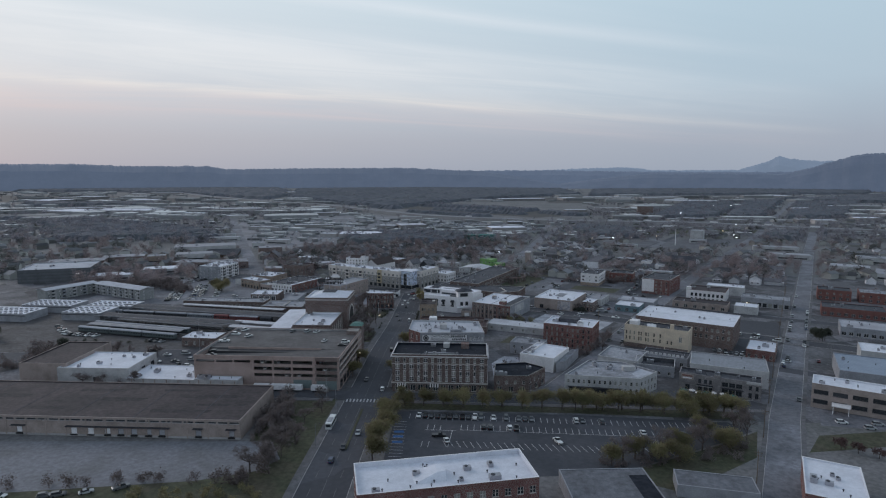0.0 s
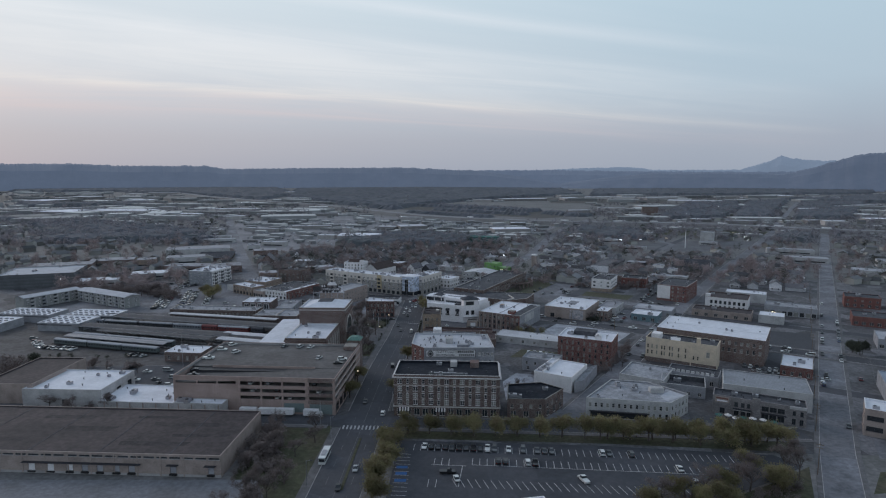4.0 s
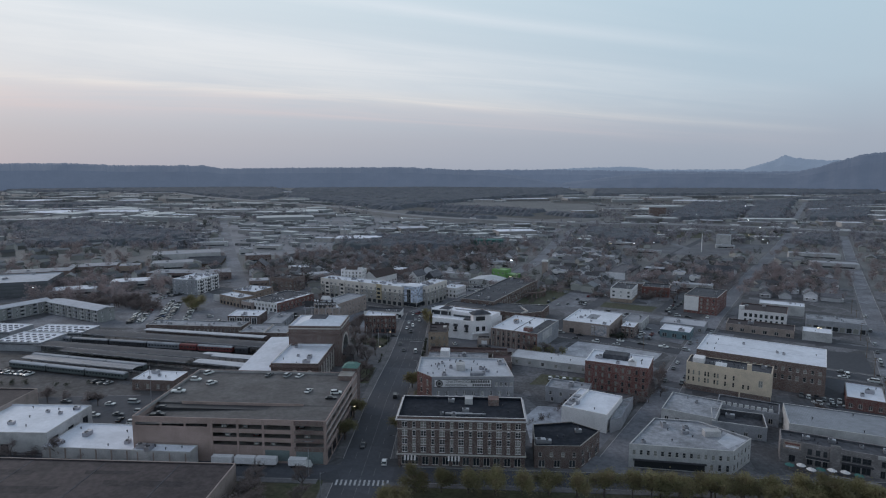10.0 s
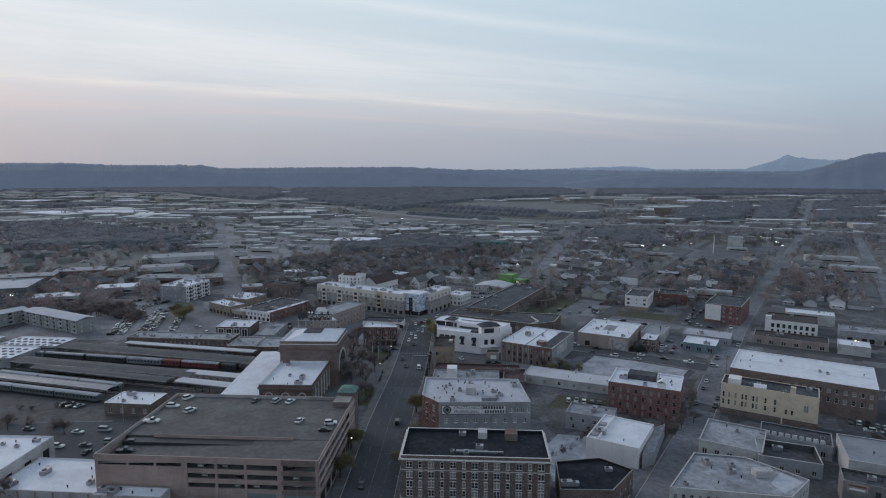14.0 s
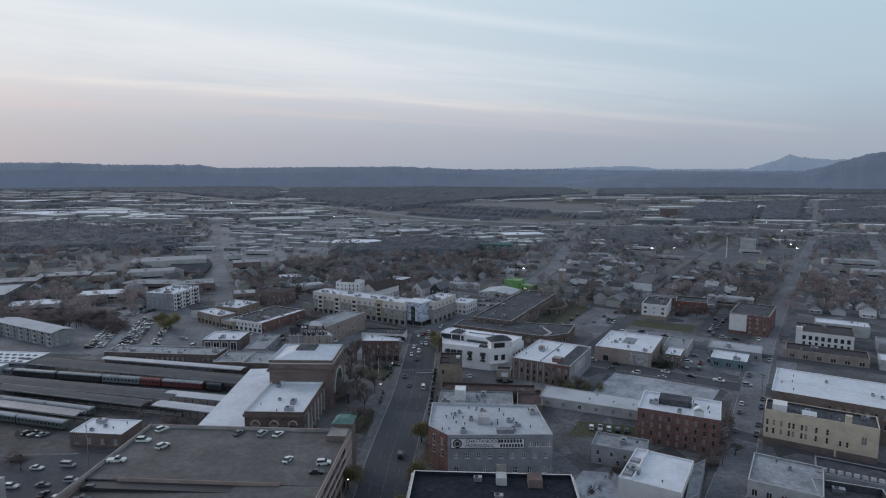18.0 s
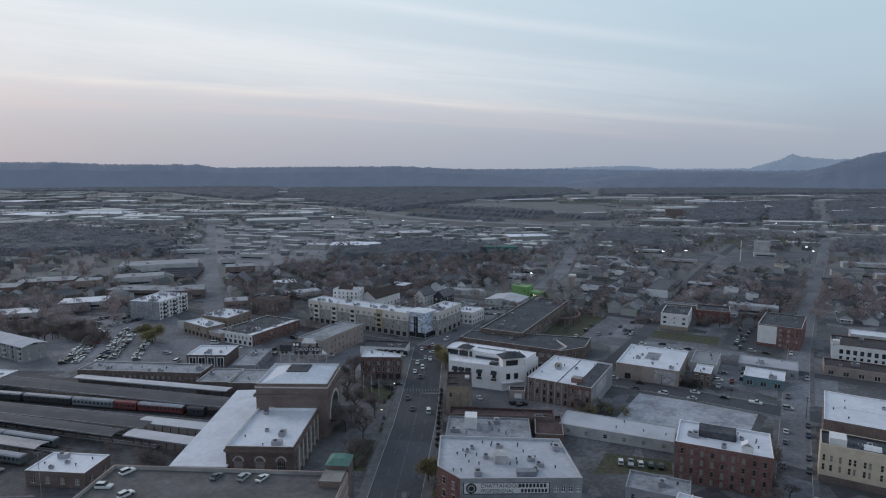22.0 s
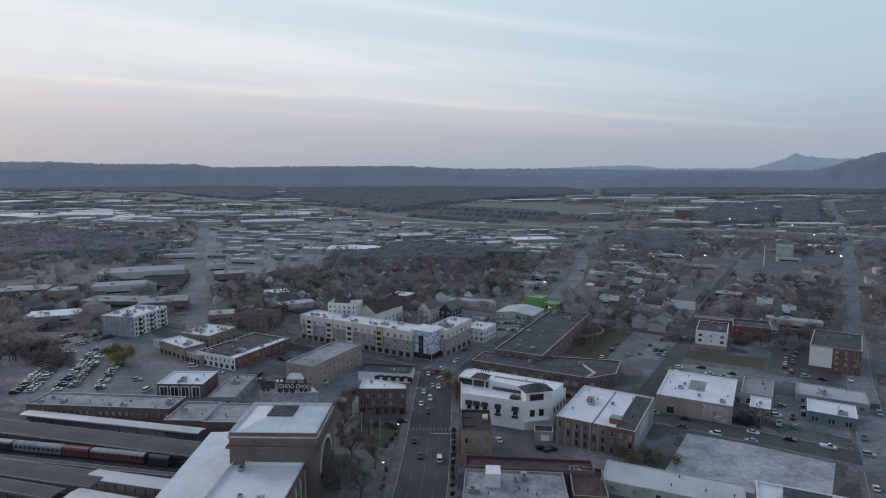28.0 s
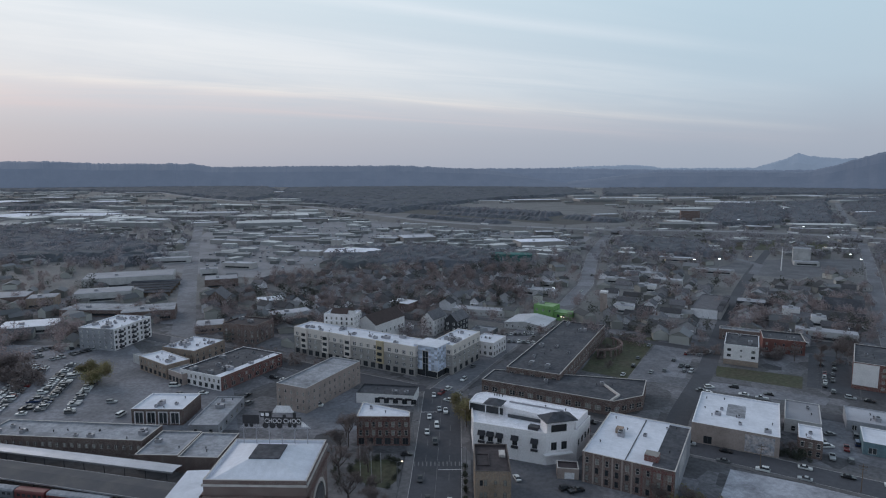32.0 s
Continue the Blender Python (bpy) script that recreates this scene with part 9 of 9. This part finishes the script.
for kk, (body, gl, wl, lamp, L, W, label) in enumerate(KINDS):
    for mat in (None,):
        body.materials.append(CAR_PAINTS[0][1]), gl.materials.append(dark_glass), wl.materials.append(rubber), lamp.materials.append(lamp_lens)
    for cc, (colour, mat) in enumerate(CAR_PAINTS):
        t = thing("car", colour + " " + label + " standing on the asphalt", "car", pose(0, 0, -500), "standing cars")
        bo = part("body", body, mat, t)
        bo.material_slots[0].link, bo.material_slots[0].material = "OBJECT", mat
        part("glasshouse", gl, dark_glass, t, "dark windows")
        part("tail_lamps", lamp, lamp_lens, t, "red tail lamps")
        for x in (-L * 0.62, L * 0.62):
            for y in (-W + 0.1, W - 0.1):
                part("wheel", wl, rubber, t, "", pose(x, y, 0))
        CARS[kk, cc] = t
        f = thing("car", colour + " " + label + " standing on the asphalt", "car", pose(0, 0, -500), "standing cars")
        bo = part("body", body, mat, f)
        bo.material_slots[0].link, bo.material_slots[0].material = "OBJECT", mat
        part("glasshouse", gl, dark_glass, f, "dark windows")
        part("chassis", CHASSIS[kk], rubber, f, "black wheels and underside")
        FARCARS[kk, cc] = f


def car(x, y, ang, kind=None, colour=None, z=0.05):
    kind = g.choices((0, 1, 2, 3), (5, 5, 1.5, 0.6))[0] if kind is None else kind
    colour = g.choices(range(6), (6, 4, 5, 6, 0.6, 0.7))[0] if colour is None else colour
    return copy_thing((CARS if y < 330 else FARCARS)[kind, colour], pose(x, y, z, 0, 0, ang + g.uniform(-2, 2)))


FAR_ROWS = Shape()


def joined_car(x, y, ang):
    """A car of the crowded far rows, joined to its neighbours."""
    kk, cc = g.choices((0, 1, 2, 3), (5, 5, 1.5, 0.6))[0], g.choices(range(6), (6, 4, 5, 6, 0.6, 0.7))[0]
    m = pose(x, y, 0.05, 0, 0, ang + g.uniform(-2, 2))
    for me, mt in ((KINDS[kk][0], cc), (KINDS[kk][1], 6), (CHASSIS[kk], 7)):
        k = len(FAR_ROWS.v)
        FAR_ROWS.v += [tuple(m @ v.co) for v in me.vertices]
        FAR_ROWS.f += [tuple(k + i for i in p.vertices) for p in me.polygons]
        FAR_ROWS.m += [mt] * len(me.polygons)


def lot_row(x, y, dx, dy, n, ang, fill, z=0.05, far=0):
    for i in range(n):
        if g.random() < fill:
            if far and y + dy * i > far:
                joined_car(x + dx * i, y + dy * i, ang + g.choice((0, 180)))
                continue
            car(x + dx * i, y + dy * i, ang + g.choice((0, 180)), z=z)


# the car park by the hotel
for i in range(40):
    if i in (1, 13, 15, 17, 18, 19) or i < 12 and i > 1 or i in (26, 27, 30):
        p = Vector((-14, 251.5)) + tilt * 2.7 * (i + 0.5) + up * 2.8
        car(p.x, p.y, 85 + 180 * (i % 2), None, 3 if 1 < i < 10 else (0 if i in (1, 10, 13, 26) else 2))
for i in (3, 4, 7, 8, 27, 33):
    p = Vector((8, 239.5)) + tilt * 2.7 * (i + 0.5) + up * 2.8
    car(p.x, p.y, 85, None, 0 if i in (7, 27) else 3)
car(2, 229, 100, 0, 0), car(46, 228, 105, 2, 0), car(-1, 233.5, 0, 2, 3), car(-21, 207, 0, 1, 3), car(94, 231, 60, 0, 0), car(84, 226, 75, 1, 1)

# cars on the roof deck of the garage
deck = ga.ob.matrix_basis
for u, v, a, k, c in ((-30.7, 24.3, 55, 1, 0), (-23.6, 11.5, 60, 1, 0), (-32.4, 15.4, 0, 1, 0), (-33, 1, 5, 2, 0), (-2.5, 23.1, 70, 0, 2), (5.9, 23.2, 70, 1, 1), (11.5, 23.0, 65, 0, 0), (20.8, 4.9, 75, 0, 0), (32.7, 3.5, 10, 1, 0), (32.1, -2.3, 0, 0, 3)):
    p = deck @ Vector((u, v, 0))
    car(p.x, p.y, a, k, c, 15.42)
for u, v, a, k, c in ((-31, -19, 5, 2, 3), (-31.5, -13, 0, 1, 3)):
    p = deck @ Vector((u, v, 0))
    car(p.x, p.y, a, k, c, 13.6)
for u, z, c in ((33.8, 12.05, 0), (35, 8.85, 0), (46, 8.85, 3), (52, 5.65, 0), (65, 8.85, 0), (42, 12.05, 1), (63, 12.05, 3), (46, 5.65, 0)):
    p = deck @ Vector((u - 36.4, -22.5, 0))
    car(p.x, p.y, 86, 1, c, z)
# streets
car(-23.4, 424.5, 92, 3, 0), car(-39.1, 458.7, 5, 0, 3), car(0.3, 440.6, 100, 0, 0), car(15.8, 433.5, 20, 1, 3)
for x, y, a, c in ((-40.6, 212, 92, 5), (-38.0, 223, 272, 3), (-34, 236, 272, 1), (-29, 286, 92, 0), (-38.5, 300, 272, 3), (-30, 352, 92, 3), (-33.4, 440.3, 272, 3), (-30.6, 427.2, 272, 3), (-28.3, 469.7, 272, 3), (-31.6, 478.3, 272, 0), (-27.7, 484.7, 272, 0),
                   (-30.9, 493.7, 272, 0), (-26.6, 502.1, 272, 1), (-23.8, 499.9, 92, 0), (-29.1, 519.3, 272, 0), (-25.6, 522.1, 240, 4), (-22, 528, 60, 0), (-14, 541, 240, 0), (-8, 562, 60, 2), (10, 590, 60, 0),
                   (40, 655, 240, 0), (62, 690, 60, 1), (100, 770, 240, 0), (130, 850, 60, 3)):
    car(x, y, a, None, c)
for i in range(22):
    f = i / 22
    p = Vector((-20, 517)).lerp(Vector((225, 369)), f)
    n = Vector((0.52, 0.85))
    if g.random() < 0.7:
        car(*(p + n * 4.6), -31)
    if g.random() < 0.55:
        car(*(p - n * 4.6), 149)
for i in range(34):
    p = Vector((148, 250)).lerp(Vector((318, 524)), i / 34)
    n = Vector((-0.86, 0.5))
    if g.random() < 0.36:
        car(*(p + n * 4.6), 60)
    if g.random() < 0.34:
        car(*(p - n * 4.6), 240)
for i in range(16):
    p = Vector((104, 362)).lerp(Vector((196, 516)), i / 16)
    n = Vector((-0.86, 0.5))
    if g.random() < 0.5:
        car(*(p + n * 4), 59)
    if g.random() < 0.4:
        car(*(p - n * 4), 239)
for i in range(8):
    car(-230 + i * 4.5 + g.uniform(-0.8, 0.8), 351 - i * 2.0 + g.uniform(-1, 1), 60, None, None)
for x, y, a in ((-150, 345, -5), (-160, 343, -5), (-172, 350, 40), (-142, 334, 0), (-150, 331, 5), (-182, 346, -8), (-136, 352, -5), (-160, 330, 0), (-146, 325, 90), (-139, 322, 0)):
    car(x, y, a)
for i in range(9):
    car(9 + i * 2.9, 612.5 - i * 0.6, 75), car(12 + i * 2.9, 626 + i * 0.4, 78)
lot_row(-264, 408, 1.9, -2.2, 9, 20, 0.85), lot_row(-246, 388.5, 3.0, -0.6, 8, 70, 0.85)
for x in (-183, -179.5, -176):
    car(x, 371 + (-176 - x) * 0.2, 60)
# the big car park on the left
for c, (n, fill) in enumerate(((25, 0.85), (24, 0.8), (25, 0.85), (22, 0.7), (20, 0.6))):
    off = (0, 6.0, 17.5, 23.5, 36)[c]
    lot_row(-228 + off, 494 + off * 0.25, -0.8, 2.85, n, 16, fill, far=516)
lot_row(-270, 584, 1.5, 2.4, 14, -30, 0.75, far=500), lot_row(-258, 580, 1.5, 2.4, 15, -30, 0.6, far=500), lot_row(-246, 576, 1.5, 2.4, 12, -30, 0.6, far=500)
tagged(part("parked_cars", FAR_ROWS, [m for _, m in CAR_PAINTS[:6]] + [dark_glass, rubber]), "crowded rows of cars on the far pale car park", "cars", "", "stuff")
for x, y, a, k, c in ((-158, 533, 0, 3, 0), (-178, 512, 10, 1, 1), (-190, 500, 20, 1, 2), (-166, 497, 80, 3, 0), (-150, 521, -5, 1, 3), (-140, 523, -5, 0, 0), (-112, 545, -25, 1, 3), (-106, 541, -25, 0, 0), (-118, 520, 70, 0, 3), (-114, 510, 70, 1, 2), (-92, 510, 60, 3, 0), (-82, 507, 0, 3, 0)):
    car(x, y, a, k, c)
for i in range(6):
    lot_row(98 + i * 5, 556 + i * 7, 3.2, -1.2, 4, 55, 0.5)
for x, y in ((80, 395), (84, 392), (88, 390), (92, 387), (66, 388), (62, 391), (120, 455), (125, 452), (130, 462), (137, 466), (150, 478), (124, 470), (165, 530), (169, 536), (173, 543), (177, 549), (196, 388), (205, 382), (212, 330), (188, 322), (194, 330), (198, 336), (176, 338), (165, 343), (170, 340)):
    car(x, y, 60 + g.choice((0, 90)))
for i in range(9):
    car(163 + i * 2.6, 352 - i * 1.6, 58)

for x, y, a in ((102, 601, 60), (87, 576, 60), (80, 562, 60), (106, 572, 60), (94, 554, 60), (70, 548, 60), (86, 552, 60), (191, 563, 60), (186, 555, 60), (180, 547, 60), (174, 538, 60), (164, 522, 60), (167, 514, -30), (173, 510, -30), (184, 563, 60),
                (101, 525, 0), (107, 529, 0), (103, 522, 10), (119, 529, 150), (119, 519, 150), (125, 514, 150), (131, 519, 150), (132, 475, 0), (124, 464, 0), (141, 473, 60), (19, 432, 20),
                (-130, 187.5, 20), (-126, 188.2, 25), (-118, 190, 30), (-108, 193, 40), (-145, 187.5, 0), (184, 244, -10), (178, 240, -10), (170, 246, -10)):
    car(x, y, a)
for i in range(5):
    car(48 + i * 3.4, 376.6 - i * 0.8, 75)
for i in range(7):
    lot_row(150 + i * 6, 372 + i * 9, 2.7, -1.6, 3, 58, 0.45)
for y in (447, 440, 432, 424.5, 416, 409):
    t = thing("planter", "round stone planter with a dark shrub", "planter", pose(-18.2 + (y - 430) * 0.03, y, 0.15), "planters along the pavement")
    part("pot", Shape().tube(0, 0, 0, 0.7, 0.45, 0.65, 10), concrete, t)
    part("shrub", quads("shrub", np.random.default_rng(int(y)).normal(size=(160, 3)) * (0.55, 0.55, 0.5) + (0, 0, 1.5), np.full(160, 0.16), leaf_dark, "", "", int(y)), leaf_dark, t)

# bus on the street and vehicles beside the garage
bus = thing("city_bus", "white city bus with dark windows on the street", "bus", pose(-46.5, 244, 0.05, 0, 0, 88))
part("body", Shape().box(-5, 5, -1.25, 1.25, 0.4, 3.0), CAR_PAINTS[0][1], bus)
part("side_glazing", Shape().box(-4.6, 4.6, -1.29, -1.25, 1.4, 2.5).box(-4.6, 4.6, 1.25, 1.29, 1.4, 2.5).box(5, 5.04, -1.1, 1.1, 1.2, 2.6).box(-5.04, -5, -1.1, 1.1, 1.4, 2.6), dark_glass, bus)
part("roof_unit", Shape().box(-3, 1, -0.8, 0.8, 3.0, 3.3), steel, bus)
for x in (-3, 3):
    for y in (-1.15, 1.15):
        part("wheel", Shape().rod((x, y - 0.12, 0.45), (x, y + 0.12, 0.45), 0.45, 0.45, 12), rubber, bus)


def trailer(x, y, ang, length, label):
    t = thing("box_trailer", label, "trailer", pose(x, y, 0.05, 0, 0, ang), "standing trailers")
    part("box", Shape().box(-length / 2, length / 2, -1.2, 1.2, 0.9, 3.3), white_paint, t)
    part("frame", Shape().box(-length / 2 + 0.3, length / 2 - 0.3, -0.9, 0.9, 0.6, 0.9), steel_dark, t)
    for xx in (-length / 2 + 1.2, -length / 2 + 2.4):
        for y_ in (-0.95, 0.95):
            part("wheel", Shape().rod((xx, y_ - 0.12, 0.45), (xx, y_ + 0.12, 0.45), 0.45, 0.45, 10), rubber, t)
    part("landing_leg", Shape().box(length / 2 - 1.5, length / 2 - 1.3, -0.8, 0.8, 0, 0.6), steel_dark, t)
    return t


for x in (-88, -79.5, -71.5):
    trailer(x, 285.8 - (x + 88) * 0.07, -4, 7.5, "white box trailer beside the garage")
van = trailer(-60, 283.6, -4, 6.5, "white box truck beside the garage")
part("cab", Shape().prism([(3.3, -1.1), (5.2, -1.1), (5.2, 1.1), (3.3, 1.1)], 0.5, 2.4, 0, [(3.3, -1), (4.4, -1), (4.4, 1), (3.3, 1)]), CAR_PAINTS[0][1], van)


def pole(name, x, y, h, label, lit=None, arms=1, ang=0, wood=False):
    t = thing(name, label, "utility pole" if wood else "lamp", pose(x, y, 0, 0, 0, ang), name + "s")
    part("post", Shape().tube(0, 0, 0, h, 0.16 if wood else 0.12, 0.1 if wood else 0.07, 7), wood_brown if wood else steel, t)
    if wood:
        part("cross_arm", Shape().box(-1.3, 1.3, -0.07, 0.07, h - 0.9, h - 0.75).box(-1.0, 1.0, -0.07, 0.07, h - 2.0, h - 1.86), wood_brown, t)
        for xx in (-1.1, -0.4, 0.4, 1.1):
            part("insulator", Shape().tube(xx, 0, h - 0.75, h - 0.5, 0.06, 0.04, 6), steel_dark, t)
    else:
        for i in range(arms):
            a = 2 * math.pi * i / max(1, arms)
            e = Vector((math.cos(a), math.sin(a), 0)) * 1.6
            part("arm", Shape().rod((0, 0, h - 0.15), (e.x, e.y, h + 0.1), 0.05, 0.04), steel, t)
            hd = Shape().prism([(e.x - 0.22, e.y - 0.22), (e.x + 0.4, e.y - 0.22), (e.x + 0.4, e.y + 0.22), (e.x - 0.22, e.y + 0.22)], h + 0.02, h + 0.2)
            part("lamp_head", hd, steel_dark if lit is None else lit, t)
    return t


for x, y in ((-49, 225), (-47.5, 262), (-25, 290), (-46, 318), (-24, 350), (-46.5, 352), (-20.6, 380), (-17.9, 408.7), (-44, 405), (-41, 436), (-17, 446), (-37, 470), (-16, 480), (-36, 500)):
    lit = y in (318, 405, 436)
    pole("street_lamp", x, y, 9, "lit grey steel street lamp" if lit else "grey steel street lamp", lamp_warm if lit else None, 1, 0 if x < -35 else 180)
pole("deck_lamp", -140, 341, 22, "tall steel floodlight mast", None, 4)
pole("signal_mast", -54.5, 276.5, 13, "tall pale mast beside the garage", None, 2)
for i in range(10):
    p = Vector((108, 196)).lerp(Vector((300, 520)), i / 9)
    pole("utility_pole", p.x, p.y, 12, "wooden utility pole with cross arms", None, 1, -30, True)
for i in range(5):
    pole("utility_pole", 88 + i * 26, 446 - i * 15, 10, "wooden utility pole with cross arms", None, 1, -30, True)
for x, y in ((-54.5, 443.4), (-50.2, 439.6), (-46.7, 438.2)):
    t = thing("flagpole", "bare white flagpole on the station lawn", "flagpole", pose(x, y, 0), "flagpoles")
    part("staff", Shape().tube(0, 0, 0, 11, 0.08, 0.05, 6), white_paint, t)
    part("ball", Shape().tube(0, 0, 11, 11.2, 0.09, 0.09, 6), steel, t)

# roof-top sign of the station hotel, standing at the back of the tower block
sign = thing("rooftop_sign", "dark locomotive-shaped lattice sign on a steel frame", "sign", pose(-77.5, 421.4, 24.2, 0, 0, -3))
part("boiler_panel", Shape().box(-3.5, 8.2, -0.12, 0.12, 4.6, 6.8), black_paint, sign)
part("cab_panel", Shape().box(-4.6, -1.0, -0.14, 0.1, 6.8, 8.4).box(-5.0, -0.6, -0.16, 0.1, 8.4, 8.7), black_paint, sign)
part("stack", Shape().box(5.6, 6.6, -0.1, 0.1, 6.8, 8.4).box(2.4, 3.4, -0.1, 0.1, 6.8, 7.7), black_paint, sign)
part("tender_panel", Shape().box(-10.2, -5.0, -0.12, 0.12, 4.6, 7.4), black_paint, sign)
part("steam_panel", Shape().prism([(-1, 0.2), (6, 0.2), (6, 0.36), (-1, 0.36)], 8.2, 10.4, 0, [(0.5, 0.2), (4.5, 0.2), (4.5, 0.36), (0.5, 0.36)]), white_paint, sign, "white steam cloud panel")
part("pilot", Shape().prism([(8.2, -0.1), (10.6, -0.1), (10.6, 0.1), (8.2, 0.1)], 3.7, 5.4, 0, [(8.2, -0.1), (8.6, -0.1), (8.6, 0.1), (8.2, 0.1)]), white_paint, sign)
for x, r in ((-9, 0.6), (-7.4, 0.6), (-3, 0.95), (-0.8, 0.95), (1.4, 0.95), (4.6, 0.6), (6.2, 0.6)):
    part("wheel_disc", Shape().rod((x, -0.3, 4.2), (x, -0.16, 4.2), r, r, 14), black_paint, sign)
words("CHOO CHOO", 2.05, pose(-3.3, -0.2, 5.0, 90), white_paint, sign, 0.86)
for x in (-3.9, -2.4):
    part("cab_window", Shape().box(x - 0.5, x + 0.5, -0.2, -0.14, 7.2, 8.2), white_paint, sign, "pale outlined cab window")
part("rail", Shape().box(-11, 11, -0.1, 0.1, 3.2, 3.4).box(-11, 11, 0.9, 1.1, 3.2, 3.4), steel, sign)
for i in range(6):
    x = -10 + i * 4
    part("leg", Shape().box(x - 0.1, x + 0.1, -0.1, 0.1, -2.6, 4.6).rod((x, 0, 4), (x, 2.0, 0.2), 0.06, 0.06), steel, sign)

# lorries on the motorway
for x, y, a in ((425, 1250, -10), (476, 1236, -12), (540, 1200, -35), (620, 1145, -37), (680, 1100, -30), (60, 1370, -35), (250, 1275, -20)):
    trailer(x, y, a, 15, "white lorry trailer on the distant motorway").location.z = 6.05
# chimney mast and lit lamps far off
mast = thing("chimney_mast", "thin white mast by a distant forecourt", "mast", pose(342, 882, 0))
part("shaft", Shape().tube(0, 0, 0, 24, 0.6, 0.4, 8), white_paint, mast)
part("collar", Shape().tube(0, 0, 24, 25, 1.1, 1.1, 8), steel, mast)
for x, y, h, m in ((455, 940, 9, lamp_white), (440, 900, 9, lamp_white), (545, 1120, 10, lamp_white), (470, 1010, 9, lamp_warm), (225, 905, 8, lamp_warm), (70, 745, 8, lamp_white), (58, 650, 6, lamp_warm), (255, 900, 9, lamp_white), (610, 1290, 10, lamp_white), (285, 905, 9, lamp_white), (330, 925, 9, lamp_warm), (560, 1420, 12, lamp_white), (760, 1700, 14, lamp_white), (820, 1720, 14, lamp_white), (-372, 585, 9, lamp_white), (-352, 578, 9, lamp_white), (230, 448, 8, lamp_warm), (-240, 1420, 12, lamp_white), (-620, 1900, 14, lamp_white), (-90, 1330, 12, lamp_white)):
    part("floodlight", Shape().box(-0.4, 0.4, -0.25, 0.25, h + 0.2, h + 0.7), m, pole("lit_lamp", x, y, h, "distant lit lamp on a pole", m, 1))

for ob in list(UNITS) + [VENT] + HOUSES + FARHOUSES + SPRING + BARE + DARK + SHRUB + list(CARS.values()) + list(FARCARS.values()):
    for c in list(ob.children_recursive) + [ob]:
        bpy.data.objects.remove(c)
